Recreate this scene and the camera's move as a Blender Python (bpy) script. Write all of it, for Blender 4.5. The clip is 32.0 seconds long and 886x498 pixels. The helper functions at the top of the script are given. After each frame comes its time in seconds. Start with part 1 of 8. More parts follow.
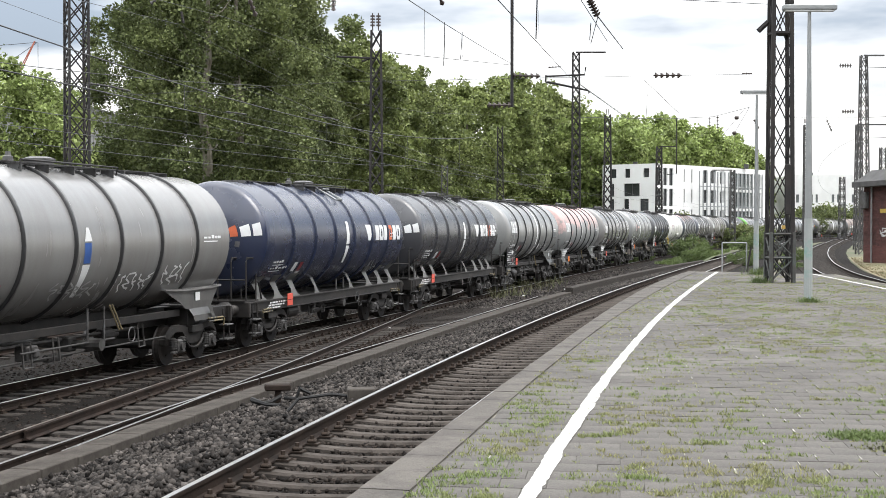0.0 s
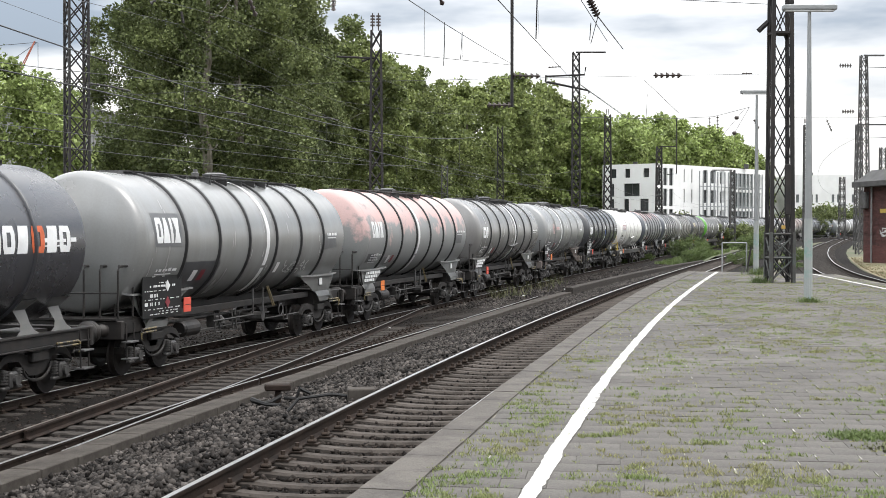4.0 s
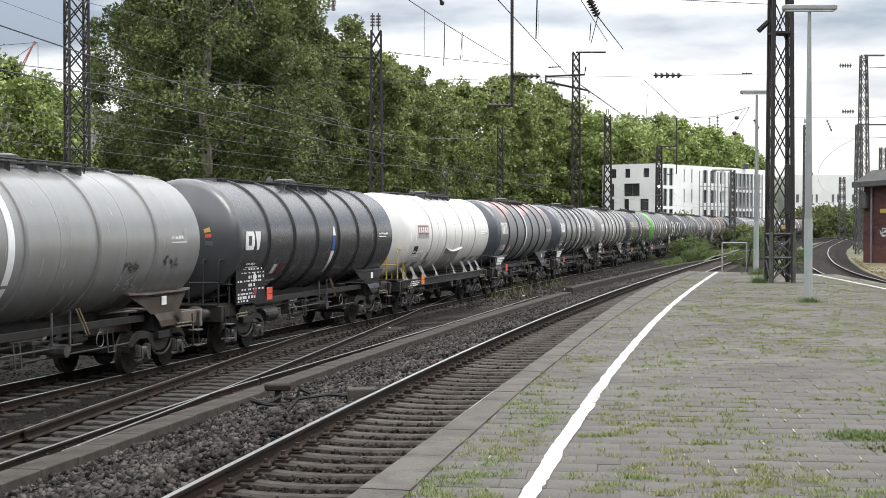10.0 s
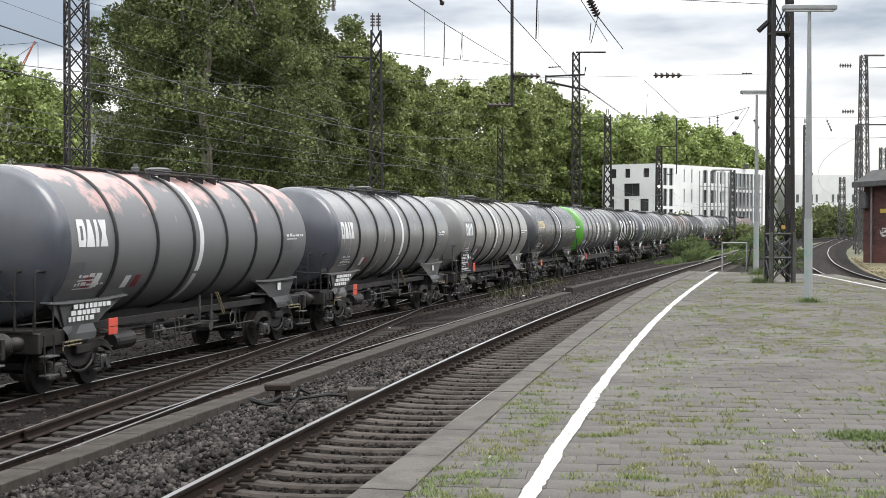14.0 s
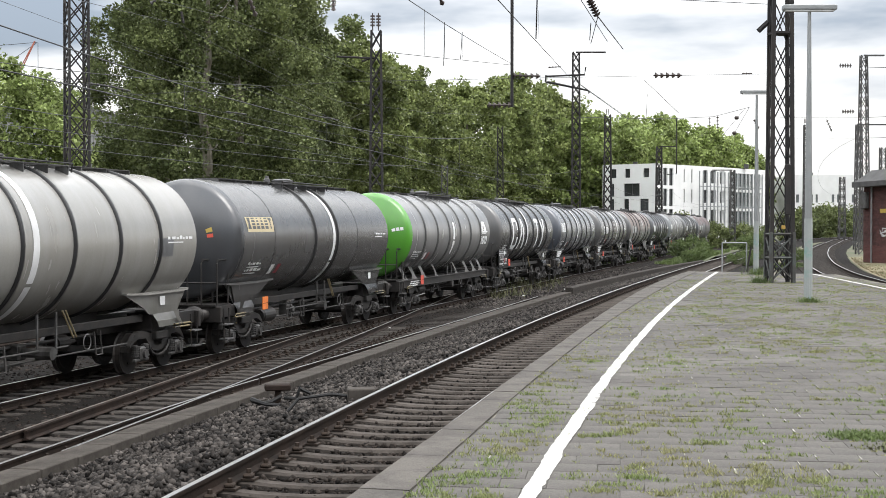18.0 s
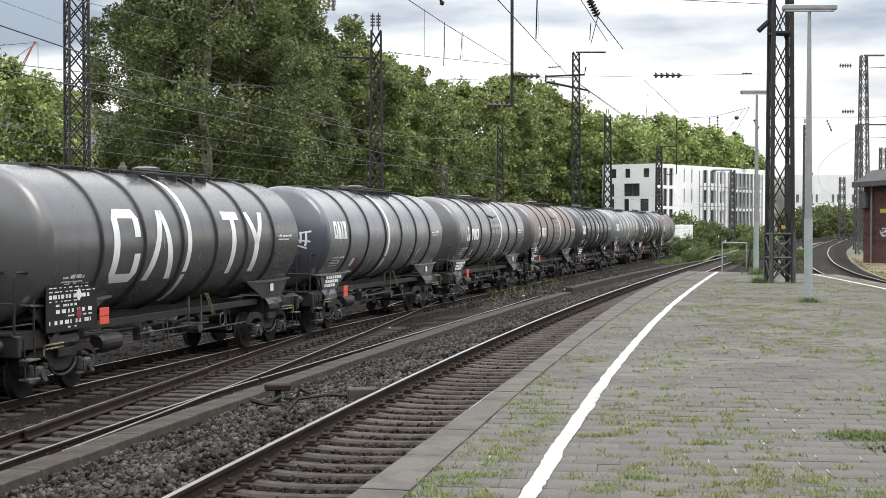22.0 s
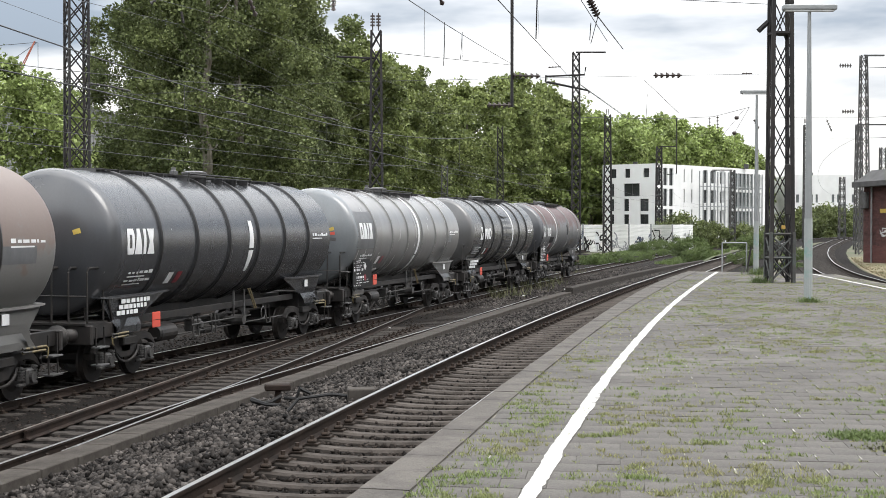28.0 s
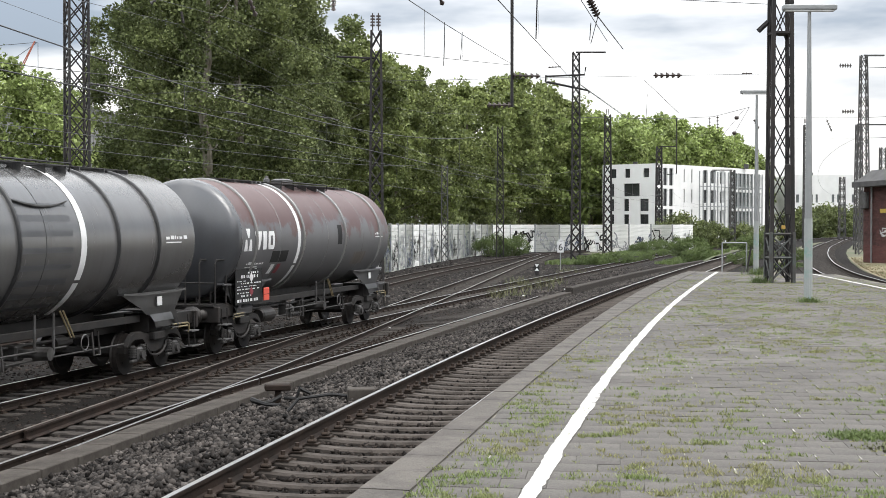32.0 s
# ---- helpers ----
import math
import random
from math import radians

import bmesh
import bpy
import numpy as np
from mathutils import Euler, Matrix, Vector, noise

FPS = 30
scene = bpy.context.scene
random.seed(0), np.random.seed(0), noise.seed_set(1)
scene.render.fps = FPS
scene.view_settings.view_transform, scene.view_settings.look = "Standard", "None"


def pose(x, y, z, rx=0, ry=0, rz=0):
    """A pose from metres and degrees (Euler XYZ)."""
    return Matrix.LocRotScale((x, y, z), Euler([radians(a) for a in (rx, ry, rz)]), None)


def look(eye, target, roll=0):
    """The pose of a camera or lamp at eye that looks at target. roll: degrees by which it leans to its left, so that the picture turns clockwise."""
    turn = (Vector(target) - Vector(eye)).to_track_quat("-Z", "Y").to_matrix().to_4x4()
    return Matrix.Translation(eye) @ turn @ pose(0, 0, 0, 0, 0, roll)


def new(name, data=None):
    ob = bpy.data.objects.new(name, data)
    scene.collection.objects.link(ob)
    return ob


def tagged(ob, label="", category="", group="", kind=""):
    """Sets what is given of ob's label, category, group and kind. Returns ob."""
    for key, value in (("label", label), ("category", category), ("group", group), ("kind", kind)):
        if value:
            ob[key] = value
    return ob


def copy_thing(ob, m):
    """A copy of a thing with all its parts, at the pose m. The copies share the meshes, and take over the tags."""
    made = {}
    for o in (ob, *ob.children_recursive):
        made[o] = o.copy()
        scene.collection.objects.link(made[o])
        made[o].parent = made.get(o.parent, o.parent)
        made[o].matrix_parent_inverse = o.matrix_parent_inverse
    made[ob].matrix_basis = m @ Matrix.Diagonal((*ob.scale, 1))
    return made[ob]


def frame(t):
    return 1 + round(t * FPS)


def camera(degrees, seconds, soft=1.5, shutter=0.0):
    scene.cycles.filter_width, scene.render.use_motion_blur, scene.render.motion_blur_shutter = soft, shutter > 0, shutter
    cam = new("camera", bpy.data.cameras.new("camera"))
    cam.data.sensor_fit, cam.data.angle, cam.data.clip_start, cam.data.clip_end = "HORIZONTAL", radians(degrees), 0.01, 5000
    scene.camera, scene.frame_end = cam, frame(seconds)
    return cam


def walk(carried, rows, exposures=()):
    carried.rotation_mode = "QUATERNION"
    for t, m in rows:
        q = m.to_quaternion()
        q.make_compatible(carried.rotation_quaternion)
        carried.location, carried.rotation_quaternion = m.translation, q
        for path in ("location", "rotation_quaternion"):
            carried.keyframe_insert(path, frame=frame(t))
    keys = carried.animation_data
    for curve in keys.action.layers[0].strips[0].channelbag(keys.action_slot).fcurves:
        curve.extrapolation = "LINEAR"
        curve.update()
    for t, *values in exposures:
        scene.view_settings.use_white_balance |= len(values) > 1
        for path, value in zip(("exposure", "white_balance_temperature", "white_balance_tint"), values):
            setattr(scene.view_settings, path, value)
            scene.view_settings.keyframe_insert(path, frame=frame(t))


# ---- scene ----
import itertools
from functools import lru_cache

cam = camera(36.37, 32.0, soft=0.7)
EYE = pose(0, 0, 3.02, 90 - 1.03, 0, 0)
# the film camera opens and closes a little as pale and dark wagons pass
walk(cam, [(0.0, EYE), (32.0, EYE)], [(0.0, 0.48), (2.0, 0.4), (7.0, 0.3), (12.5, 0.22), (17.0, 0.25), (19.0, 0.34), (22.0, 0.26), (25.0, 0.3), (32.0, 0.32)])

# ---- light ----
SUN_UP, SUN_TURN = radians(56), radians(112)
world = bpy.data.worlds.new("world")
scene.world = world
world.use_nodes = True
wn, wl = world.node_tree.nodes, world.node_tree.links
wn.clear()
w_out = wn.new("ShaderNodeOutputWorld")
w_sky = wn.new("ShaderNodeTexSky")
w_sky.sky_type, w_sky.sun_disc, w_sky.sun_elevation, w_sky.sun_rotation = "NISHITA", False, SUN_UP, SUN_TURN
w_sky.air_density, w_sky.dust_density = 1.0, 2.0
w_bg = wn.new("ShaderNodeBackground")
w_bg.inputs["Strength"].default_value = 0.10
w_cloud = wn.new("ShaderNodeBackground")
w_co = wn.new("ShaderNodeTexCoord")
w_map = wn.new("ShaderNodeMapping")
w_map.inputs["Scale"].default_value = (2.2, 2.2, 9.0)
w_map.inputs["Location"].default_value = (0.35, 0.9, 0.3)
w_noise = wn.new("ShaderNodeTexNoise")
w_noise.inputs["Scale"].default_value = 1.3
w_noise.inputs["Detail"].default_value = 6.0
w_noise.inputs["Roughness"].default_value = 0.52
w_ramp = wn.new("ShaderNodeValToRGB")
w_ramp.color_ramp.elements[0].position, w_ramp.color_ramp.elements[0].color = 0.36, (0.31, 0.36, 0.43, 1)
w_ramp.color_ramp.elements[1].position, w_ramp.color_ramp.elements[1].color = 0.585, (1.11, 1.1, 1.09, 1)
w_mix = wn.new("ShaderNodeMixShader")
w_mix.inputs[0].default_value = 0.86
wl.new(w_co.outputs["Generated"], w_map.inputs["Vector"])
wl.new(w_map.outputs["Vector"], w_noise.inputs["Vector"])
# darker cloud bellies a little above the horizon haze
w_belly = wn.new("ShaderNodeSeparateXYZ")
w_drop = wn.new("ShaderNodeValToRGB")
for at, value in ((0.118, 0.57), (0.148, 0.395), (0.3, 0.5)):
    stop = w_drop.color_ramp.elements.new(at)
    stop.color = (value, value, value, 1)
w_drop.color_ramp.elements[0].color = (0.57, 0.57, 0.57, 1)
w_drop.color_ramp.elements[-1].color = (0.5, 0.5, 0.5, 1)
w_half = wn.new("ShaderNodeMath")
w_half.operation, w_half.inputs[1].default_value = "SUBTRACT", 0.5
wl.new(w_drop.outputs["Color"], w_half.inputs[0])
w_add = wn.new("ShaderNodeMath")
wl.new(w_co.outputs["Generated"], w_belly.inputs[0])
wl.new(w_belly.outputs["Z"], w_drop.inputs["Fac"])
wl.new(w_noise.outputs["Fac"], w_add.inputs[0])
wl.new(w_half.outputs[0], w_add.inputs[1])
wl.new(w_add.outputs[0], w_ramp.inputs["Fac"])
# an overcast sky is brightest overhead
w_sep = wn.new("ShaderNodeSeparateXYZ")
w_rise = wn.new("ShaderNodeMath")
w_rise.operation = "MULTIPLY_ADD"
w_rise.inputs[1].default_value, w_rise.inputs[2].default_value = 3.3, 0.74
wl.new(w_co.outputs["Generated"], w_sep.inputs[0])
wl.new(w_sep.outputs["Z"], w_rise.inputs[0])
wl.new(w_rise.outputs[0], w_cloud.inputs["Strength"])
wl.new(w_ramp.outputs["Color"], w_cloud.inputs["Color"])
wl.new(w_sky.outputs["Color"], w_bg.inputs["Color"])
wl.new(w_bg.outputs[0], w_mix.inputs[1])
wl.new(w_cloud.outputs[0], w_mix.inputs[2])
wl.new(w_mix.outputs[0], w_out.inputs["Surface"])

sun = new("sun", bpy.data.lights.new("sun", "SUN"))
sun.data.energy, sun.data.angle, sun.data.color = 1.5, radians(32), (1.0, 0.965, 0.915)
SUN_FROM = Vector((math.sin(SUN_TURN) * math.cos(SUN_UP), math.cos(SUN_TURN) * math.cos(SUN_UP), math.sin(SUN_UP)))
sun.matrix_world = look(SUN_FROM * 100, (0, 0, 0))

# ---- materials ----
@lru_cache(maxsize=None)
def paint(name, color, rough=0.6, metal=0.0, color2=None, scale=3.0, mix=(0.4, 0.65), fine=0.12, fine_scale=40.0,
          bump=0.0, bump_scale=60.0, vary=0.0, stretch=(1, 1, 1), spec=0.5, rough_var=0.0, island=0.0, through_light=0.0):
    """A base colour with patches of a second one, fine grain, bump, and a change from piece to piece."""
    m = bpy.data.materials.new(name)
    m.use_nodes = True
    n, l = m.node_tree.nodes, m.node_tree.links
    b = n["Principled BSDF"]
    b.inputs["Roughness"].default_value, b.inputs["Metallic"].default_value = rough, metal
    b.inputs["Specular IOR Level"].default_value = spec
    co = n.new("ShaderNodeTexCoord")
    mp = n.new("ShaderNodeMapping")
    mp.inputs["Scale"].default_value = stretch
    l.new(co.outputs["Object"], mp.inputs["Vector"])
    big = n.new("ShaderNodeTexNoise")
    big.inputs["Scale"].default_value, big.inputs["Detail"].default_value, big.inputs["Roughness"].default_value = scale, 5.0, 0.6
    l.new(mp.outputs[0], big.inputs["Vector"])
    ramp = n.new("ShaderNodeValToRGB")
    c2 = color2 or tuple(c * 0.75 for c in color)
    ramp.color_ramp.elements[0].position, ramp.color_ramp.elements[0].color = mix[0], (*color, 1)
    ramp.color_ramp.elements[1].position, ramp.color_ramp.elements[1].color = mix[1], (*c2, 1)
    l.new(big.outputs["Fac"], ramp.inputs["Fac"])
    small = n.new("ShaderNodeTexNoise")
    small.inputs["Scale"].default_value, small.inputs["Detail"].default_value = fine_scale, 3.0
    l.new(co.outputs["Object"], small.inputs["Vector"])
    hsv = n.new("ShaderNodeHueSaturation")
    l.new(ramp.outputs["Color"], hsv.inputs["Color"])
    ma = n.new("ShaderNodeMath")
    ma.operation = "MULTIPLY_ADD"
    ma.inputs[1].default_value, ma.inputs[2].default_value = 2 * fine, 1 - fine
    l.new(small.outputs["Fac"], ma.inputs[0])
    last = ma.outputs[0]
    for amount, node, out in ((vary, "ShaderNodeObjectInfo", "Random"), (island, "ShaderNodeNewGeometry", "Random Per Island")):
        if amount:
            src = n.new(node)
            mb = n.new("ShaderNodeMath")
            mb.operation = "MULTIPLY_ADD"
            mb.inputs[1].default_value, mb.inputs[2].default_value = 2 * amount, 1 - amount
            l.new(src.outputs[out], mb.inputs[0])
            mc = n.new("ShaderNodeMath")
            mc.operation = "MULTIPLY"
            l.new(last, mc.inputs[0])
            l.new(mb.outputs[0], mc.inputs[1])
            last = mc.outputs[0]
    l.new(last, hsv.inputs["Value"])
    l.new(hsv.outputs["Color"], b.inputs["Base Color"])
    if through_light:
        tr = n.new("ShaderNodeBsdfTranslucent")
        l.new(hsv.outputs["Color"], tr.inputs["Color"])
        mx = n.new("ShaderNodeMixShader")
        mx.inputs[0].default_value = through_light
        l.new(b.outputs[0], mx.inputs[1])
        l.new(tr.outputs[0], mx.inputs[2])
        l.new(mx.outputs[0], n["Material Output"].inputs["Surface"])
    if rough_var:
        mr = n.new("ShaderNodeMath")
        mr.operation = "MULTIPLY_ADD"
        mr.inputs[1].default_value, mr.inputs[2].default_value = 2 * rough_var, rough - rough_var
        l.new(big.outputs["Fac"], mr.inputs[0])
        l.new(mr.outputs[0], b.inputs["Roughness"])
    if bump:
        bn = n.new("ShaderNodeTexNoise")
        bn.inputs["Scale"].default_value, bn.inputs["Detail"].default_value = bump_scale, 4.0
        l.new(co.outputs["Object"], bn.inputs["Vector"])
        bp = n.new("ShaderNodeBump")
        bp.inputs["Strength"].default_value, bp.inputs["Distance"].default_value = bump, 0.02
        l.new(bn.outputs["Fac"], bp.inputs["Height"])
        l.new(bp.outputs["Normal"], b.inputs["Normal"])
    return m


M_BALLAST = paint("ballast_bed", (0.014, 0.012, 0.0105), 0.95, color2=(0.008, 0.007, 0.006), scale=0.8, fine=0.45, fine_scale=22, bump=1.0, bump_scale=18, spec=0.12)
M_BALLAST_DARK = paint("ballast_rusty", (0.0125, 0.0105, 0.009), 0.95, color2=(0.0085, 0.007, 0.006), scale=0.5, fine=0.8, fine_scale=12, bump=1.0, bump_scale=18, spec=0.12)
M_STONE = paint("ballast_stone", (0.062, 0.055, 0.05), 0.8, color2=(0.0125, 0.0108, 0.0098), scale=1.1, fine=0.35, fine_scale=60, island=0.85, spec=0.12)
M_STONE_DARK = paint("ballast_stone_rusty", (0.034, 0.0275, 0.0235), 0.9, color2=(0.0125, 0.0105, 0.009), scale=1.1, fine=0.35, fine_scale=60, island=0.85, spec=0.12)
M_RAIL = paint("rail_rust", (0.03, 0.021, 0.017), 0.8, color2=(0.017, 0.0135, 0.0115), scale=2.5, fine=0.25, bump=0.2, spec=0.12)
M_RAILTOP = paint("rail_polished", (0.54, 0.54, 0.54), 0.28, metal=0.9, color2=(0.5, 0.48, 0.46), scale=1.5, fine=0.05)
M_RAILDULL = paint("rail_dull_top", (0.19, 0.175, 0.16), 0.45, metal=0.5, color2=(0.12, 0.09, 0.07), scale=1.5, fine=0.1)
M_SLEEPER = paint("sleeper_concrete", (0.078, 0.067, 0.059), 0.9, color2=(0.042, 0.036, 0.031), scale=4, fine=0.2, bump=0.3, bump_scale=40, vary=0.2, spec=0.12)
M_SLEEPER_WOOD = paint("sleeper_wood", (0.066, 0.059, 0.053), 0.9, color2=(0.026, 0.0225, 0.02), scale=4, fine=0.25, bump=0.4, bump_scale=40, vary=0.25, stretch=(1, 6, 6), spec=0.12)
M_GROUND = paint("ground_soil", (0.10, 0.09, 0.06), 0.95, color2=(0.05, 0.07, 0.025), scale=0.15, fine=0.3, fine_scale=6, bump=0.6, bump_scale=6)
M_PAVE = paint("paving_slab", (0.1, 0.092, 0.082), 0.88, color2=(0.05, 0.045, 0.04), scale=0.9, mix=(0.36, 0.68), fine=0.45, fine_scale=26, bump=0.35, bump_scale=60, vary=0.12, island=0.12)
M_JOINT = paint("paving_joint", (0.17, 0.155, 0.125), 0.95, color2=(0.085, 0.08, 0.058), scale=2.6, fine=0.3, fine_scale=30)
M_SAND = paint("joint_sand", (0.34, 0.33, 0.3), 0.95, color2=(0.2, 0.19, 0.16), scale=9, fine=0.2)
M_KERB = paint("kerb_slab", (0.088, 0.078, 0.067), 0.85, color2=(0.043, 0.037, 0.032), scale=2.2, fine=0.4, fine_scale=45, bump=0.5, vary=0.05)
M_WHITE = paint("line_paint", (0.5, 0.495, 0.465), 0.75, color2=(0.36, 0.35, 0.32), scale=6, mix=(0.48, 0.7), fine=0.08, fine_scale=60)
M_CONC = paint("trough_concrete", (0.075, 0.067, 0.059), 0.9, color2=(0.038, 0.033, 0.029), scale=2, fine=0.2, bump=0.3, spec=0.12)
M_GRASS = paint("grass_blade", (0.16, 0.21, 0.07), 0.7, color2=(0.225, 0.22, 0.1), scale=0.9, mix=(0.4, 0.6), fine=0.2, island=0.35, through_light=0.4)
M_HERB = paint("weed_leaf", (0.115, 0.155, 0.05), 0.65, color2=(0.07, 0.1, 0.034), scale=0.7, fine=0.2, island=0.4, through_light=0.4)
M_LEAF = paint("tree_leaf", (0.205, 0.24, 0.085), 0.5, color2=(0.115, 0.145, 0.053), scale=0.25, fine=0.2, island=0.55, spec=0.2, through_light=0.3, vary=0.16)
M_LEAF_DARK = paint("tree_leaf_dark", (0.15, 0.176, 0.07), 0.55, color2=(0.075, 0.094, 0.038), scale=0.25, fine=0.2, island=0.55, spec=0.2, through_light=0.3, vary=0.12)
M_LEAF_BRIGHT = paint("tree_leaf_bright", (0.28, 0.34, 0.12), 0.5, color2=(0.2, 0.255, 0.085), scale=0.2, fine=0.2, island=0.55, spec=0.2, through_light=0.3, vary=0.14)
M_BARK = paint("bark", (0.13, 0.11, 0.085), 0.9, color2=(0.2, 0.19, 0.15), scale=2.0, fine=0.2, bump=0.4)
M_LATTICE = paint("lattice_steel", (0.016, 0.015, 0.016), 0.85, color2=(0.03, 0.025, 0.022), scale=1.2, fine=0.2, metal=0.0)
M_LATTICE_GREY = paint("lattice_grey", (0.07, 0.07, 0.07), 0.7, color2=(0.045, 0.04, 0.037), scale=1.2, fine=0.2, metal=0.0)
M_WIRE = paint("wire_copper", (0.06, 0.06, 0.062), 0.6, fine=0.05)
M_INSUL = paint("insulator_brown", (0.055, 0.04, 0.035), 0.35, fine=0.05)
M_GALV = paint("galvanised", (0.3, 0.31, 0.31), 0.5, metal=0.3, color2=(0.24, 0.25, 0.25), scale=2, fine=0.1)
M_POST_GREEN = paint("post_paint", (0.3, 0.32, 0.31), 0.6, color2=(0.16, 0.31, 0.27), scale=0.9, mix=(0.48, 0.56), fine=0.1)
M_RENDER = paint("white_render", (0.78, 0.78, 0.77), 0.85, color2=(0.7, 0.7, 0.69), scale=0.3, fine=0.04)
M_GLASS = paint("window_dark", (0.035, 0.038, 0.04), 0.12, fine=0.02, spec=0.6)
# greenish-grey panes, lightened by a sky reflection put into the colour
M_GLASS_SKY = paint("window_sky_reflection", (0.17, 0.19, 0.19), 0.15, color2=(0.09, 0.1, 0.1), scale=0.5, fine=0.05, spec=0.8)
M_FRAME = paint("window_frame", (0.07, 0.07, 0.072), 0.5, fine=0.03)
M_BARRIER = paint("barrier_metal", (0.84, 0.84, 0.82), 0.6, color2=(0.68, 0.69, 0.67), scale=0.7, fine=0.08, stretch=(1, 1, 4))
M_BRICK = paint("brick_red", (0.1, 0.036, 0.031), 0.85, color2=(0.058, 0.024, 0.021), scale=3, fine=0.25, vary=0.2, island=0.25)
M_MORTAR = paint("mortar", (0.2, 0.13, 0.11), 0.9, fine=0.2)
M_ROOF = paint("roof_felt", (0.08, 0.078, 0.077), 0.8, color2=(0.052, 0.051, 0.05), scale=1.5, fine=0.15)
M_DRYGRASS = paint("dry_grass", (0.2, 0.165, 0.1), 0.95, color2=(0.12, 0.12, 0.06), scale=0.35, fine=0.3, fine_scale=8, bump=0.5, bump_scale=8)
M_BLACKSTEEL = paint("running_gear", (0.018, 0.017, 0.0165), 0.55, color2=(0.034, 0.029, 0.026), scale=3, fine=0.3, metal=0.2, bump=0.1)
M_WHEEL = paint("wheel_steel", (0.013, 0.012, 0.0115), 0.6, color2=(0.028, 0.022, 0.019), scale=3, fine=0.25, metal=0.3)
M_TREAD = paint("wheel_tread", (0.4, 0.39, 0.38), 0.35, metal=0.8, fine=0.05)
M_SPRING = paint("spring_grey", (0.05, 0.048, 0.046), 0.6, color2=(0.03, 0.027, 0.025), scale=6, fine=0.2)
M_LIGHTGREY = paint("fitting_grey", (0.1, 0.1, 0.1), 0.55, color2=(0.045, 0.042, 0.04), scale=3, fine=0.15)
M_DECAL_W = paint("decal_white", (0.72, 0.73, 0.73), 0.55, color2=(0.6, 0.6, 0.6), scale=2, fine=0.05)
M_DECAL_GREY = paint("decal_grey", (0.3, 0.31, 0.32), 0.6, fine=0.1)
M_DECAL_BLACK = paint("decal_black", (0.02, 0.02, 0.02), 0.6, fine=0.1, spec=0.2)
M_SPRAY_BLUE = paint("spray_blue_grey", (0.1, 0.12, 0.17), 0.6, color2=(0.05, 0.05, 0.06), scale=2, fine=0.1)
M_RED = paint("red_plate", (0.62, 0.09, 0.055), 0.55, color2=(0.5, 0.07, 0.05), scale=2, fine=0.06)
M_ORANGE = paint("orange_plate", (0.75, 0.2, 0.04), 0.55, fine=0.06)
M_YELLOW = paint("yellow_paint", (0.5, 0.36, 0.07), 0.55, fine=0.08)
M_BLUE = paint("blue_mark", (0.03, 0.09, 0.3), 0.5, fine=0.05)
M_BRASS = paint("rusty_lever", (0.2, 0.16, 0.09), 0.6, fine=0.2)
M_AXLEBOX = paint("axlebox_grey", (0.06, 0.058, 0.056), 0.5, color2=(0.022, 0.02, 0.019), scale=5, fine=0.2)
M_RIB = paint("rib_dark", (0.03, 0.03, 0.031), 0.38, color2=(0.018, 0.018, 0.018), scale=2, fine=0.1)

M_CLIP = paint("rail_clip", (0.028, 0.022, 0.018), 0.75, color2=(0.05, 0.036, 0.028), scale=9, fine=0.25, spec=0.12)
M_MASTFOOT = paint("mast_foot_grey", (0.07, 0.08, 0.074), 0.75, color2=(0.055, 0.05, 0.046), scale=2.5, fine=0.25)
M_OCHRE_SIGN = paint("sign_ochre", (0.42, 0.27, 0.06), 0.6, fine=0.1)
M_STALK = paint("weed_stalk", (0.1, 0.098, 0.045), 0.8, color2=(0.075, 0.09, 0.035), scale=1.0, fine=0.2, island=0.4)
M_STRIPE = paint("striped_handle", (0.17, 0.135, 0.065), 0.55, color2=(0.03, 0.028, 0.025), scale=9.0, mix=(0.49, 0.51), fine=0.08)

# ---- mesh helpers ----
def mesh_of(name, bm, material, smooth=False):
    me = bpy.data.meshes.new(name)
    bm.to_mesh(me)
    bm.free()
    for mt in material if isinstance(material, (list, tuple)) else [material]:
        me.materials.append(mt)
    if smooth:
        me.polygons.foreach_set("use_smooth", [True] * len(me.polygons))
    return me


def raw_mesh(name, verts, faces, material, smooth=False):
    me = bpy.data.meshes.new(name)
    me.from_pydata([tuple(v) for v in verts], [], [tuple(f) for f in faces])
    for mt in material if isinstance(material, (list, tuple)) else [material]:
        me.materials.append(mt)
    if smooth:
        me.polygons.foreach_set("use_smooth", [True] * len(me.polygons))
    return me


def part(name, bm, material, parent, label="", m=None, smooth=False):
    """Links a bmesh or a mesh as one object under a thing or a part."""
    me = bm if isinstance(bm, bpy.types.Mesh) else mesh_of(name, bm, material, smooth)
    ob = new(name, me)
    ob.parent = parent
    if m is not None:
        ob.matrix_basis = m
    if label:
        tagged(ob, label)
    return ob


def thing(name, m=None, label="", category="", group="", kind="", data=None):
    ob = new(name, data)
    if m is not None:
        ob.matrix_basis = m
    return tagged(ob, label, category, group, kind)


def box(bm, x0, x1, y0, y1, z0, z1, bevel=0.0, m=None):
    r = bmesh.ops.create_cube(bm, size=1)
    vs = r["verts"]
    t = Matrix.Translation(((x0 + x1) / 2, (y0 + y1) / 2, (z0 + z1) / 2)) @ Matrix.Diagonal((x1 - x0, y1 - y0, z1 - z0, 1))
    bmesh.ops.transform(bm, matrix=(m @ t) if m is not None else t, verts=vs)
    if bevel:
        es = list({e for v in vs for e in v.link_edges})
        bmesh.ops.bevel(bm, geom=es, offset=bevel, segments=1, affect="EDGES")
    return vs


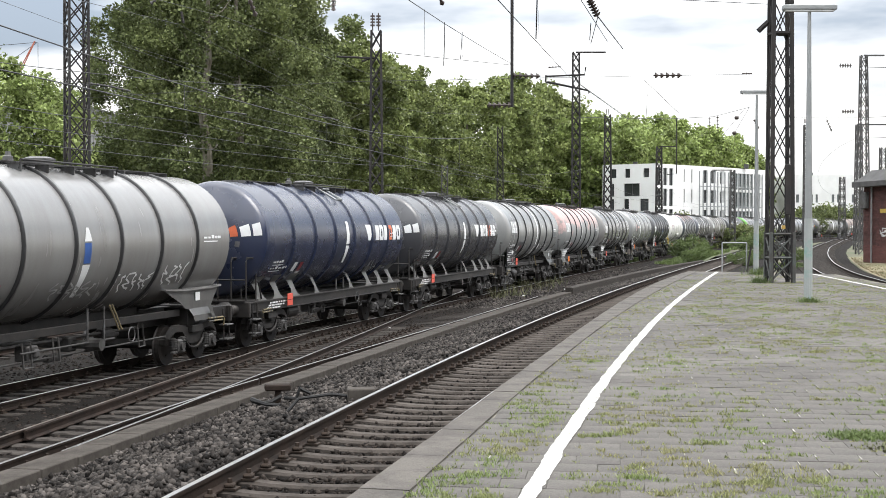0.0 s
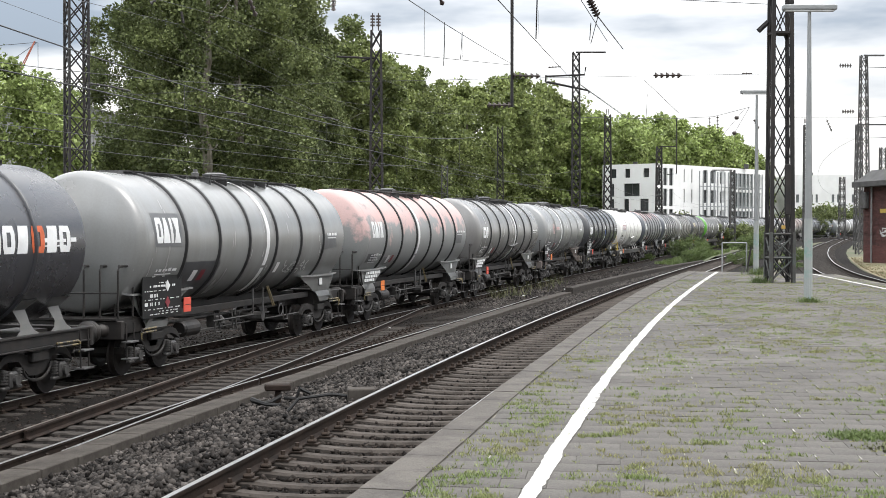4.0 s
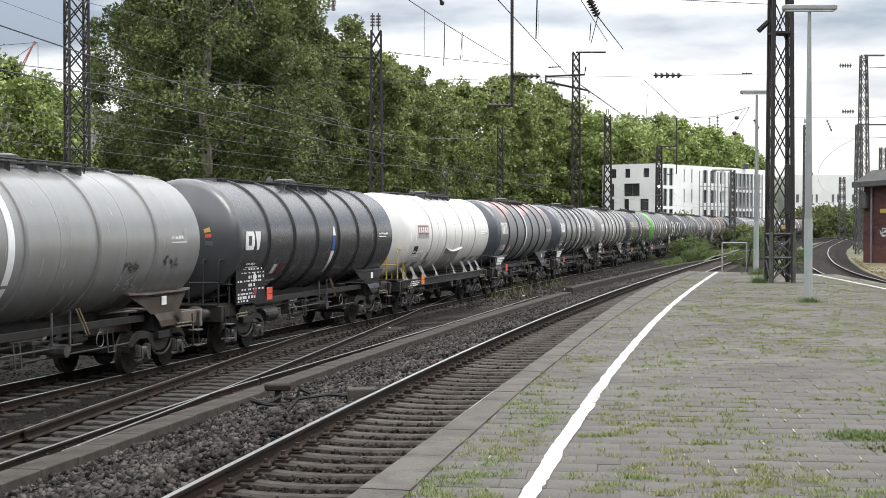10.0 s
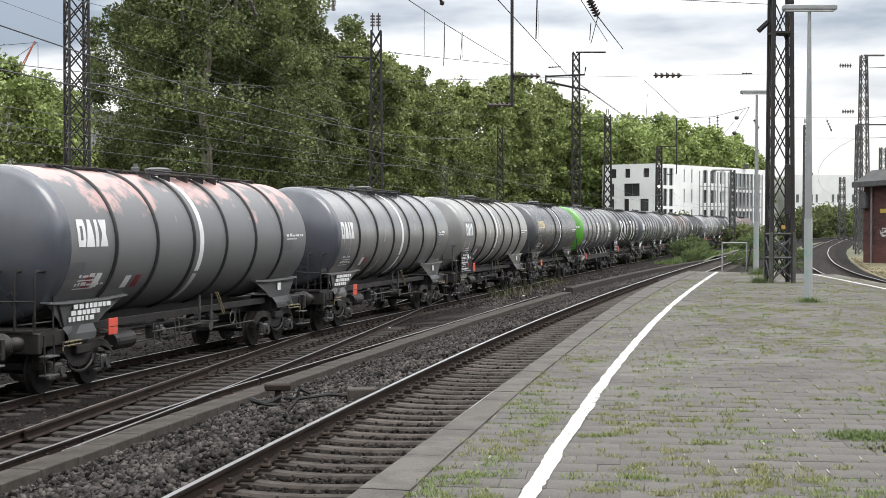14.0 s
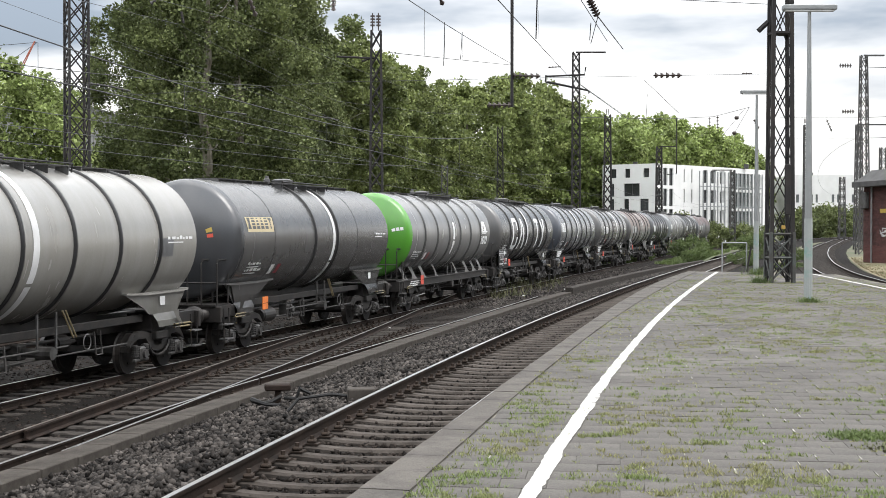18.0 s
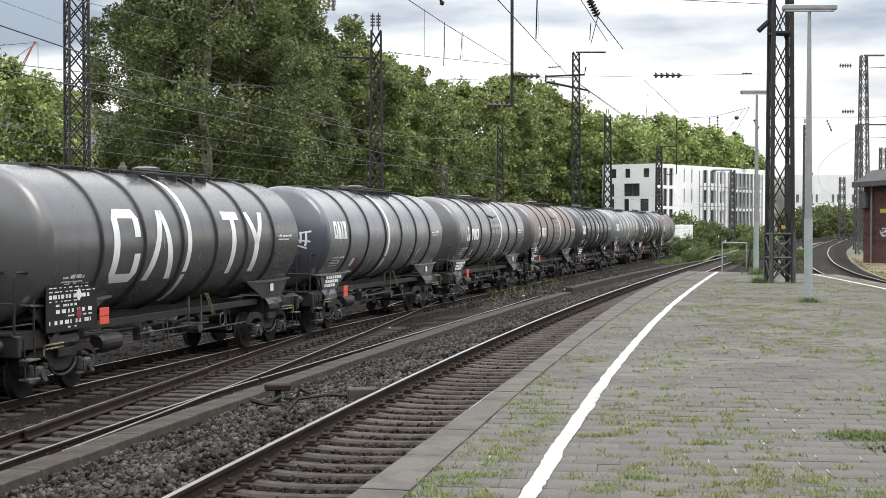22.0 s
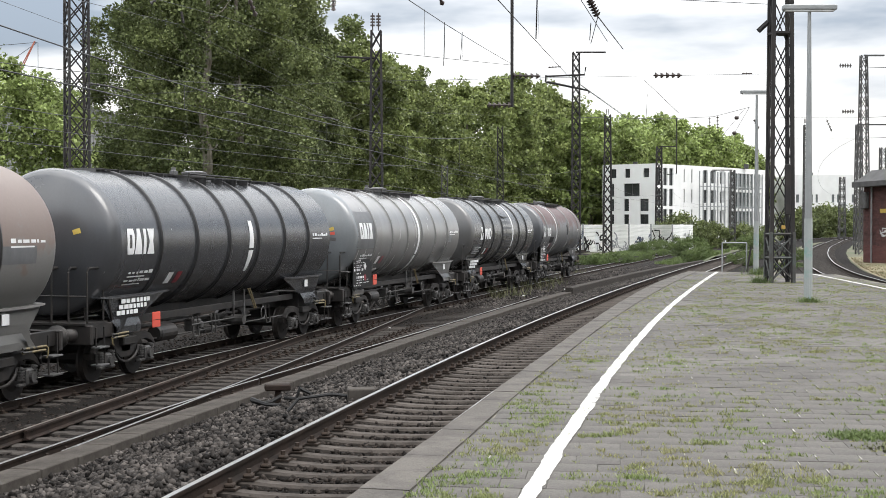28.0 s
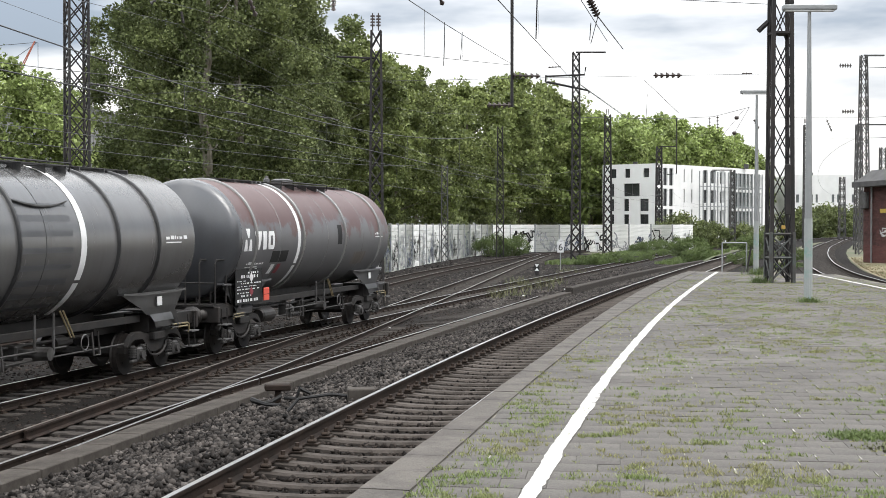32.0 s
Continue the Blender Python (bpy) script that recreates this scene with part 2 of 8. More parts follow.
def boxes(*rows, bevel=0.0):
    bm = bmesh.new()
    for r in rows:
        box(bm, *r, bevel=bevel)
    return bm


def rod(bm, a, b, r, n=8, r2=None):
    a, b = Vector(a), Vector(b)
    d = b - a
    q = bmesh.ops.create_cone(bm, cap_ends=True, segments=n, radius1=r, radius2=r if r2 is None else r2, depth=d.length)
    bmesh.ops.transform(bm, matrix=Matrix.Translation((a + b) / 2) @ d.to_track_quat("Z", "Y").to_matrix().to_4x4(), verts=q["verts"])
    return q["verts"]


def tube(bm, pts, r, n=6):
    """One bent tube through points."""
    pts = [Vector(p) for p in pts]
    rings = []
    for i, p in enumerate(pts):
        d = (pts[min(i + 1, len(pts) - 1)] - pts[max(i - 1, 0)]).normalized()
        up = Vector((0, 0, 1)) if abs(d.z) < 0.9 else Vector((1, 0, 0))
        a_ = d.cross(up).normalized()
        b_ = d.cross(a_)
        if 0 < i < len(pts) - 1:
            c = (p - pts[i - 1]).normalized().dot(d)
            k = min(1.5, 1 / max(0.5, c))
        else:
            k = 1.0
        rings.append([bm.verts.new(p + (a_ * math.cos(6.28319 * j / n) + b_ * math.sin(6.28319 * j / n)) * r * k) for j in range(n)])
    for q, w in zip(rings, rings[1:]):
        for j in range(n):
            bm.faces.new((q[j], q[(j + 1) % n], w[(j + 1) % n], w[j]))
    bm.faces.new(rings[0][::-1])
    bm.faces.new(rings[-1])


def rods(*rows, r=0.02, n=6):
    bm = bmesh.new()
    for row in rows:
        tube(bm, row, r, n)
    return bm


def lathe(profile, n=32, axis="x", a0=0.0, a1=2 * math.pi):
    """Turns (along, radius) pairs about an axis."""
    bm = bmesh.new()
    closed = abs(a1 - a0 - 2 * math.pi) < 1e-6
    cols = n if closed else n + 1
    rings = []
    for x, r in profile:
        ring = []
        for i in range(cols):
            a = a0 + (a1 - a0) * i / n
            c, s_ = math.cos(a) * r, math.sin(a) * r
            ring.append(bm.verts.new((x, c, s_) if axis == "x" else (c, s_, x) if axis == "z" else (c, x, s_)))
        rings.append(ring)
    for p, q in zip(rings, rings[1:]):
        for i in range(n):
            j = (i + 1) % cols
            bm.faces.new((p[i], p[j], q[j], q[i]))
    bmesh.ops.remove_doubles(bm, verts=bm.verts, dist=1e-5)
    bmesh.ops.recalc_face_normals(bm, faces=bm.faces)
    return bm


def sweep(name, pts, section, material, closed=True, smooth=False):
    """A section of (across, up) carried along points (x, y, z); across is to the right of the way."""
    pts = [Vector(p) for p in pts]
    verts, faces, k = [], [], len(section)
    for i, p in enumerate(pts):
        d = pts[min(i + 1, len(pts) - 1)] - pts[max(i - 1, 0)]
        d.z = 0
        d.normalize()
        side = Vector((d.y, -d.x, 0))
        verts += [p + side * a + Vector((0, 0, u)) for a, u in section]
    m = k if closed else k - 1
    for i in range(len(pts) - 1):
        for j in range(m):
            a, b = i * k + j, i * k + (j + 1) % k
            faces.append((a, a + k, b + k, b))
    if closed:
        faces += [tuple(range(k)), tuple(range(len(verts) - 1, len(verts) - k - 1, -1))]
    return raw_mesh(name, verts, faces, material, smooth)


def poly(coeffs, y):
    """x at y; below y = 6 the line runs on straight."""
    if y < 6:
        return poly(coeffs, 6) + (poly(coeffs, 6.5) - poly(coeffs, 6)) * 2 * (y - 6)
    v = 0.0
    for c in coeffs:
        v = v * (y / 100) + c
    return v


def along(coeffs, y0, y1, z, step=1.0, shift=0.0):
    """Points on x = poly(y), moved sideways to the right by shift."""
    out = []
    n = max(2, int((y1 - y0) / step))
    for i in range(n + 1):
        y = y0 + (y1 - y0) * i / n
        d = (poly(coeffs, y + 0.05) - poly(coeffs, y - 0.05)) / 0.1
        k = 1 / math.hypot(1, d)
        out.append(Vector((poly(coeffs, y) + shift * k, y - shift * d * k, z)))
    return out


def evenly(pts, gap, start=0.0):
    """Points and headings at even gaps along a line of points."""
    out, left = [], start
    for a, b in zip(pts, pts[1:]):
        d = (b - a).length
        while left <= d:
            p = a.lerp(b, left / d)
            w = b - a
            out.append((p, math.atan2(w.y, w.x)))
            left += gap
        left -= d
    return out

# ---- plan: lines on the ground, x as a polynomial of y / 100 ----
NEAR_L = (5.6793, -17.9923, 23.6617, 14.2419, -4.0067)
EDGE = (29.4711, -12.2352, 22.3894, -2.2804)
SLAB_IN = (-7.7914, 16.8978, 16.1274, -1.6348)
LINE = (-13.8028, 20.737, 15.5669, -0.8589)
MID_L = (0.1973, 13.6551, -9.7225)
MID_R = (32.3598, 5.7585, -8.2938)
CROSS_R = (2.4056, -5.9476, 17.3235, -8.731)
CROSS_L = (0.4686, 12.8137, -9.3813)
STUB = (-2.9462, 27.7233, -11.6914)
FAR_N = (7.7721, 1.4897, -8.4587)
RIGHT_LINE = (9.34, 7.986)
RIGHT_EDGE = (9.34, 8.75)
TROUGH = (1.3878, 5.3158, 19.4068, -8.7052)
WALL = (8.1194, -5.723, -4.8743)
Z_NEAR, Z_FAR, Z_PLAT = 0.84, -0.27, 1.40
Z_BED, Z_BED_FAR, Z_GROUND = 0.60, -0.47, -0.66


def wall_x(y):
    return poly(WALL, y) - 1.5 if y > 89 else poly(WALL, 89) - 1.5 - 0.24 * (89 - y)


# the tank train's track: curvature per metre at distances along it
PATH_S = np.linspace(-420, 520, 941)
_k = np.interp(PATH_S, [0, 25, 50, 80, 120, 170, 230, 320],
               np.array([0.1975, 0.0663, -0.0111, 0.0375, -0.0317, 0.2333, 0.3951, 0.4001]) / 100)
_k[PATH_S < -40] = 0.0
_th = np.cumsum(_k)
PATH_T = _th - np.interp(0, PATH_S, _th) + 0.2235
_x, _y = np.cumsum(np.sin(PATH_T)), np.cumsum(np.cos(PATH_T))
PATH_X = _x - np.interp(0, PATH_S, _x) - 10.0757
PATH_Y = _y - np.interp(0, PATH_S, _y) + 20.0


def on_path(s, e=0.0, z=0.0):
    """A point s metres along the train's track, e metres to its right."""
    x, y, t = (float(np.interp(s, PATH_S, a)) for a in (PATH_X, PATH_Y, PATH_T))
    return Vector((x + e * math.cos(t), y - e * math.sin(t), z))


def path_line(s0, s1, e, z, step=1.0):
    n = int((s1 - s0) / step)
    return [on_path(s0 + (s1 - s0) * i / n, e, z) for i in range(n + 1)]


def spline(pts, per=8):
    p = [Vector(q) for q in pts]
    p = [2 * p[0] - p[1]] + p + [2 * p[-1] - p[-2]]
    out = []
    for i in range(1, len(p) - 2):
        for j in range(per):
            t = j / per
            a, b, c, d = p[i - 1:i + 3]
            out.append(0.5 * (2 * b + (c - a) * t + (2 * a - 5 * b + 4 * c - d) * t * t + (3 * b - a - 3 * c + d) * t ** 3))
    return out + [p[-2]]


# ---- ground and beds ----
def sheet(name, left, right, rows, cols, rough, material, label, z_edge=0.0):
    """A bed between two lines of as many points, with relief."""
    verts, faces = [], []
    for i in range(rows + 1):
        a, b = left[i], right[i]
        for j in range(cols + 1):
            p = a.lerp(b, j / cols)
            h = rough * (noise.noise(p * 3.1) + 0.6 * noise.noise(p * 9.0))
            if j in (0, cols):
                h += z_edge
            verts.append((p.x, p.y, p.z + h))
    for i in range(rows):
        for j in range(cols):
            k = i * (cols + 1) + j
            faces.append((k, k + 1, k + cols + 2, k + cols + 1))
    ob = new(name, raw_mesh(name, verts, faces, material, True))
    return tagged(ob, label, "ground", kind="structure")


def ground_height(x, y):
    """Low beside the main line, a terrace under the platform lines."""
    i = int(np.argmin((PATH_X - x) ** 2 + (PATH_Y - y) ** 2))
    e = (x - PATH_X[i]) * math.cos(PATH_T[i]) - (y - PATH_Y[i]) * math.sin(PATH_T[i])
    if -40 < y < 112 and x < poly(NEAR_L, y) + 1.6:
        return Z_GROUND
    f = min(1.0, max(0.0, (e - 5.6) / 2.4))
    return Z_GROUND + (0.42 - Z_GROUND) * f * f * (3 - 2 * f)


xs = [-3000, -1200, -500, -250, -120, -80] + list(np.arange(-60, 130, 1.5)) + [150, 200, 300, 500, 1200, 3000]
ys = [-3000, -1200, -500, -250, -120, -80] + list(np.arange(-60, 340, 2.5)) + [380, 450, 600, 900, 1500, 3000]
gv = [(x, y, ground_height(x, y) + (0.05 * noise.noise(Vector((x * .2, y * .2, 0))) if abs(x) < 130 else 0)) for y in ys for x in xs]
nx = len(xs)
gf = [(j * nx + i, j * nx + i + 1, (j + 1) * nx + i + 1, (j + 1) * nx + i) for j in range(len(ys) - 1) for i in range(nx - 1)]
tagged(new("ground", raw_mesh("ground", gv, gf, M_GROUND, True)), "flat earth with grass and weeds", "ground", kind="structure")

N_BED = 420


def bed_rows():
    out = []
    for i in range(N_BED + 1):
        y = -40 + 144 * i / N_BED
        xt, xr = poly(TROUGH, y) - 0.25, poly(NEAR_L, y)
        xe = (poly(EDGE, y) + 0.3) if y < 46.5 else xr + 3.4
        out.append((y, xt, xr, xe))
    return out


BED_ROWS = bed_rows()


def bed_z(x, xt, xr):
    """The shoulder slopes down from the platform track to the trough."""
    top_ = xr - 0.75
    if x >= top_:
        return Z_BED
    f = (top_ - x) / max(0.5, top_ - xt)
    return Z_BED + (-0.34 - Z_BED) * (1.1 * f - 0.1 * f * f * f)


verts, faces, cols = [], [], 46
for y, xt, xr, xe in BED_ROWS:
    for j in range(cols + 1):
        x = xt + (xe - xt) * j / cols
        p = Vector((x, y, 0))
        rel = 0.35 if x > xr - 0.2 else 1.0
        verts.append((x, y, bed_z(x, xt, xr) + rel * (0.02 * noise.noise(p * 3.1) + 0.014 * noise.noise(p * 9))))
for i in range(N_BED):
    for j in range(cols):
        k = i * (cols + 1) + j
        faces.append((k, k + 1, k + cols + 2, k + cols + 1))
tagged(new("ballast_bed", raw_mesh("ballast_bed", verts, faces, M_BALLAST, True)), "dark grey crushed-stone ballast of the platform track", "ground", kind="structure")
N_FAR = 300
far_l = [Vector((wall_x(y) - 0.3, y, Z_BED_FAR - 0.03)) for y in np.linspace(-30, 200, N_FAR + 1)]
far_r = [Vector((poly(TROUGH, y) - 0.3, y, Z_BED_FAR)) for y in np.linspace(-30, 112, N_FAR + 1)]
sheet("ballast_yard", far_l, far_r, N_FAR, 60, 0.02, M_BALLAST_DARK, "brown rust-stained ballast under the running lines")


def bed_strip(name, pts, half, z, material, label):
    sec = [(-half - 0.6, -0.3), (-half, 0.0), (half, 0.0), (half + 0.6, -0.3)]
    ob = new(name, sweep(name, [Vector((p.x, p.y, z)) for p in pts], sec, material, closed=False))
    return tagged(ob, label, "ground", kind="structure")


bed_strip("ballast_far", path_line(90, 500, 0, 0, 4), 3.2, Z_BED_FAR + 0.03, M_BALLAST_DARK, "ballast strip of the curved main line in the distance")
bed_strip("ballast_behind", path_line(-410, -40, 0, 0, 5), 4.0, Z_BED_FAR + 0.02, M_BALLAST_DARK, "ballast strip of the main line behind the viewpoint")
near_line = along(NEAR_L, -40, 112, 0, 1.0, shift=0.75) + path_line(124, 480, 11.6, 0, 3.0)
bed_strip("ballast_platform_line", near_line[142:], 2.3, Z_BED + 0.012, M_BALLAST_DARK, "ballast strip of the platform line past the platform end")
right_rail = spline([(12.6, 10, Z_NEAR), (13.6, 25, Z_NEAR), (15.0, 40, Z_NEAR), (16.95, 51.5, Z_NEAR), (19.2, 63.5, Z_NEAR), (23.5, 81.4, Z_NEAR), (31.7, 111, Z_NEAR), (43.3, 149, Z_NEAR), (66.4, 217.6, Z_NEAR), (92, 270, Z_NEAR), (130, 320, Z_NEAR)], 10)
right_mid = []
for a, b in zip(right_rail, right_rail[1:] + [2 * right_rail[-1] - right_rail[-2]]):
    d = (b - a).normalized()
    right_mid.append(a + Vector((-d.y, d.x, 0)) * 0.75)
bed_strip("ballast_branch", right_mid, 1.9, Z_BED + 0.01, M_BALLAST_DARK, "ballast strip of the curved branch line")

# ---- rails ----
RAIL_SEC = [(-0.07, -0.165), (0.07, -0.165), (0.07, -0.15), (0.012, -0.125), (0.012, -0.045), (0.036, -0.035), (0.036, -0.004),
            (-0.036, -0.004), (-0.036, -0.035), (-0.012, -0.045), (-0.012, -0.125), (-0.07, -0.15)]
BAND_SEC = [(-0.024, -0.004), (0.024, -0.004), (0.021, 0.001), (-0.021, 0.001)]


def rail(track, pts, band=None, label=""):
    r = part("rail", sweep("rail", pts, RAIL_SEC, M_RAIL), None, track, label)
    if band:
        part("running_surface", sweep("running_surface", pts, BAND_SEC, band), None, r)
    return r


def sleeper_mesh(length, material, dip, wide=0.26, deep=0.17):
    bm = bmesh.new()
    xs = [-0.5, -0.4, -0.31, -0.2, 0, 0.2, 0.31, 0.4, 0.5]
    rows = []
    for f in xs:
        z = -dip * max(0.0, 1 - (abs(f) / 0.31) ** 2)
        w = wide / 2
        rows.append([bm.verts.new((f * length, -w, -deep)), bm.verts.new((f * length, -w, z - 0.025)), bm.verts.new((f * length, -w * 0.72, z)),
                     bm.verts.new((f * length, w * 0.72, z)), bm.verts.new((f * length, w, z - 0.025)), bm.verts.new((f * length, w, -deep))])
    for a, b in zip(rows, rows[1:]):
        for i in range(5):
            bm.faces.new((a[i], b[i], b[i + 1], a[i + 1]))
    bm.faces.new(rows[0])
    bm.faces.new(rows[-1][::-1])
    bmesh.ops.recalc_face_normals(bm, faces=bm.faces)
    return mesh_of("sleeper", bm, material)


def fastening_mesh(gauge=1.5):
    bm = bmesh.new()
    for x in (-gauge / 2, gauge / 2):
        box(bm, x - 0.19, x + 0.19, -0.075, 0.075, 0.0, 0.018)
        for sx in (-0.115, 0.115):
            box(bm, x + sx - 0.045, x + sx + 0.045, -0.055, 0.055, 0.015, 0.06, 0.015)
            rod(bm, (x + sx, 0, 0.05), (x + sx, 0, 0.1), 0.024, 6)
    return mesh_of("fastening", bm, M_CLIP)


SLEEPER_NEAR = sleeper_mesh(2.06, M_SLEEPER, 0.03, 0.175, 0.26)
SLEEPER_WOOD = sleeper_mesh(2.6, M_SLEEPER_WOOD, 0.0, 0.25)
FASTENING = fastening_mesh()
rng = random.Random(5)


def sleepers(track, line, gap, z, me, start=0.0, stretch=1.0, fast=True):
    for p, a in evenly([Vector((q.x, q.y, 0)) for q in line], gap, start):
        m = pose(p.x + rng.uniform(-.01, .01), p.y + rng.uniform(-.02, .02), z - 0.168, 0, 0, math.degrees(a) - 90 + rng.uniform(-.6, .6))
        sl = part("sleeper", me, None, track, m=m @ Matrix.Diagonal((stretch, 1, 1, 1)))
        if fast:
            part("fastening", FASTENING, None, track, m=m)


def far_sleepers(track, line, gap, z, material, length=2.6):
    verts, faces = [], []
    for p, a in evenly([Vector((q.x, q.y, 0)) for q in line], gap):
        m = pose(p.x, p.y, z - 0.168, 0, 0, math.degrees(a) - 90)
        k = len(verts)
        for x, y in ((-1, -1), (1, -1), (1, 1), (-1, 1)):
            verts += [m @ Vector((x * length / 2, y * 0.12, 0)), m @ Vector((x * length / 2, y * 0.15, -0.15))]
        faces += [(k, k + 2, k + 4, k + 6)] + [(k + i, k + i + 1, k + (i + 3) % 8, k + (i + 2) % 8) for i in (0, 2, 4, 6)]
    return tagged(part("distant_sleepers", raw_mesh("distant_sleepers", verts, faces, material), None, track), kind="stuff")


def track_thing(name, label):
    return thing(name, None, label, "railway track", "railway tracks", "structure")


platform_track = track_thing("platform_track", "curved track with polished rails and worn concrete sleepers beside the platform")
for off in (-0.75, 0.75):
    pts = []
    for a, b in zip(near_line, near_line[1:] + [2 * near_line[-1] - near_line[-2]]):
        d = (b - a).normalized()
        pts.append(a + Vector((d.y, -d.x, 0)) * off + Vector((0, 0, Z_NEAR)))
    rail(platform_track, pts, M_RAILTOP)
mid = along(NEAR_L, -14, 56, 0, 0.5, shift=0.75)
sleepers(platform_track, mid, 0.502, Z_NEAR, SLEEPER_NEAR, 0.2)
far_sleepers(platform_track, along(NEAR_L, 56.4, 112, 0, 0.5, shift=0.75), 0.55, Z_NEAR, M_SLEEPER)

train_track = track_thing("main_track", "main line track carrying the tank train")
for e in (-0.75, 0.75):
    rail(train_track, path_line(-410, 500, e, Z_FAR, 2.0), M_RAILTOP)
sleepers(train_track, path_line(-24, 66, 0, 0, 0.5), 0.66, Z_FAR, SLEEPER_WOOD)
far_sleepers(train_track, path_line(66.5, 330, 0, 0, 1), 0.66, Z_FAR, M_SLEEPER_WOOD)

turnout_track = track_thing("turnout_track", "worn turnout track with a crossing and check rail between the lines")
rail(turnout_track, along(MID_L, 2, 44, Z_FAR), M_RAILDULL, "rusty rail with a check rail")
rail(turnout_track, along(MID_R, 2, 28.8, Z_FAR) , M_RAILTOP)
rail(turnout_track, along(CROSS_R, 19.6, 150, Z_FAR - 0.004), M_RAILTOP)
rail(turnout_track, along(STUB, 28.9, 62, Z_FAR), M_RAILTOP)
check = part("check_rail", sweep("check_rail", along(MID_L, 21.5, 31, Z_FAR + 0.01, shift=0.1), RAIL_SEC, M_RAIL), None, turnout_track)
rail(turnout_track, along(CROSS_L, 52, 150, Z_FAR), M_RAILTOP)
turn_mid = [a.lerp(b, 0.5) for a, b in zip(along(MID_L, 4, 29, 0, 0.5), along(MID_R, 4, 29, 0, 0.5))]
turn_mid2 = [a.lerp(b, 0.5) for a, b in zip(along(MID_L, 29, 46, 0, 0.5), along(STUB, 29, 46, 0, 0.5))]
sleepers(turnout_track, turn_mid, 0.64, Z_FAR, SLEEPER_WOOD)
sleepers(turnout_track, turn_mid2, 0.64, Z_FAR, SLEEPER_WOOD, 0.3, 1.12)
turn_mid3 = [a.lerp(b, 0.5) for a, b in zip(along(CROSS_L, 53, 150, 0, 0.5), along(CROSS_R, 53, 150, 0, 0.5))]
far_sleepers(turnout_track, turn_mid3, 0.64, Z_FAR, M_SLEEPER_WOOD)
far_sleepers(turnout_track, along(STUB, 46.3, 62, 0, 0.5, shift=-0.7), 0.64, Z_FAR - 0.01, M_SLEEPER_WOOD, 2.0)

outer_track = track_thing("outer_track", "rusty outer track along the noise barrier")
for off in (0.0, -1.5):
    pts = [Vector((poly(FAR_N, 74) - 0.225 * (74 - y), y, Z_FAR)) for y in range(-40, 74, 3)] + along(FAR_N, 74, 215, Z_FAR, 2.0)
    pts = [p + Vector((off * 1.03, 0, 0)) for p in pts]
    rail(outer_track, pts, M_RAILDULL)
    if off:
        outer_mid = pts
far_sleepers(outer_track, [p + Vector((0.75, 0, 0)) for p in outer_mid], 0.66, Z_FAR, M_SLEEPER_WOOD)

branch_track = track_thing("branch_track", "branch line track curving away behind the brick hut")
rail(branch_track, right_rail, M_RAILTOP)
rail(branch_track, [2 * m_ - r_ for m_, r_ in zip(right_mid, right_rail)], M_RAILTOP)
far_sleepers(branch_track, right_mid, 0.66, Z_NEAR, M_SLEEPER_WOOD)

# ---- cable trough ----
trough = thing("cable_trough", None, "low concrete cable trough with lids between the tracks", "cable trough", kind="structure")
for p, a in evenly(along(TROUGH, 6, 63, 0, 0.5, shift=-0.22), 1.0):
    bm = bmesh.new()
    box(bm, -0.494, 0.494, -0.26, 0.2, -0.5, -0.12, 0.012)
    part("trough_lid", bm, M_CONC, trough, m=pose(p.x, p.y, rng.uniform(-.008, .008), 0, 0, math.degrees(a) + rng.uniform(-.6, .6)))
low = along(TROUGH, 63.5, 112, 0, 1.0, shift=-0.2)
part("retaining_edge", sweep("retaining_edge", low, [(-0.16, -0.55), (0.2, -0.55), (0.2, 0.03), (0.14, 0.06), (-0.1, 0.06), (-0.16, 0.03)], M_SLEEPER_WOOD), None, trough)

# ---- platform ----
platform = thing("platform", None, "wide old platform of grey paving slabs with weeds in the joints", "platform", kind="structure")
edge_pts = along(EDGE, -40, 46.8, 0, 0.4)
right_edge = [Vector((poly(RIGHT_EDGE, y), y, 0)) for y in np.linspace(-40, 44.2, 60)]
core = edge_pts + [Vector((9.7, 46.7, 0)), Vector((10.5, 45.3, 0)), Vector((12.5, 44.5, 0))] + right_edge[::-1]
bm = bmesh.new()
top = [bm.verts.new((p.x + (0.1 if i < len(edge_pts) else 0), p.y, Z_PLAT - 0.0055)) for i, p in enumerate(core)]
bot = [bm.verts.new((v.co.x, v.co.y, -0.6)) for v in top]
bm.faces.new(top)
for i in range(len(top)):
    j = (i + 1) % len(top)
    bm.faces.new((top[i], bot[i], bot[j], top[j]))
bmesh.ops.recalc_face_normals(bm, faces=bm.faces)
part("platform_core", bm, M_JOINT, platform, "dark earth and moss showing in the joints")

y0 = -14.0
while y0 < 46.5:
    y1 = min(y0 + 0.6, 46.75)
    g = 0.002
    quad = [(poly(EDGE, y0), y0 + g), (poly(SLAB_IN, y0) , y0 + g - 0.07), (poly(SLAB_IN, y1), y1 - g - 0.07), (poly(EDGE, y1), y1 - g)]
    zt_ = Z_PLAT + 0.014 + rng.uniform(-.003, .003)
    verts = [(x, y, zt_) for x, y in quad] + [(x, y, zt_ - 0.14) for x, y in quad]
    faces = [(0, 1, 2, 3), (0, 4, 5, 1), (1, 5, 6, 2), (2, 6, 7, 3), (3, 7, 4, 0)]
    part("kerb_slab", raw_mesh("kerb_slab", verts, faces, M_KERB), None, platform)
    y0 = y1

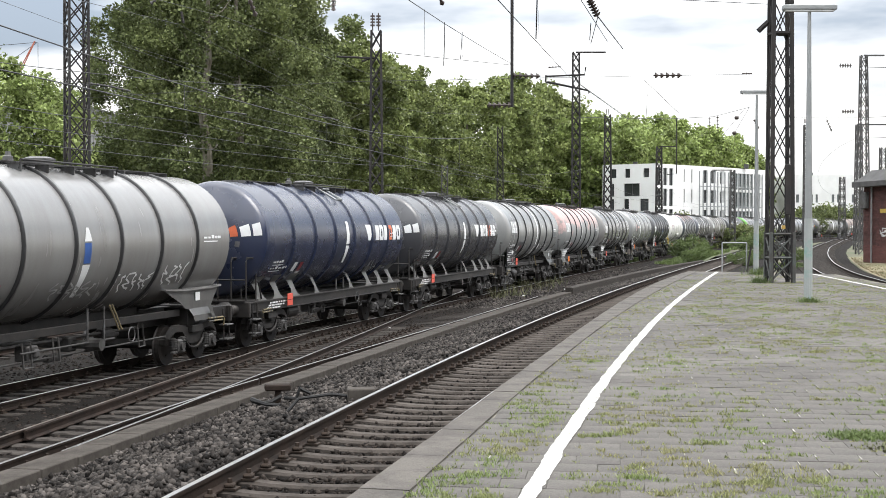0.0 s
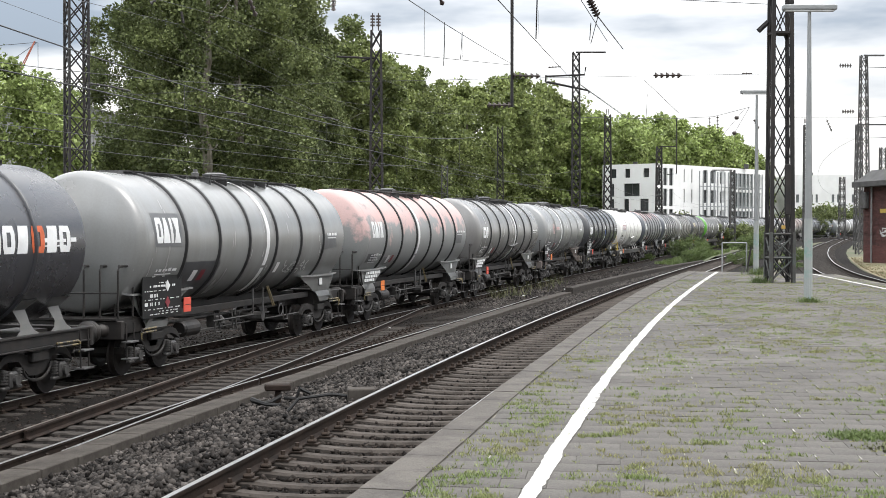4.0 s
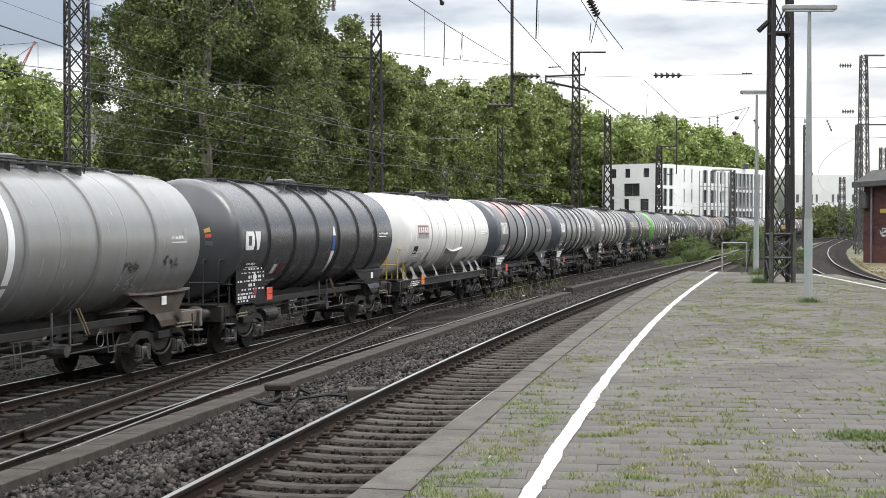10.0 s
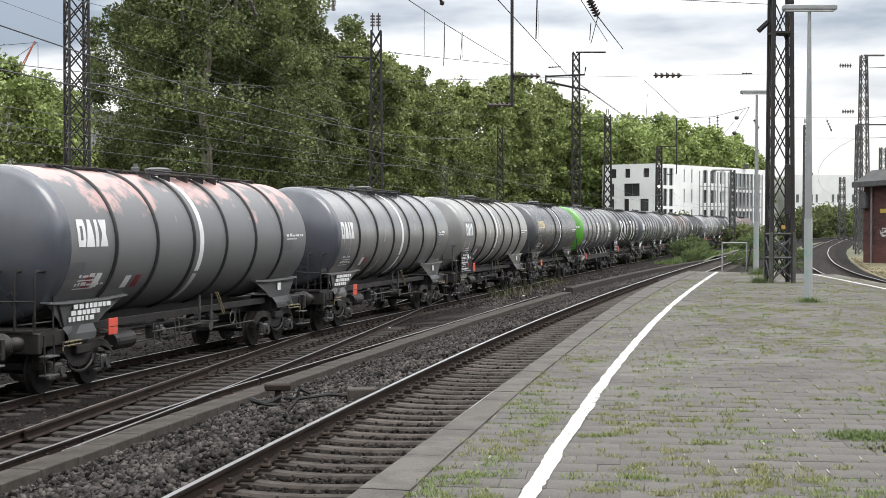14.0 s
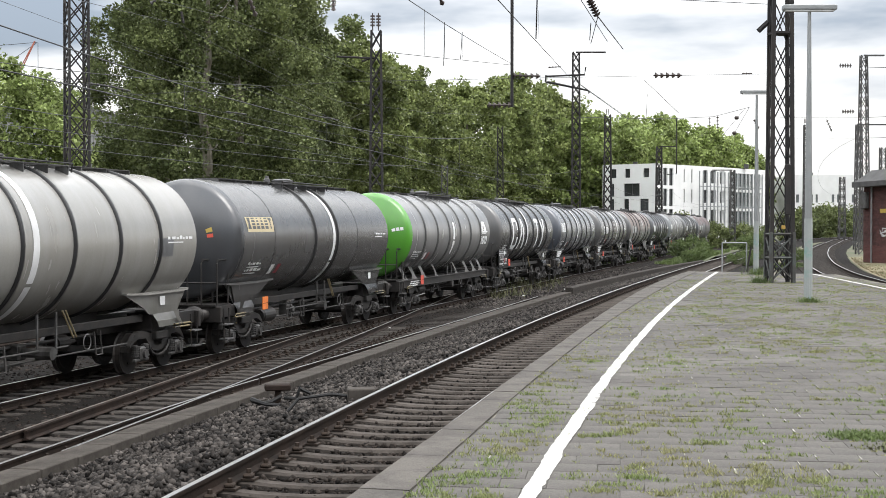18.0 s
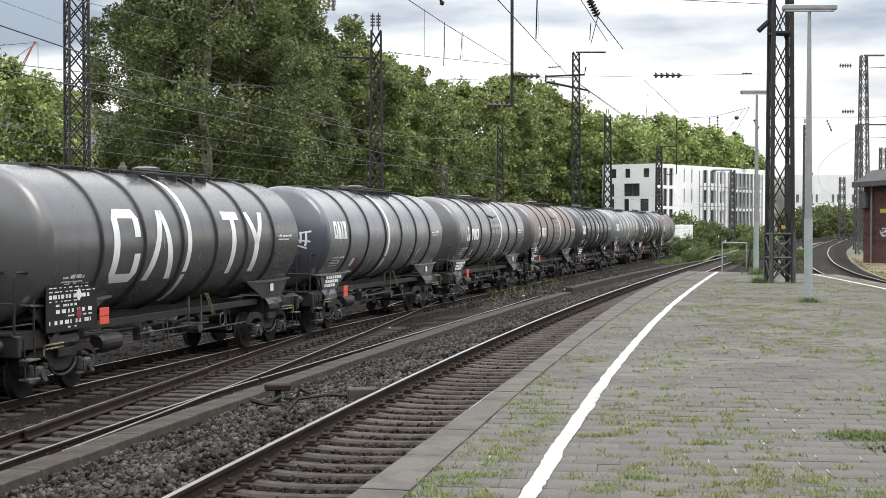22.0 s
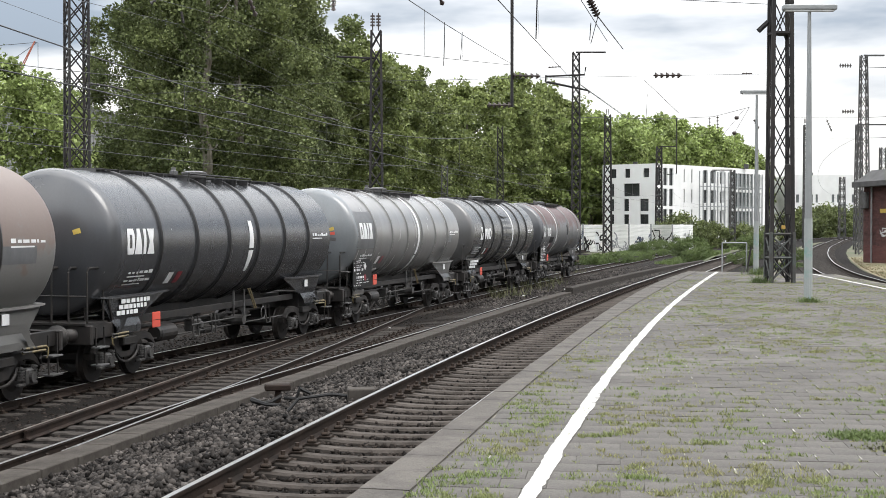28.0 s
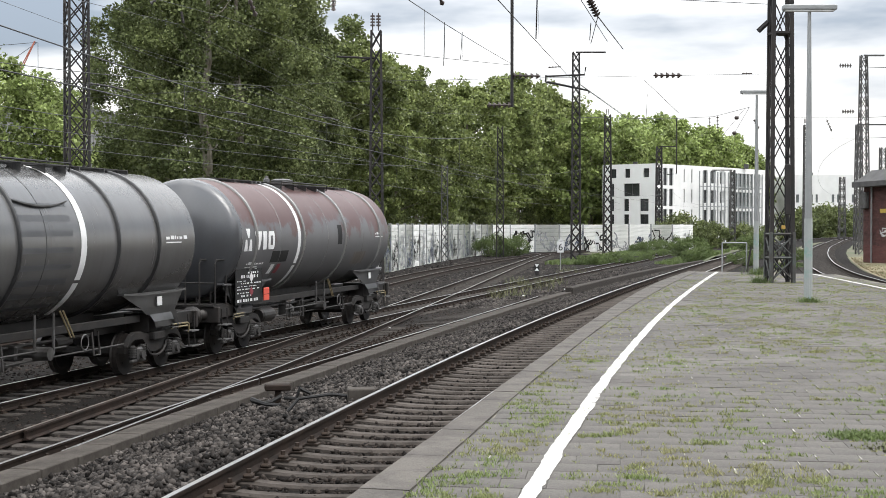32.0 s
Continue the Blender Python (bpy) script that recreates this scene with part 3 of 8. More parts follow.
# worn white safety line
def painted_line(pts, half, seed, name="safety_line"):
    verts, faces = [], []
    for i, p in enumerate(pts):
        d = pts[min(i + 1, len(pts) - 1)] - pts[max(i - 1, 0)]
        s_ = Vector((d.y, -d.x, 0)).normalized()
        for k, f in enumerate((-1, -0.4, 0.4, 1)):
            w = half * f
            if abs(f) == 1:
                w += 0.018 * noise.noise(Vector((p.x * 1.9, p.y * 1.9, seed + k))) + 0.012 * noise.noise(Vector((p.x * 9, p.y * 9, seed + k)))
            verts.append((p.x + s_.x * w, p.y + s_.y * w, Z_PLAT + 0.0085))
        if i:
            for k in range(3):
                a = i * 4 + k
                if noise.noise(Vector((p.x * 14, p.y * 14, seed + 20 + 3 * k))) < (0.75 if k == 1 else 0.58):
                    faces.append((a - 4, a - 3, a + 1, a))
    return part(name, raw_mesh(name, verts, faces, M_WHITE), None, platform, "worn white painted line")


painted_line(along(LINE, -14, 46.2, 0, 0.035), 0.056, 2)
painted_line([Vector((poly(RIGHT_LINE, y), y, 0)) for y in np.linspace(15, 44.3, 400)], 0.06, 3)

# paving slabs in running bond
TILE_A = radians(-7.5)
TD, TS = Vector((-math.sin(TILE_A), math.cos(TILE_A), 0)), Vector((math.cos(TILE_A), math.sin(TILE_A), 0))
SZ, GAP = 0.3, 0.002


def slab_verts(cx, cy, z, tx, ty, half=SZ / 2 - GAP / 2):
    out = []
    for h, dz in ((half - 0.0018, 0.0), (half, -0.002), (half, -0.04)):
        for sx, sy in ((-1, -1), (1, -1), (1, 1), (-1, 1)):
            q = TS * (sx * h) + TD * (sy * h)
            out.append((cx + q.x, cy + q.y, z + dz + tx * sx + ty * sy))
    return out


SLAB_FACES = [(0, 1, 2, 3)] + [(i, i + 4, (i + 1) % 4 + 4, (i + 1) % 4) for i in range(4)] + [(i + 4, i + 8, (i + 1) % 4 + 8, (i + 1) % 4 + 4) for i in range(4)]
slab_me = raw_mesh("paving_slab", slab_verts(0, 0, 0, 0, 0), SLAB_FACES, M_PAVE)
far_v, far_f, count = [], [], 0
for j in range(-52, 168):
    for i in range(-52, 70):
        c = TD * (j * SZ) + TS * ((i + 0.5 * (j % 2)) * SZ)
        x, y = c.x, c.y
        if y > 46.3 or y < -14 or x < poly(SLAB_IN, y) - 0.12 or x > poly(RIGHT_EDGE, y) - 0.2 or (x > 9.6 and y > 45.6) or (x > 10.6 and y > 44.2):
            continue
        z = Z_PLAT + rng.uniform(-.0016, .0016) + 0.005 * noise.noise(Vector((x, y, 0)) * 0.6)
        tx, ty = rng.uniform(-.0011, .0011), rng.uniform(-.0011, .0011)
        if 7.7 < y < 12.9 and x < 0.34 * y + 0.2 and count < 300:
            part("paving_slab", slab_me, None, platform, m=pose(x, y, z, tx * 300, ty * 300, rng.uniform(-.4, .4)))
            count += 1
        else:
            k = len(far_v)
            far_v += slab_verts(x, y, z, tx, ty)
            far_f += [tuple(k + q for q in f) for f in SLAB_FACES]
tagged(part("paving_field", raw_mesh("paving_field", far_v, far_f, M_PAVE), None, platform), kind="stuff")

# pale sand washed into the joints here and there
g = random.Random(8)
sand_v, sand_f = [], []
for j in range(20, 110):
    for i in range(-20, 60):
        c = TD * (j * SZ) + TS * ((i + 0.5 * (j % 2)) * SZ)
        if g.random() > 0.2 or c.y > 30 or c.y < 7 or c.x < poly(SLAB_IN, c.y) + 0.1 or c.x > 0.35 * c.y + 0.4 or abs(c.x - poly(LINE, c.y)) < 0.2:
            continue
        if noise.noise(Vector((c.x * 0.5, c.y * 0.4, 31.0))) < -0.12:
            continue
        w, h0, h1 = g.uniform(0.003, 0.008), g.uniform(-0.12, 0.0), g.uniform(0.04, 0.13)
        base_ = c + TS * (SZ / 2)
        k = len(sand_v)
        for a_, b_ in ((-w, h0), (w, h0 * .9), (w * .8, h1), (-w * .6, h1 * .9)):
            q = base_ + TS * a_ + TD * b_
            sand_v.append((q.x, q.y, Z_PLAT + 0.0075))
        sand_f.append((k, k + 1, k + 2, k + 3))
tagged(part("joint_sand", raw_mesh("joint_sand", sand_v, sand_f, M_SAND), None, platform, "pale sand in the joints"), kind="stuff")

# ---- trees ----
def quads_mesh(name, co, material):
    """co: array of quads, n x 4 x 3."""
    n = len(co)
    me = bpy.data.meshes.new(name)
    me.vertices.add(n * 4)
    me.loops.add(n * 4)
    me.polygons.add(n)
    me.vertices.foreach_set("co", np.ascontiguousarray(co, dtype=np.float32).ravel())
    me.loops.foreach_set("vertex_index", np.arange(n * 4, dtype=np.int32))
    me.polygons.foreach_set("loop_start", np.arange(0, n * 4, 4, dtype=np.int32))
    me.polygons.foreach_set("loop_total", np.full(n, 4, dtype=np.int32))
    me.update(calc_edges=True)
    me.materials.append(material)
    return me


def leaf_quads(g, centres, size, droop=0.3):
    n = len(centres)
    nrm = g.normal(size=(n, 3))
    nrm[:, 2] += 0.6
    nrm /= np.linalg.norm(nrm, axis=1, keepdims=True)
    a = np.cross(nrm, g.normal(size=(n, 3)))
    a /= np.linalg.norm(a, axis=1, keepdims=True)
    b = np.cross(nrm, a)
    w = (size * g.uniform(0.6, 1.35, n))[:, None]
    tip = centres + a * w * 0.62
    q = np.stack([centres - a * w * 0.5, centres + b * w * 0.42 - nrm * w * 0.1, tip, centres - b * w * 0.42 - nrm * w * 0.1], axis=1)
    return q


def crown_points(g, height, base, radius, clumps, per, spread):
    """Leaf centres in clumps on the outside of an uneven crown."""
    pts = []
    mid_, hh = (height + base) / 2, (height - base) / 2
    lobes = g.uniform(0, 2 * np.pi, 5)
    for i in range(clumps):
        u, v = g.uniform(0, 2 * np.pi), g.uniform(-0.95, 1)
        rad = math.sqrt(max(0.0, 1 - v * v)) ** 0.8
        k = g.uniform(0.5, 1.0) ** 0.5 * (1 + 0.16 * math.sin(3 * u + lobes[0]) + 0.12 * math.sin(5 * u + 4 * v + lobes[1]))
        c = np.array([math.cos(u) * rad * radius * k, math.sin(u) * rad * radius * k, mid_ + v * hh * (0.9 + 0.14 * math.sin(2 * u + lobes[2])) * k ** 0.3])
        m = int(per * g.uniform(0.6, 1.4))
        off = g.normal(size=(m, 3))
        off *= (1.75 * g.uniform(0.05, 1, m) ** 0.45 / np.linalg.norm(off, axis=1))[:, None] * np.array([1, 1, 0.75]) * spread * g.uniform(0.6, 1.25)
        pts.append(c + off)
    return np.concatenate(pts)


def tree(name, height, radius, base, clumps, per, leaf, spread, leaf_mat, seed, label):
    g = np.random.default_rng(seed)
    t = thing(name, None, label, "tree", "row of trees behind the barrier")
    bm = bmesh.new()
    prev, r0 = Vector((0, 0, -0.5)), 0.045 * radius + 0.16
    for i in range(1, 8):
        p = Vector((g.normal() * 0.14, g.normal() * 0.14, height * 0.8 * i / 7))
        rod(bm, prev, p, r0 * (1 - (i - 1) / 8.5), 9, r0 * (1 - i / 8.5))
        if i > 1:
            for _ in range(3):
                a, up = g.uniform(0, 6.28), g.uniform(0.15, 0.5)
                ln = radius * g.uniform(0.5, 0.85) * (1 - 0.07 * i)
                q1 = p + Vector((math.cos(a) * ln * .5, math.sin(a) * ln * .5, ln * up * .4))
                q2 = q1 + Vector((math.cos(a + .3) * ln * .5, math.sin(a + .3) * ln * .5, ln * up * .7))
                rod(bm, p, q1, r0 * 0.32 * (1 - i / 10), 6, r0 * 0.2 * (1 - i / 10))
                rod(bm, q1, q2, r0 * 0.2 * (1 - i / 10), 6, 0.02)
        prev = p
    part("trunk", bm, M_BARK, t)
    c = crown_points(g, height, base, radius, clumps, per, spread)
    part("crown", quads_mesh("crown", leaf_quads(g, c, leaf), leaf_mat), None, t)
    return t


def spot(u, y):
    """A place at distance y, at the side ratio that its column gives."""
    return (u - 784) / 2387 * y


def place_kind(ob, m, f, again):
    """The model itself at m and f times its size, or a copy of it."""
    if again:
        copy_thing(ob, m @ Matrix.Scale(f / ob.scale.x, 4))
    else:
        ob.matrix_basis = m @ Matrix.Scale(f, 4)


T_LABEL = "tall leafy plane tree with a dense green crown"
kinds = [tree("plane_tree", 25.0, 7.2, 1.8, 270, 320, 0.2, 0.72, M_LEAF_DARK, 1, "large dark green plane tree close to the tracks"),
         tree("plane_tree", 20.0, 5.2, 3.2, 165, 200, 0.285, 0.62, M_LEAF, 2, T_LABEL),
         tree("plane_tree", 19.0, 5.0, 3.0, 140, 150, 0.35, 0.68, M_LEAF, 3, T_LABEL),
         tree("plane_tree", 19.0, 6.0, 1.6, 150, 110, 0.48, 0.85, M_LEAF_BRIGHT, 4, "bright green tree in the distant row")]
PLANT = [  # kind, column, distance, height in parts of the model, turn
    (0, 368, 83.0, 0.96, 10), (0, 420, 92.0, 1.0, 130), (0, 352, 99.0, 0.96, 250), (0, 500, 111.0, 0.82, 240), (1, 588, 120.0, 1.1, 60), (1, 605, 133.0, 1.15, 20), (1, 650, 142.0, 1.11, 200), (1, 700, 153.5, 1.13, 300), (2, 733, 164.5, 1.12, 80), (2, 785, 178.0, 0.98, 150), (2, 826, 190.0, 1.26, 30), (2, 870, 206.0, 1.4, 220), (2, 915, 223.0, 1.46, 100), (2, 955, 238.5, 1.53, 340), (2, 992, 253.0, 1.46, 10),
    (3, 1045, 228, 1.19, 50), (3, 1080, 238, 1.21, 150), (3, 1115, 246, 1.23, 250), (3, 1150, 256, 1.29, 350), (3, 1185, 266, 1.31, 90), (3, 1220, 278, 1.30, 190), (3, 1255, 290, 1.29, 290), (3, 1290, 302, 1.25, 20), (3, 1318, 312, 1.08, 120)]
used = set()
for k, u, y, f, turn in PLANT:
    place_kind(kinds[k], pose(spot(u, y), y, Z_GROUND, 0, 0, turn), f, k in used)
    used.add(k)
low = tree("plane_tree", 12.0, 4.6, 1.0, 220, 240, 0.18, 0.56, M_LEAF_BRIGHT, 7, "lower round tree with light green leaves")
low.matrix_basis = pose(spot(-22, 64), 64, Z_GROUND, 0, 0, 0) @ Matrix.Scale(0.98, 4)
# dark undergrowth added below the row, standing in for the trunk zone's shadow
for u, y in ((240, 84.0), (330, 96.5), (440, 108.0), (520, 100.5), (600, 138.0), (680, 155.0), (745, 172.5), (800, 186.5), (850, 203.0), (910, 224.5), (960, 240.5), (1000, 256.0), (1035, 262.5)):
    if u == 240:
        shade_bush = tree("tall_shrub", 7.5, 4.2, 0.0, 80, 90, 0.32, 0.7, M_LEAF_DARK, 11, "dark shrubs standing in for the shade under the tree row")
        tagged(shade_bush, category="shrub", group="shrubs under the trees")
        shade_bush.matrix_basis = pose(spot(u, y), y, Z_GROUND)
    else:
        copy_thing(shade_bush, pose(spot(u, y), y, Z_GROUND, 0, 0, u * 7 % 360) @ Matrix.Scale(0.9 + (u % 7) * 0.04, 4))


# ---- bushes and herbs ----
def bush(name, height, radius, leaf, clumps, per, mat, seed, label):
    g = np.random.default_rng(seed)
    c = crown_points(g, height, 0.0, radius, clumps, per, 0.12 + 0.1 * height)
    c[:, 2] = np.maximum(c[:, 2], 0.03)
    t = thing(name, None, label, "bush", "bushes along the tracks")
    part("foliage", quads_mesh("foliage", leaf_quads(g, c, leaf), mat), None, t)
    bm = bmesh.new()
    for i in range(7):
        a = i * 0.9
        rod(bm, (0.1 * math.cos(a), 0.1 * math.sin(a), -0.1), (radius * .6 * math.cos(a), radius * .6 * math.sin(a), height * 0.7), 0.025, 5, 0.008)
    part("stems", bm, M_BARK, t)
    return t


B_L = "dense green bush beside the rails"
bushes = [bush("bush", 2.6, 1.9, 0.13, 60, 110, M_HERB, 21, B_L), bush("bush", 1.2, 2.4, 0.13, 60, 90, M_HERB, 22, "low light green thicket beside the rails"), bush("bush", 5.0, 3.2, 0.3, 70, 80, M_LEAF_DARK, 23, "large dark bush before the pale buildings")]
BUSH = [(0, 872, 148, 1.0, 0), (0, 905, 150, 0.95, 70), (1, 1052, 118, 0.8, 140), (1, 1085, 122, 0.9, 200), (0, 1120, 126, 0.3, 300), (0, 1143, 130, 0.36, 30), (1, 1170, 150, 0.7, 50),
        (0, 1235, 118, 0.62, 90), (0, 1262, 135, 0.35, 10), (0, 1300, 150, 0.35, 180), (1, 1285, 105, 0.5, 80), (0, 1130, 165, 0.6, 40), (0, 1152, 172, 0.65, 110), (0, 1175, 180, 0.65, 200), (0, 1198, 187, 0.8, 300),
        (2, 1205, 205, 1.05, 30), (2, 1415, 262, 1.3, 10), (2, 1440, 270, 1.45, 120), (2, 1465, 278, 1.5, 200), (2, 1495, 286, 1.45, 290), (2, 1522, 290, 1.35, 45),
        (0, 1350, 95, 0.4, 30), (0, 1410, 90, 0.38, 130), (0, 1312, 80, 0.42, 20), (1, 1395, 75, 0.4, 20),
        (2, 1168, 192, 0.75, 60), (2, 1238, 196, 0.85, 160), (2, 1272, 200, 0.7, 260), (2, 1312, 204, 0.75, 20), (2, 1345, 210, 0.7, 110), (0, 1225, 140, 0.95, 140), (0, 1330, 130, 0.7, 70)]
used = set()
for k, u, y, f, turn in BUSH:
    x = spot(u, y)
    place_kind(bushes[k], pose(x, y, ground_height(x, y), 0, 0, turn), f, k in used)
    used.add(k)


# ---- noise barrier ----
barrier = thing("noise_barrier", None, "pale ribbed metal noise barrier with graffiti and posts", "noise barrier", kind="structure")
wall_pts = [Vector((wall_x(y), y, Z_GROUND)) for y in range(-40, 171)] + [Vector((wall_x(170), 170, Z_GROUND)).lerp(Vector((37.0, 190, Z_GROUND)), i / 30) for i in range(1, 31)]
posts = evenly(wall_pts, 4.0)
slat_cache = {}
BAR_H = 3.72
for i, ((p, a), (q, b)) in enumerate(zip(posts, posts[1:])):
    d = q - p
    ang = math.degrees(math.atan2(d.y, d.x))
    if "post" not in slat_cache:
        slat_cache["post"] = mesh_of("post", boxes((-0.09, 0.09, -0.11, 0.11, -0.2, BAR_H + 0.06), bevel=0.01), M_GALV)
        bm = bmesh.new()
        prof = []
        for k in range(5):
            prof += [(0.0, k * 0.1), (0.03, k * 0.1 + 0.02), (0.03, k * 0.1 + 0.06), (0.0, k * 0.1 + 0.08)]
        prof += [(0.0, 0.495)]
        rows = [[bm.verts.new((x, -y, z)) for y, z in prof] for x in (0.1, 3.9)]
        for k in range(len(prof) - 1):
            bm.faces.new((rows[0][k], rows[1][k], rows[1][k + 1], rows[0][k + 1]))
        bmesh.ops.solidify(bm, geom=list(bm.faces), thickness=0.08)
        bmesh.ops.recalc_face_normals(bm, faces=bm.faces)
        slat_cache["panel"] = mesh_of("panel", bm, M_BARRIER)
    part("post", slat_cache["post"], None, barrier, m=pose(p.x, p.y, p.z, 0, 0, ang))
    for k in range(7):
        part("panel", slat_cache["panel"], None, barrier, m=pose(p.x, p.y, p.z + 0.1 + k * 0.515, 0, 0, ang))
# graffiti on the barrier: irregular strokes
g = random.Random(9)
for i, (p, a) in enumerate(posts[:-1]):
    if not 88 < p.y < 190:
        continue
    bm = bmesh.new()
    d = Vector((math.cos(a), math.sin(a), 0))
    nrm = Vector((d.y, -d.x, 0))
    for s_ in range(13):
        x, z = g.uniform(0.2, 3.7), g.uniform(0.4, 2.3)
        for _ in range(5):
            nx_, nz_ = min(3.9, max(0.1, x + g.uniform(-.5, .5))), min(2.9, max(0.3, z + g.uniform(-.7, .7)))
            a_, b_ = p + d * x + nrm * 0.12, p + d * nx_ + nrm * 0.12
            w = g.uniform(0.035, 0.12)
            t_ = Vector((nx_ - x, nz_ - z))
            if t_.length < 0.05:
                continue
            t_ = Vector((-t_.y, t_.x)).normalized() * w
            vs = [bm.verts.new(a_ + d * t_.x + Vector((0, 0, z + t_.y))), bm.verts.new(b_ + d * t_.x + Vector((0, 0, nz_ + t_.y))), bm.verts.new(b_ - d * t_.x + Vector((0, 0, nz_ - t_.y))), bm.verts.new(a_ - d * t_.x + Vector((0, 0, z - t_.y)))]
            bm.faces.new(vs)
            x, z = nx_, nz_
    tagged(part("graffiti", bm, (M_DECAL_BLACK, M_DECAL_GREY, M_SPRAY_BLUE)[i % 3], barrier), "sprayed graffiti strokes", kind="stuff")


# ---- lattice masts ----
def lattice(name, height, w0, w1, mat, label, cell=None, leg=0.055, brace=0.03, arm=None, top=None, singly=False):
    """A square lattice mast; width w0 at the foot and w1 at the top."""
    t = thing(name, None, label, "catenary mast", "catenary masts")

    def corner(i, z):
        w = (w0 + (w1 - w0) * z / height) / 2
        return Vector(((-w, w, w, -w)[i], (-w, -w, w, w)[i], z))
    for i in range(4):
        bm = bmesh.new()
        a, b = corner(i, -0.3), corner(i, height)
        sx, sy = (1, -1, -1, 1)[i], (1, 1, -1, -1)[i]
        m = Matrix.Translation(a) @ (b - a).to_track_quat("Z", "Y").to_matrix().to_4x4()
        rod(bm, a, b, leg, 4)
        part("leg", bm, mat, t)
    cell = cell or w0 * 1.15
    n = max(3, int(height / cell))
    for i in range(4):
        bm = bmesh.new()
        j = (i + 1) % 4
        for k in range(n):
            z0, z1 = height * k / n, height * (k + 1) / n
            for p, q in ((corner(i, z0), corner(j, z1)), (corner(j, z0), corner(i, z1))):
                if singly:
                    b2_ = bmesh.new()
                    rod(b2_, p, q, brace, 4)
                    part("brace", b2_, mat, t)
                else:
                    rod(bm, p, q, brace, 4)
        if singly:
            bm.free()
        else:
            tagged(part("bracing", bm, mat, t), kind="stuff")
    if arm:
        bm = bmesh.new()
        box(bm, 0, arm, -0.06, 0.06, height - 0.1, height + 0.05)
        part("arm", bm, mat, t)
    if top:
        bm = bmesh.new()
        for dx in (-0.15, 0.1):
            rod(bm, (dx, 0, height), (dx, 0, height + 0.75), 0.03, 6)
            for k in range(4):
                rod(bm, (dx, 0, height + 0.2 + k * 0.13), (dx, 0, height + 0.26 + k * 0.13), 0.1, 8)
        part("insulator", bm, M_INSUL, t)
    return t


ML = "dark riveted lattice mast carrying the overhead wires"
MASTS = [  # column, distance, top above the ground, foot width, head width, arm, head
    (137, 48, 14.5, 0.72, 0.66, None, None), (666, 58, 12.3, 0.62, 0.4, None, True), (787, 118, 9.2, 0.6, 0.5, None, None), (885, 138, 14.0, 0.75, 0.5, None, None),
    (1019, 127, 20.2, 0.85, 0.6, 2.8, None), (1075, 172, 18.0, 1.05, 0.7, None, True), (1166, 195, 15.3, 0.95, 0.7, 2.6, None), (1296, 200, 12.1, 0.8, 0.6, -3.0, None),
    (1527, 118, 17.7, 1.0, 0.5, 1.8, None), (1519, 140, 13.3, 0.8, 0.5, 3.0, None), (1426, 150, 14.0, 0.55, 0.45, None, True), (1490, 215, 10.5, 1.0, 0.7, None, None), (1563, 110, 9.2, 0.6, 0.5, None, None)]
for u, y, h, w0, w1, arm, head in MASTS:
    x = spot(u, y)
    z = ground_height(x, y)
    # masts beyond 100 m take a paler grey, except those in the middle columns
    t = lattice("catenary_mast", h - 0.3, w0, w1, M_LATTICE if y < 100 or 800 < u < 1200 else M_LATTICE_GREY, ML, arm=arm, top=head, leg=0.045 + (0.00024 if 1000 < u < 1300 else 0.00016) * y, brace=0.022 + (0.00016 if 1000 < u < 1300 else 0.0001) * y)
    t.matrix_basis = pose(x, y, z, 0, 0, 30 if u < 200 else 0)

# the large mast on the platform end, on its own plinth frame
big = lattice("catenary_mast", 13.5, 0.6, 0.42, M_LATTICE, "heavy lattice mast standing on the platform end", cell=1.05, leg=0.072, brace=0.018, singly=True)
big.matrix_basis = pose(9.46, 37.9, Z_PLAT)
FOOT = [(-0.32, -0.32), (0.32, -0.32), (0.32, 0.32), (-0.32, 0.32)]
for (ax_, ay_), (bx_, by_) in zip(FOOT, FOOT[1:] + FOOT[:1]):
    part("foot_post", boxes((ax_ - 0.045, ax_ + 0.045, ay_ - 0.045, ay_ + 0.045, -0.05, 1.42), bevel=0.008), M_MASTFOOT, big, "weathered grey-green angle of the foot frame")
    for z0_, z1_ in ((0.05, 0.68), (0.72, 1.32)):
        for c0, c1 in (((ax_, ay_, z0_), (bx_, by_, z1_)), ((bx_, by_, z0_), (ax_, ay_, z1_))):
            part("foot_brace", rods([c0, c1], r=0.024, n=4), M_MASTFOOT, big)
    for z in (0.7, 1.36):
        part("foot_rail", rods([(ax_, ay_, z), (bx_, by_, z)], r=0.034, n=4), M_MASTFOOT, big)
part("cable_box", boxes((0.05, 0.22, -0.4, -0.3, 1.9, 3.3), bevel=0.02), M_LATTICE, big)
part("warning_sign", boxes((-0.055, 0.055, -0.43, -0.415, 1.5, 1.6), bevel=0.004), M_OCHRE_SIGN, big, "small yellow warning plate")
for z in (8.4, 9.9, 6.95):
    part("clamp_plate", boxes((-0.3, 0.3, -0.3, 0.3, z, z + 0.06)), M_LATTICE, big)
    part("wire_clamp", rods([(-0.62, 0, z + 0.1), (-0.35, 0, z + 0.35)], r=0.08, n=6), M_LATTICE, big)


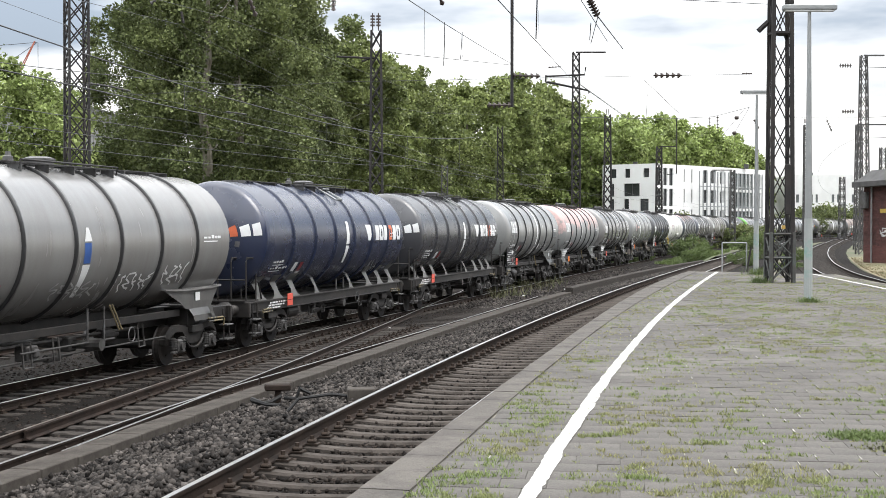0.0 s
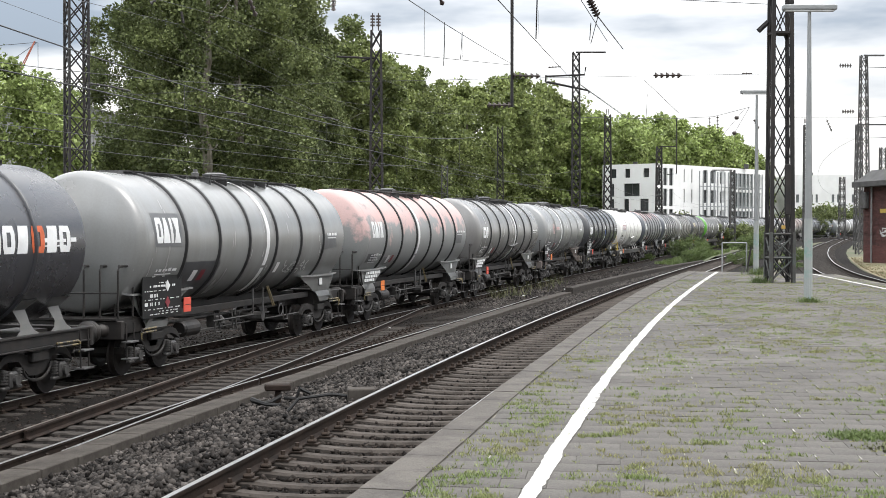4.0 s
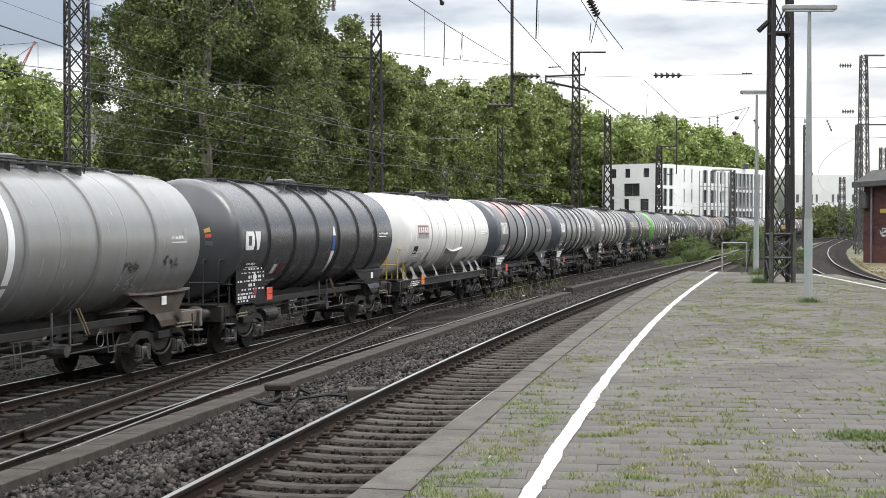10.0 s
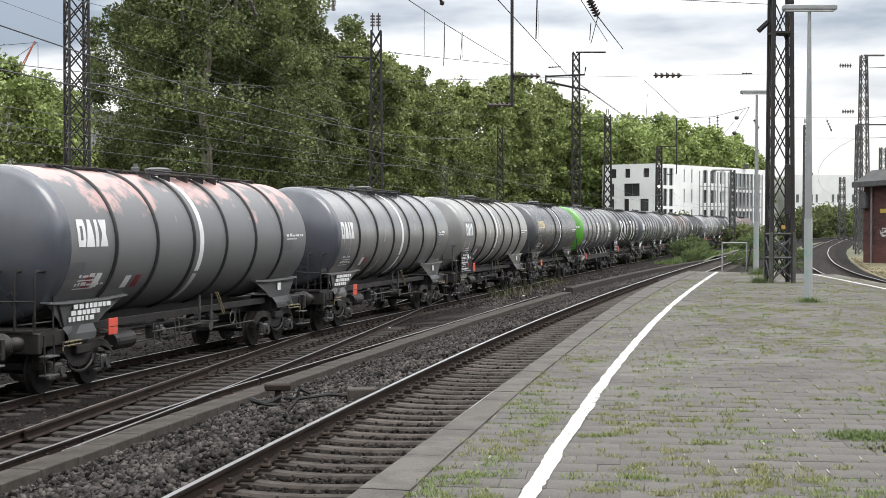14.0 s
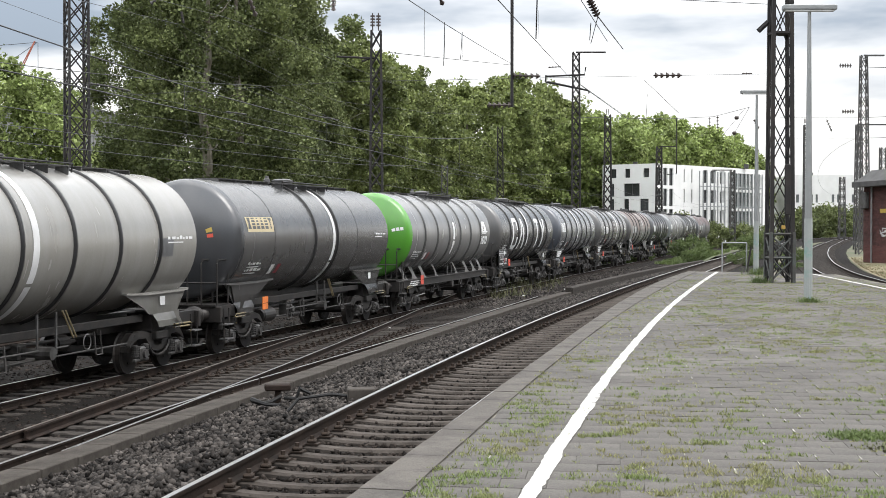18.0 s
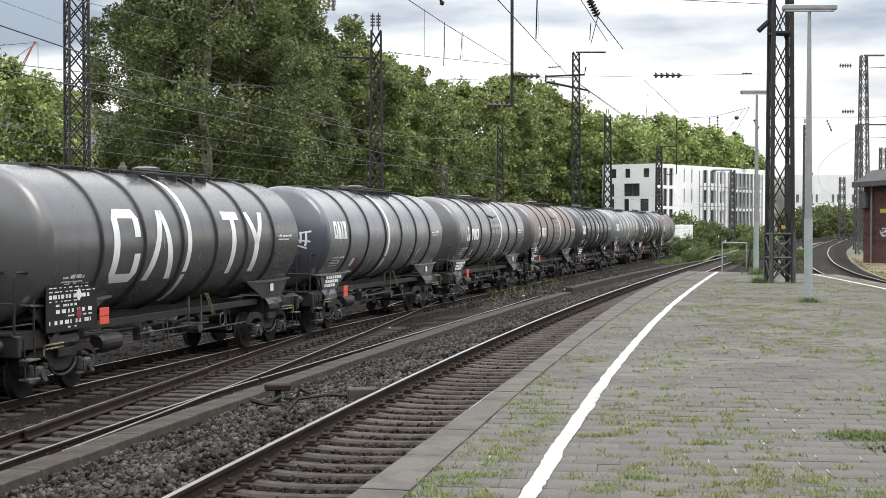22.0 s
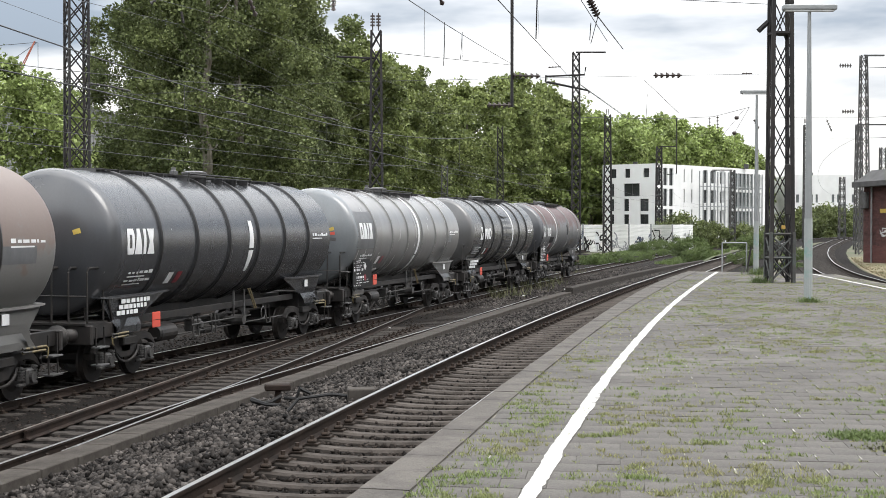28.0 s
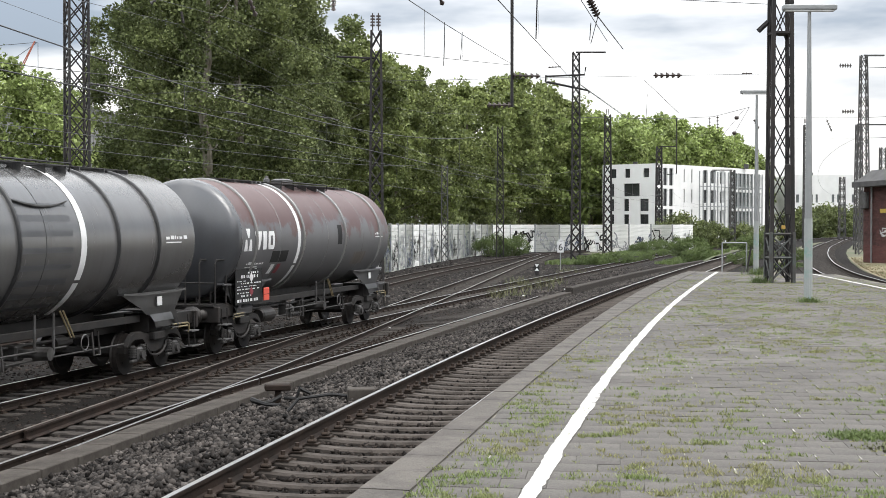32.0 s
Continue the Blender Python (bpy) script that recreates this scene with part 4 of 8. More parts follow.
# ---- platform lamps ----
def lamp_post(x, y, h, w, face):
    t = thing("platform_lamp", pose(x, y, Z_PLAT, 0, 0, face), "tall slim platform lamp with a flat horizontal lamp head", "lamp post", "platform lamps")
    bm = bmesh.new()
    rod(bm, (0, 0, -0.05), (0, 0, 1.75), 0.088, 14, 0.084)
    part("pole_foot", bm, M_POST_GREEN, t, "lower pole with patches of turquoise paint")
    bm = bmesh.new()
    rod(bm, (0, 0, 1.75), (0, 0, h - 0.05), 0.078, 14, 0.036)
    part("pole", bm, M_GALV, t, "grey tapered pole")
    part("lamp_head", boxes((-w / 2, w / 2, -0.1, 0.1, h - 0.01, h + 0.1), bevel=0.02), M_GALV, t)
    part("diffuser", boxes((-w / 2 + 0.05, w / 2 - 0.05, -0.08, 0.08, h - 0.03, h - 0.012)), M_DECAL_W, t)
    return t


lamp_post(7.64, 28.2, 6.1, 1.12, 0)
lamp_post(10.22, 44.0, 5.9, 1.05, 0)


# ---- overhead wires ----
def wire(t, pts, r=0.012, name="wire"):
    part(name, rods(pts, r=r, n=5), M_WIRE, t)


def catenary(line, z, label, gap=12.0, sag=1.3, r=0.012):
    t = thing("overhead_line", None, label, "overhead wire", "overhead lines")
    wire(t, [p + Vector((0, 0, z)) for p in line], r, "contact_wire")
    n = len(line)
    mess = []
    for i, p in enumerate(line):
        f = (i % 24) / 24
        mess.append(p + Vector((0, 0, z + 0.45 + sag * (2 * f - 1) ** 2)))
    wire(t, mess, r, "messenger_wire")
    for i in range(2, n, 4):
        wire(t, [line[i] + Vector((0, 0, z)), mess[i]], r * 0.5, "dropper")
    return t


W_L = "overhead contact wire with messenger wire and droppers"
catenary(path_line(-40, 200, 0, 0, 2.5), Z_FAR + 5.6, W_L, r=0.008)
catenary([Vector((p.x, p.y, 0)) for p in outer_mid[::2]], Z_FAR + 5.7, W_L)
catenary([a.lerp(b, 0.5) for a, b in zip(along(MID_L, 2, 90, 0, 2.5), along(STUB, 2, 90, 0, 2.5))], Z_FAR + 5.6, W_L)
branch_wire = thing("overhead_line", None, "single contact wire over the branch line", "overhead wire", "overhead lines")
wire(branch_wire, [Vector((p.x, p.y, Z_NEAR + 5.7)) for p in right_mid[30:80:4]], 0.008, "contact_wire")


def insulator_row(bm, a, b, n=5, r=0.09):
    """One turned body: a rod with n sheds on it."""
    a, b = Vector(a), Vector(b)
    d = b - a
    m = Matrix.Translation(a) @ d.to_track_quat("Z", "Y").to_matrix().to_4x4()
    prof, ln = [(0, 0), (0, 0.025)], d.length
    for i in range(n):
        z, h = ln * (i + 0.5) / n, min(0.035, ln / n * 0.32)
        prof += [(z - h, 0.025), (z - h, r), (z + h, r * 0.55), (z + h, 0.025)]
    prof += [(ln, 0.025), (ln, 0)]
    rings = [[bm.verts.new(m @ Vector((math.cos(k * math.pi / 5) * q, math.sin(k * math.pi / 5) * q, z))) for k in range(10)] for z, q in prof[1:-1]]
    for p, q in zip(rings, rings[1:]):
        for k in range(10):
            bm.faces.new((p[k], p[(k + 1) % 10], q[(k + 1) % 10], q[k]))
    bm.faces.new(rings[0][::-1])
    bm.faces.new(rings[-1])


span = thing("cross_span", None, "cross-span wires with brown insulators and a hanging steel pole", "overhead wire", "overhead lines")
wire(span, [(9.1, 37.9, 7.25), (3.0, 38.6, 7.22), (-3.0, 40.5, 7.3), (-12.8, 47.8, 7.5)], 0.006)
wire(span, [(9.1, 37.9, 11.4), (1.95, 38.2, 10.4), (-5.0, 41.0, 10.8), (-12.8, 47.8, 12.0)], 0.014)
wire(span, [(9.1, 37.9, 9.2), (1.95, 38.2, 9.6), (-5.0, 41.0, 9.9), (-12.8, 47.8, 11.0)], 0.01)
bm = bmesh.new()
rod(bm, (1.95, 38.2, 6.35), (1.95, 38.2, 10.6), 0.045, 8)
part("hanging_pole", bm, M_LATTICE, span)
for a, b in (((1.95, 38.2, 7.24), (2.75, 38.2, 7.22)), ((1.25, 38.2, 6.4), (1.95, 38.2, 6.4)), ((5.95, 38.2, 7.24), (6.75, 38.2, 7.24))):
    bm = bmesh.new()
    insulator_row(bm, a, b)
    part("insulator", bm, M_INSUL, span)
for a, b in (((0.0, 30, 7.9), (-0.25, 29.4, 8.25)), ((3.05, 27.8, 7.55), (2.85, 27.2, 7.9)), ((-4.15, 30.0, 7.65), (-4.3, 29.6, 8.1)), ((-2.55, 31.5, 8.0), (-2.55, 31.5, 8.4))):
    bm = bmesh.new()
    insulator_row(bm, a, b, 4, 0.06)
    part("insulator", bm, M_INSUL, span)
right_span = thing("cross_span", None, "cross-span wires with insulators over the branch line", "overhead wire", "overhead lines")
for z, y in ((17.3, 118), (13.0, 118), (12.6, 140)):
    wire(right_span, [(spot(1529, y), y, z - 0.6), (spot(1600, y), y, z - 0.5)], 0.03)
    wire(right_span, [(spot(1380, y), y, z - 0.6), (spot(1529, y), y, z - 0.6)], 0.012)
for u, v, y in ((1495, 117, 118), (1500, 198, 118)):
    z = 3.02 + (398 - v) / 2387 * y
    bm = bmesh.new()
    insulator_row(bm, (spot(u - 11, y), y, z), (spot(u + 11, y), y, z), 5, 0.2)
    part("insulator", bm, M_INSUL, right_span)


def hang(u, v, y):
    return Vector((spot(u, y), y, 3.02 + (398 - v) / 2387 * y))


near_wires = thing("overhead_line", None, "thin overhead wires with droppers above the platform track", "overhead wire", "overhead lines")
wire(near_wires, [hang(878, -2, 26), hang(1005, 135, 58), hang(1115, 212, 118)], 0.011, "contact_wire")
mess = [hang(715, -4, 27), hang(785, 42, 31), hang(850, 82, 36), hang(905, 114, 42)]
wire(near_wires, mess, 0.009, "messenger_wire")
low_ = [hang(690, 94, 27), hang(785, 104, 31), hang(905, 116, 42)]
wire(near_wires, low_, 0.008, "contact_wire")
for f, (u, v0_, v1_, y) in enumerate(((751, 18, 100, 29), (787, 43, 104, 31.2), (818, 62, 107, 33.5), (952, 20, 78, 30))):
    wire(near_wires, [hang(u, v0_, y), hang(u, v1_, y)], 0.005, "dropper")
main_wires = thing("overhead_line", None, "web of overhead wires above the main line", "overhead wire", "overhead lines")
for row in (((-5, 0, 30), (111, 43, 40), (250, 88, 52), (420, 140, 70)), ((140, 2, 31), (317, 44, 40), (394, 86, 46), (520, 150, 60), (640, 196, 80)), ((270, -2, 30), (400, 32, 36), (520, 76, 43), (617, 118, 52), (720, 158, 66)),
            ((63, 131, 41), (235, 167, 46), (394, 199, 52), (520, 224, 60), (660, 250, 76)), ((150, 193, 41), (326, 215, 47), (500, 252, 60), (660, 286, 80)), ((217, 81, 38), (434, 158, 52), (560, 205, 66), (700, 255, 90)),
            ((600, 180, 60), (760, 200, 72), (885, 205, 138)), ((610, 0, 30), (700, -4, 34))):
    wire(main_wires, [hang(*q) for q in row], 0.0065)
for (u0, v0_, u1, v1_, y), n_ in (((158, 148, 205, 155, 43), 4), ((205, 156, 232, 162, 44), 3), ((400, 198, 437, 203, 53), 3), ((545, 203, 600, 213, 62), 3), ((268, 8, 278, 0, 32), 2), ((322, 22, 326, 42, 38), 4)):
    bm = bmesh.new()
    insulator_row(bm, hang(u0, v0_, y), hang(u1, v1_, y), n_, 0.05)
    part("insulator", bm, M_LATTICE_GREY, main_wires, "grey strain insulator")
far_wires = thing("overhead_line", None, "thin wires, hangers and insulators above the distant tracks", "overhead wire", "overhead lines")
for r_, *row in ((0.012, (1057, 30, 27), (1102, 88, 38)), (0.009, (1057, 32, 27), (1045, 78, 30)), (0.009, (1024, -4, 27), (1074, 74, 36)), (0.011, (1045, 42, 30), (1043, 72, 31)),
                 (0.03, (1028, 152, 118), (1112, 212, 118)), (0.02, (1140, 143, 100), (1200, 200, 110)), (0.016, (1145, 167, 100), (1143, 209, 100)), (0.022, (1020, 208, 118), (1176, 211, 118), (1262, 207, 118), (1327, 190, 118)),
                 (0.02, (1325, 191, 118), (1299, 236, 118)), (0.016, (1318, 192, 118), (1280, 238, 118)), (0.016, (950, 0, 30), (948, 70, 32)), (0.01, (818, 58, 36), (815, 106, 36)), (0.01, (787, 40, 34), (785, 118, 34))):
    wire(far_wires, [hang(*q) for q in row], r_)
for (u0, v0_), (u1, v1_), y, n_, r_ in (((1040, -4), (1057, 30), 27, 7, 0.09), ((1255, 208), (1256, 237), 118, 5, 0.13), ((1269, 206), (1270, 235), 118, 5, 0.13), ((1334, 212), (1342, 228), 60, 4, 0.08), ((1462, 212), (1471, 233), 90, 4, 0.1), ((1312, 131), (1330, 131), 60, 3, 0.05), ((970, 120), (992, 119), 70, 4, 0.05)):
    bm = bmesh.new()
    insulator_row(bm, hang(u0, v0_, y), hang(u1, v1_, y), n_, r_)
    part("insulator", bm, M_INSUL, far_wires)
for u, v in ((1303, 209), (1299, 236)):
    bm = bmesh.new()
    bmesh.ops.create_uvsphere(bm, u_segments=14, v_segments=8, radius=0.2)
    bmesh.ops.scale(bm, vec=(1, 1, .86), verts=bm.verts)
    part("wire_weight", bm, M_INSUL, far_wires, "round dark weight hanging in the wires", m=Matrix.Translation(hang(u, v, 118)), smooth=True)
part("drop_bracket", rods([hang(1197, 210, 110), hang(1197, 308, 110), hang(1180, 309, 110)], r=0.05), M_LATTICE, far_wires)
for row in (((967, 136, 127), (1034, 133, 127), (1036, 120, 127)), ((966, 148, 127), (969, 146, 127), (1041, 161, 127), (1042, 166, 127)), ((965, 146, 127), (966, 134, 127))):
    part("cantilever", rods([hang(*q) for q in row], r=0.09), M_LATTICE, far_wires)
part("mast_arm", rods([hang(596, 101, 58), hang(662, 104, 58)], [hang(640, 110, 58), hang(660, 102, 58)], r=0.05), M_LATTICE, main_wires)

# ---- houses ----
def facade_block(name, corners, z0, storeys, label, layout, glass=None):
    """A white block: walls between corners, a flat roof, windows with frames set into the walls."""
    t = thing(name, None, label, "building", "white houses behind the tracks")
    sh = storeys * 3.15 + 0.9
    for (a, b), cols in zip(zip(corners, corners[1:] + corners[:1]), layout):
        a, b = Vector((*a, 0)), Vector((*b, 0))
        d = b - a
        ln, ang = d.length, math.degrees(math.atan2(d.y, d.x))
        m = pose(a.x, a.y, z0, 0, 0, ang)
        if not cols:
            part("wall", boxes((0, ln, 0, 0.4, 0, sh)), M_RENDER, t, m=m)
            continue
        if isinstance(cols, int):
            step = ln / cols
            cols = [((i + 0.5) * step - w / 2, (i + 0.5) * step + w / 2, k * 3.15 + 0.75, k * 3.15 + 2.55)
                    for i in range(cols) for w in [step * (0.56 if (i * 7 + cols) % 3 else 0.36)] for k in range(storeys)]
        xs_ = sorted({0.0, ln} | {q for o in cols for q in o[:2]})
        zs_ = sorted({0.0, sh} | {q for o in cols for q in o[2:]})
        bm = bmesh.new()
        for xa, xb in zip(xs_, xs_[1:]):
            for za, zb in zip(zs_, zs_[1:]):
                cx, cz = (xa + xb) / 2, (za + zb) / 2
                if not any(o[0] < cx < o[1] and o[2] < cz < o[3] for o in cols):
                    box(bm, xa, xb, 0, 0.4, za, zb)
        bmesh.ops.remove_doubles(bm, verts=bm.verts, dist=1e-4)
        part("wall", bm, M_RENDER, t, m=m)
        for xa, xb, za, zb in cols:
            w, h = xb - xa, zb - za
            wm = m @ pose(xa, 0.2, za)
            f_ = 0.06
            wo = part("window", boxes((0, w, 0, 0.04, 0, f_), (0, w, 0, 0.04, h - f_, h), (0, f_, 0, 0.04, f_, h - f_), (w - f_, w, 0, 0.04, f_, h - f_), *([(w / 2 - .03, w / 2 + .03, 0, .04, f_, h - f_)] if w > 1 else [])), M_FRAME, t, m=wm)
            part("pane", boxes((0.05, w - 0.05, 0.05, 0.07, 0.05, h - 0.05)), glass or M_GLASS, wo)
    bm = bmesh.new()
    bm.faces.new([bm.verts.new((x, y, z0 + sh - 0.15)) for x, y in corners])
    bmesh.ops.solidify(bm, geom=list(bm.faces), thickness=0.25)
    part("roof", bm, M_ROOF, t)
    bm = bmesh.new()
    rod(bm, (corners[0][0] + 6, corners[0][1] + 6, z0 + sh), (corners[0][0] + 6, corners[0][1] + 6, z0 + sh + 0.8), 0.4, 8)
    part("roof_vent", bm, M_ROOF, t)
    return t


FRONT = [(1.4, 2.5, 11.4, 12.8), (4.1, 5.0, 11.4, 12.8), (7.4, 8.4, 11.4, 12.8), (1.6, 2.1, 8.5, 10.5), (3.9, 6.7, 8.5, 10.5), (1.6, 2.1, 6.2, 8.1), (3.9, 4.8, 6.2, 8.1), (6.8, 8.3, 6.2, 8.1), (1.6, 2.1, 4.2, 5.7), (3.9, 4.8, 4.2, 5.7), (6.8, 8.3, 4.2, 5.7)]
CORNER = [(0.5 + 1.8 * i, 1.7 + 1.8 * i, 0.6 + 3.2 * k, 3.3 + 3.2 * k) for i in range(3) for k in range(4)]
SIDE = [(x, x + w, 1.2 + 3.2 * k, 3.3 + 3.2 * k) for x, w in ((2.4, .35), (4.6, .35), (8.2, 1.2), (10.4, 1.6), (13.0, 1.6)) for k in range(4)]
CURTAIN = [(0.5 + 1.25 * i, 1.5 + 1.25 * i, 0.5 + 3.15 * k, 3.2 + 3.15 * k) for i in range(11) for k in range(4)]
LONG = [(x, x + w, 4.2 + 3.2 * k, 6.0 + 3.2 * k) for x, w in ((1.0, .7), (3.2, .5), (4.3, .5), (5.4, .5), (9.0, .6), (10.2, .6), (13.5, .5), (16.0, 1.0)) for k in range(2)]
facade_block("apartment_building", [(25.2, 213), (32.6, 207), (36.4, 211.5), (48, 224), (40, 240), (28, 232)], Z_GROUND - 0.4, 4, "white rendered apartment building with dark windows of several sizes", (FRONT, CORNER, SIDE, 0, 0, 0))
facade_block("office_building", [(45.0, 221), (55.5, 232.5), (50, 246), (40, 238)], Z_GROUND - 0.4, 4, "pale building with tall narrow glazing and white fins", (CURTAIN, 0, 0, 0), M_GLASS_SKY)
fins = thing("glass_screen", None, "tall glazed screen with white posts and rails before the building", "screen", kind="")
a, b = Vector((40.6, 213.6, Z_GROUND)), Vector((54.2, 229.2, Z_GROUND))
for i in range(19):
    p = a.lerp(b, i / 18)
    part("post", boxes((-0.09, 0.09, -0.09, 0.09, -0.3, 12.2)), M_GALV, fins, m=pose(p.x, p.y, p.z))
for z in (3.2, 6.6, 9.8):
    part("rail_bar", rods([a + Vector((0, 0, z)), b + Vector((0, 0, z))], r=0.07, n=4), M_GALV, fins)
facade_block("long_building", [(78, 302), (98.5, 302), (98.5, 320), (78, 320)], 0.6, 4, "long white building behind the bushes", (LONG, 0, 0, 0), M_GLASS_SKY)
tail_roof = thing("gabled_house", pose(spot(85, 112), 112, Z_GROUND), "grey gabled roof half hidden behind the trees", "house")
bm = bmesh.new()
pr = [(-6, 12.9), (0, 14.85), (6, 12.9)]
v0 = [bm.verts.new((x, 0, z)) for x, z in pr] + [bm.verts.new((x, 14, z)) for x, z in pr]
bm.faces.new((v0[0], v0[1], v0[4], v0[3]))
bm.faces.new((v0[1], v0[2], v0[5], v0[4]))
bmesh.ops.solidify(bm, geom=list(bm.faces), thickness=0.3)
part("roof", bm, M_ROOF, tail_roof)
bm = boxes((-5.6, 5.6, 0.4, 13.6, -0.3, 12.9))
v = [bm.verts.new(c) for c in ((-5.6, .4, 12.9), (5.6, .4, 12.9), (0, .4, 14.7))]
bm.faces.new(v)
part("wall", bm, paint("grey_render", (0.3, 0.3, 0.3), 0.9, fine=0.1), tail_roof)

# ---- distant crane ----
crane = thing("crane", pose(spot(55, 240), 240, 0), "slender red crane jib in the distance", "crane")
part("jib", rods([(-2.2, 0, 30.0), (0.8, 0, 35.6)], [(-1.8, 0, 30.0), (0.9, 0, 35.6)], r=0.1), paint("crane_red", (0.4, 0.13, 0.09), 0.6), crane)
part("mast", rods([(-2.4, 0, -1), (-2.0, 0, 30.3)], r=0.5), M_LATTICE_GREY, crane)
part("stay", rods([(1.3, 0, 35.4), (-5, 0, 31)], [(1.3, 0, 35.4), (-6, 0, 34.8)], [(1.4, 0, 35.4), (1.4, 0, 28)], r=0.05), M_WIRE, crane)


# ---- plain wall added out of view behind the platform, to block low sky light ----
wall_back = thing("wall_back", None, "unseen plain dark wall added behind the platform to block low sky light", "wall", kind="structure")
M_BACKWALL = paint("back_wall", (0.075, 0.07, 0.062), 0.9, color2=(0.05, 0.052, 0.042), scale=0.2, fine=0.2)
BACK = [(27, 46), (31, 10), (33, -40), (10, -62), (-40, -62)]
for (x0, y0_), (x1, y1_) in zip(BACK, BACK[1:]):
    d = Vector((x1 - x0, y1_ - y0_, 0))
    part("wall_bay", boxes((0, d.length, -0.4, 0, -1.2, 15.0)), M_BACKWALL, wall_back, m=pose(x0, y0_, 0, 0, 0, math.degrees(math.atan2(d.y, d.x))))

# ---- tank wagons ----
# local axes of a wagon: x towards the rear of the train, -y towards the platform, z up from the rail head
AX, RT = 2.91, 1.56
# middles of the wagons along the train, and half the straight length of their shells
MIDDLE = [-147.5, -131.85, -116.4, -100.65, -84.8, -68.75, -53.0, -37.55, -22.25, -6.9, 9.4, 25.4, 41.2, 56.8, 72.4, 88.35, 104.5, 120.45, 136.35, 152.3, 168.2, 184.05]
HALF = [6.6, 6.3, 6.3, 6.6, 6.6, 6.6, 6.25, 6.6, 6.2, 6.6, 6.6, 6.6, 6.3, 6.3, 6.6, 6.6, 6.6, 6.6, 6.6, 6.6, 6.6, 6.4]


@lru_cache(maxsize=None)
def wheelset_mesh():
    bm = lathe([(-0.83, 0.0), (-0.83, 0.09), (-0.815, 0.30), (-0.82, 0.38), (-0.82, 0.455), (-0.72, 0.462), (-0.69, 0.49), (-0.68, 0.49), (-0.68, 0.38),
                (-0.7, 0.32), (-0.7, 0.12), (-0.6, 0.085), (0.6, 0.085), (0.7, 0.12), (0.7, 0.32), (0.68, 0.38), (0.68, 0.49), (0.69, 0.49), (0.72, 0.462), (0.82, 0.455),
                (0.82, 0.38), (0.815, 0.3), (0.83, 0.09), (0.83, 0.0)], 28, "y")
    for a in range(4):
        c, s_ = math.cos(a * math.pi / 2 + .5) * 0.22, math.sin(a * math.pi / 2 + .5) * 0.22
        rod(bm, (c, -0.835, s_), (c, -0.8, s_), 0.03, 6)
    return mesh_of("wheelset", bm, M_WHEEL, False)


@lru_cache(maxsize=None)
def frame_mesh():
    bm = bmesh.new()
    half_ = ((0, .86, .43), (.26, .87, .46), (.44, .9, .6), (.62, .94, .75), (.95, .95, .77), (1.15, .9, .72), (1.3, .78, .64), (1.38, .68, .6))
    line = [(-x, u, d) for x, u, d in half_[:0:-1]] + list(half_)
    for side in (-1, 1):
        rows = []
        for x, u, d in line:
            rows.append([bm.verts.new((x, side * y, z)) for y, z in ((1.0, u), (1.1, u - 0.02), (1.1, d + 0.02), (1.0, d))])
        for p, q in zip(rows, rows[1:]):
            for i in range(4):
                bm.faces.new((p[i], q[i], q[(i + 1) % 4], p[(i + 1) % 4]))
        bm.faces.new(rows[0])
        bm.faces.new(rows[-1][::-1])
    bmesh.ops.recalc_face_normals(bm, faces=bm.faces)
    box(bm, -0.22, 0.22, -1.1, 1.1, 0.55, 0.86, 0.03)
    box(bm, -1.32, -1.2, -1.0, 1.0, 0.5, 0.64, 0.01)
    box(bm, 1.2, 1.32, -1.0, 1.0, 0.5, 0.64, 0.01)
    for y in (-1.12, 1.12):
        box(bm, -0.3, 0.3, y - 0.1, y + 0.1, 0.72, 0.9, 0.02)
    return mesh_of("side_frame", bm, M_BLACKSTEEL)


@lru_cache(maxsize=None)
def axlebox_mesh():
    bm = bmesh.new()
    box(bm, -0.13, 0.13, -0.1, 0.06, -0.16, 0.16, 0.04)
    rod(bm, (0, -0.16, 0), (0, 0.0, 0), 0.095, 12)
    box(bm, -0.33, 0.33, -0.06, 0.04, -0.17, -0.1, 0.02)
    return mesh_of("axlebox", bm, M_AXLEBOX)


@lru_cache(maxsize=None)
def spring_mesh():
    bm = bmesh.new()
    for i in range(5):
        q = bmesh.ops.create_cone(bm, cap_ends=True, segments=12, radius1=0.088, radius2=0.088, depth=0.026)
        bmesh.ops.translate(bm, vec=(0, 0, i * 0.052), verts=q["verts"])
    rod(bm, (0, 0, -0.02), (0, 0, 0.24), 0.06, 8)
    return mesh_of("coil_spring", bm, M_SPRING)


@lru_cache(maxsize=None)
def brake_mesh():
    bm = bmesh.new()
    for x in (-0.42, 0.42):
        for y in (-0.75, 0.75):
            box(bm, x - 0.05, x + 0.05, y - 0.05, y + 0.05, 0.28, 0.6, 0.02)
    rod(bm, (-0.42, -0.8, 0.42), (-0.42, 0.8, 0.42), 0.03, 6)
    rod(bm, (0.42, -0.8, 0.42), (0.42, 0.8, 0.42), 0.03, 6)
    for i in range(8):
        a0, a1 = math.pi * (1 + i / 8), math.pi * (1 + (i + 1) / 8)
        rod(bm, (0.52 * math.cos(a0), -1.12, 0.66 + 0.3 * math.sin(a0)), (0.52 * math.cos(a1), -1.12, 0.66 + 0.3 * math.sin(a1)), 0.03, 6)
    return mesh_of("brake_rigging", bm, M_BLACKSTEEL)


WHEELS = []


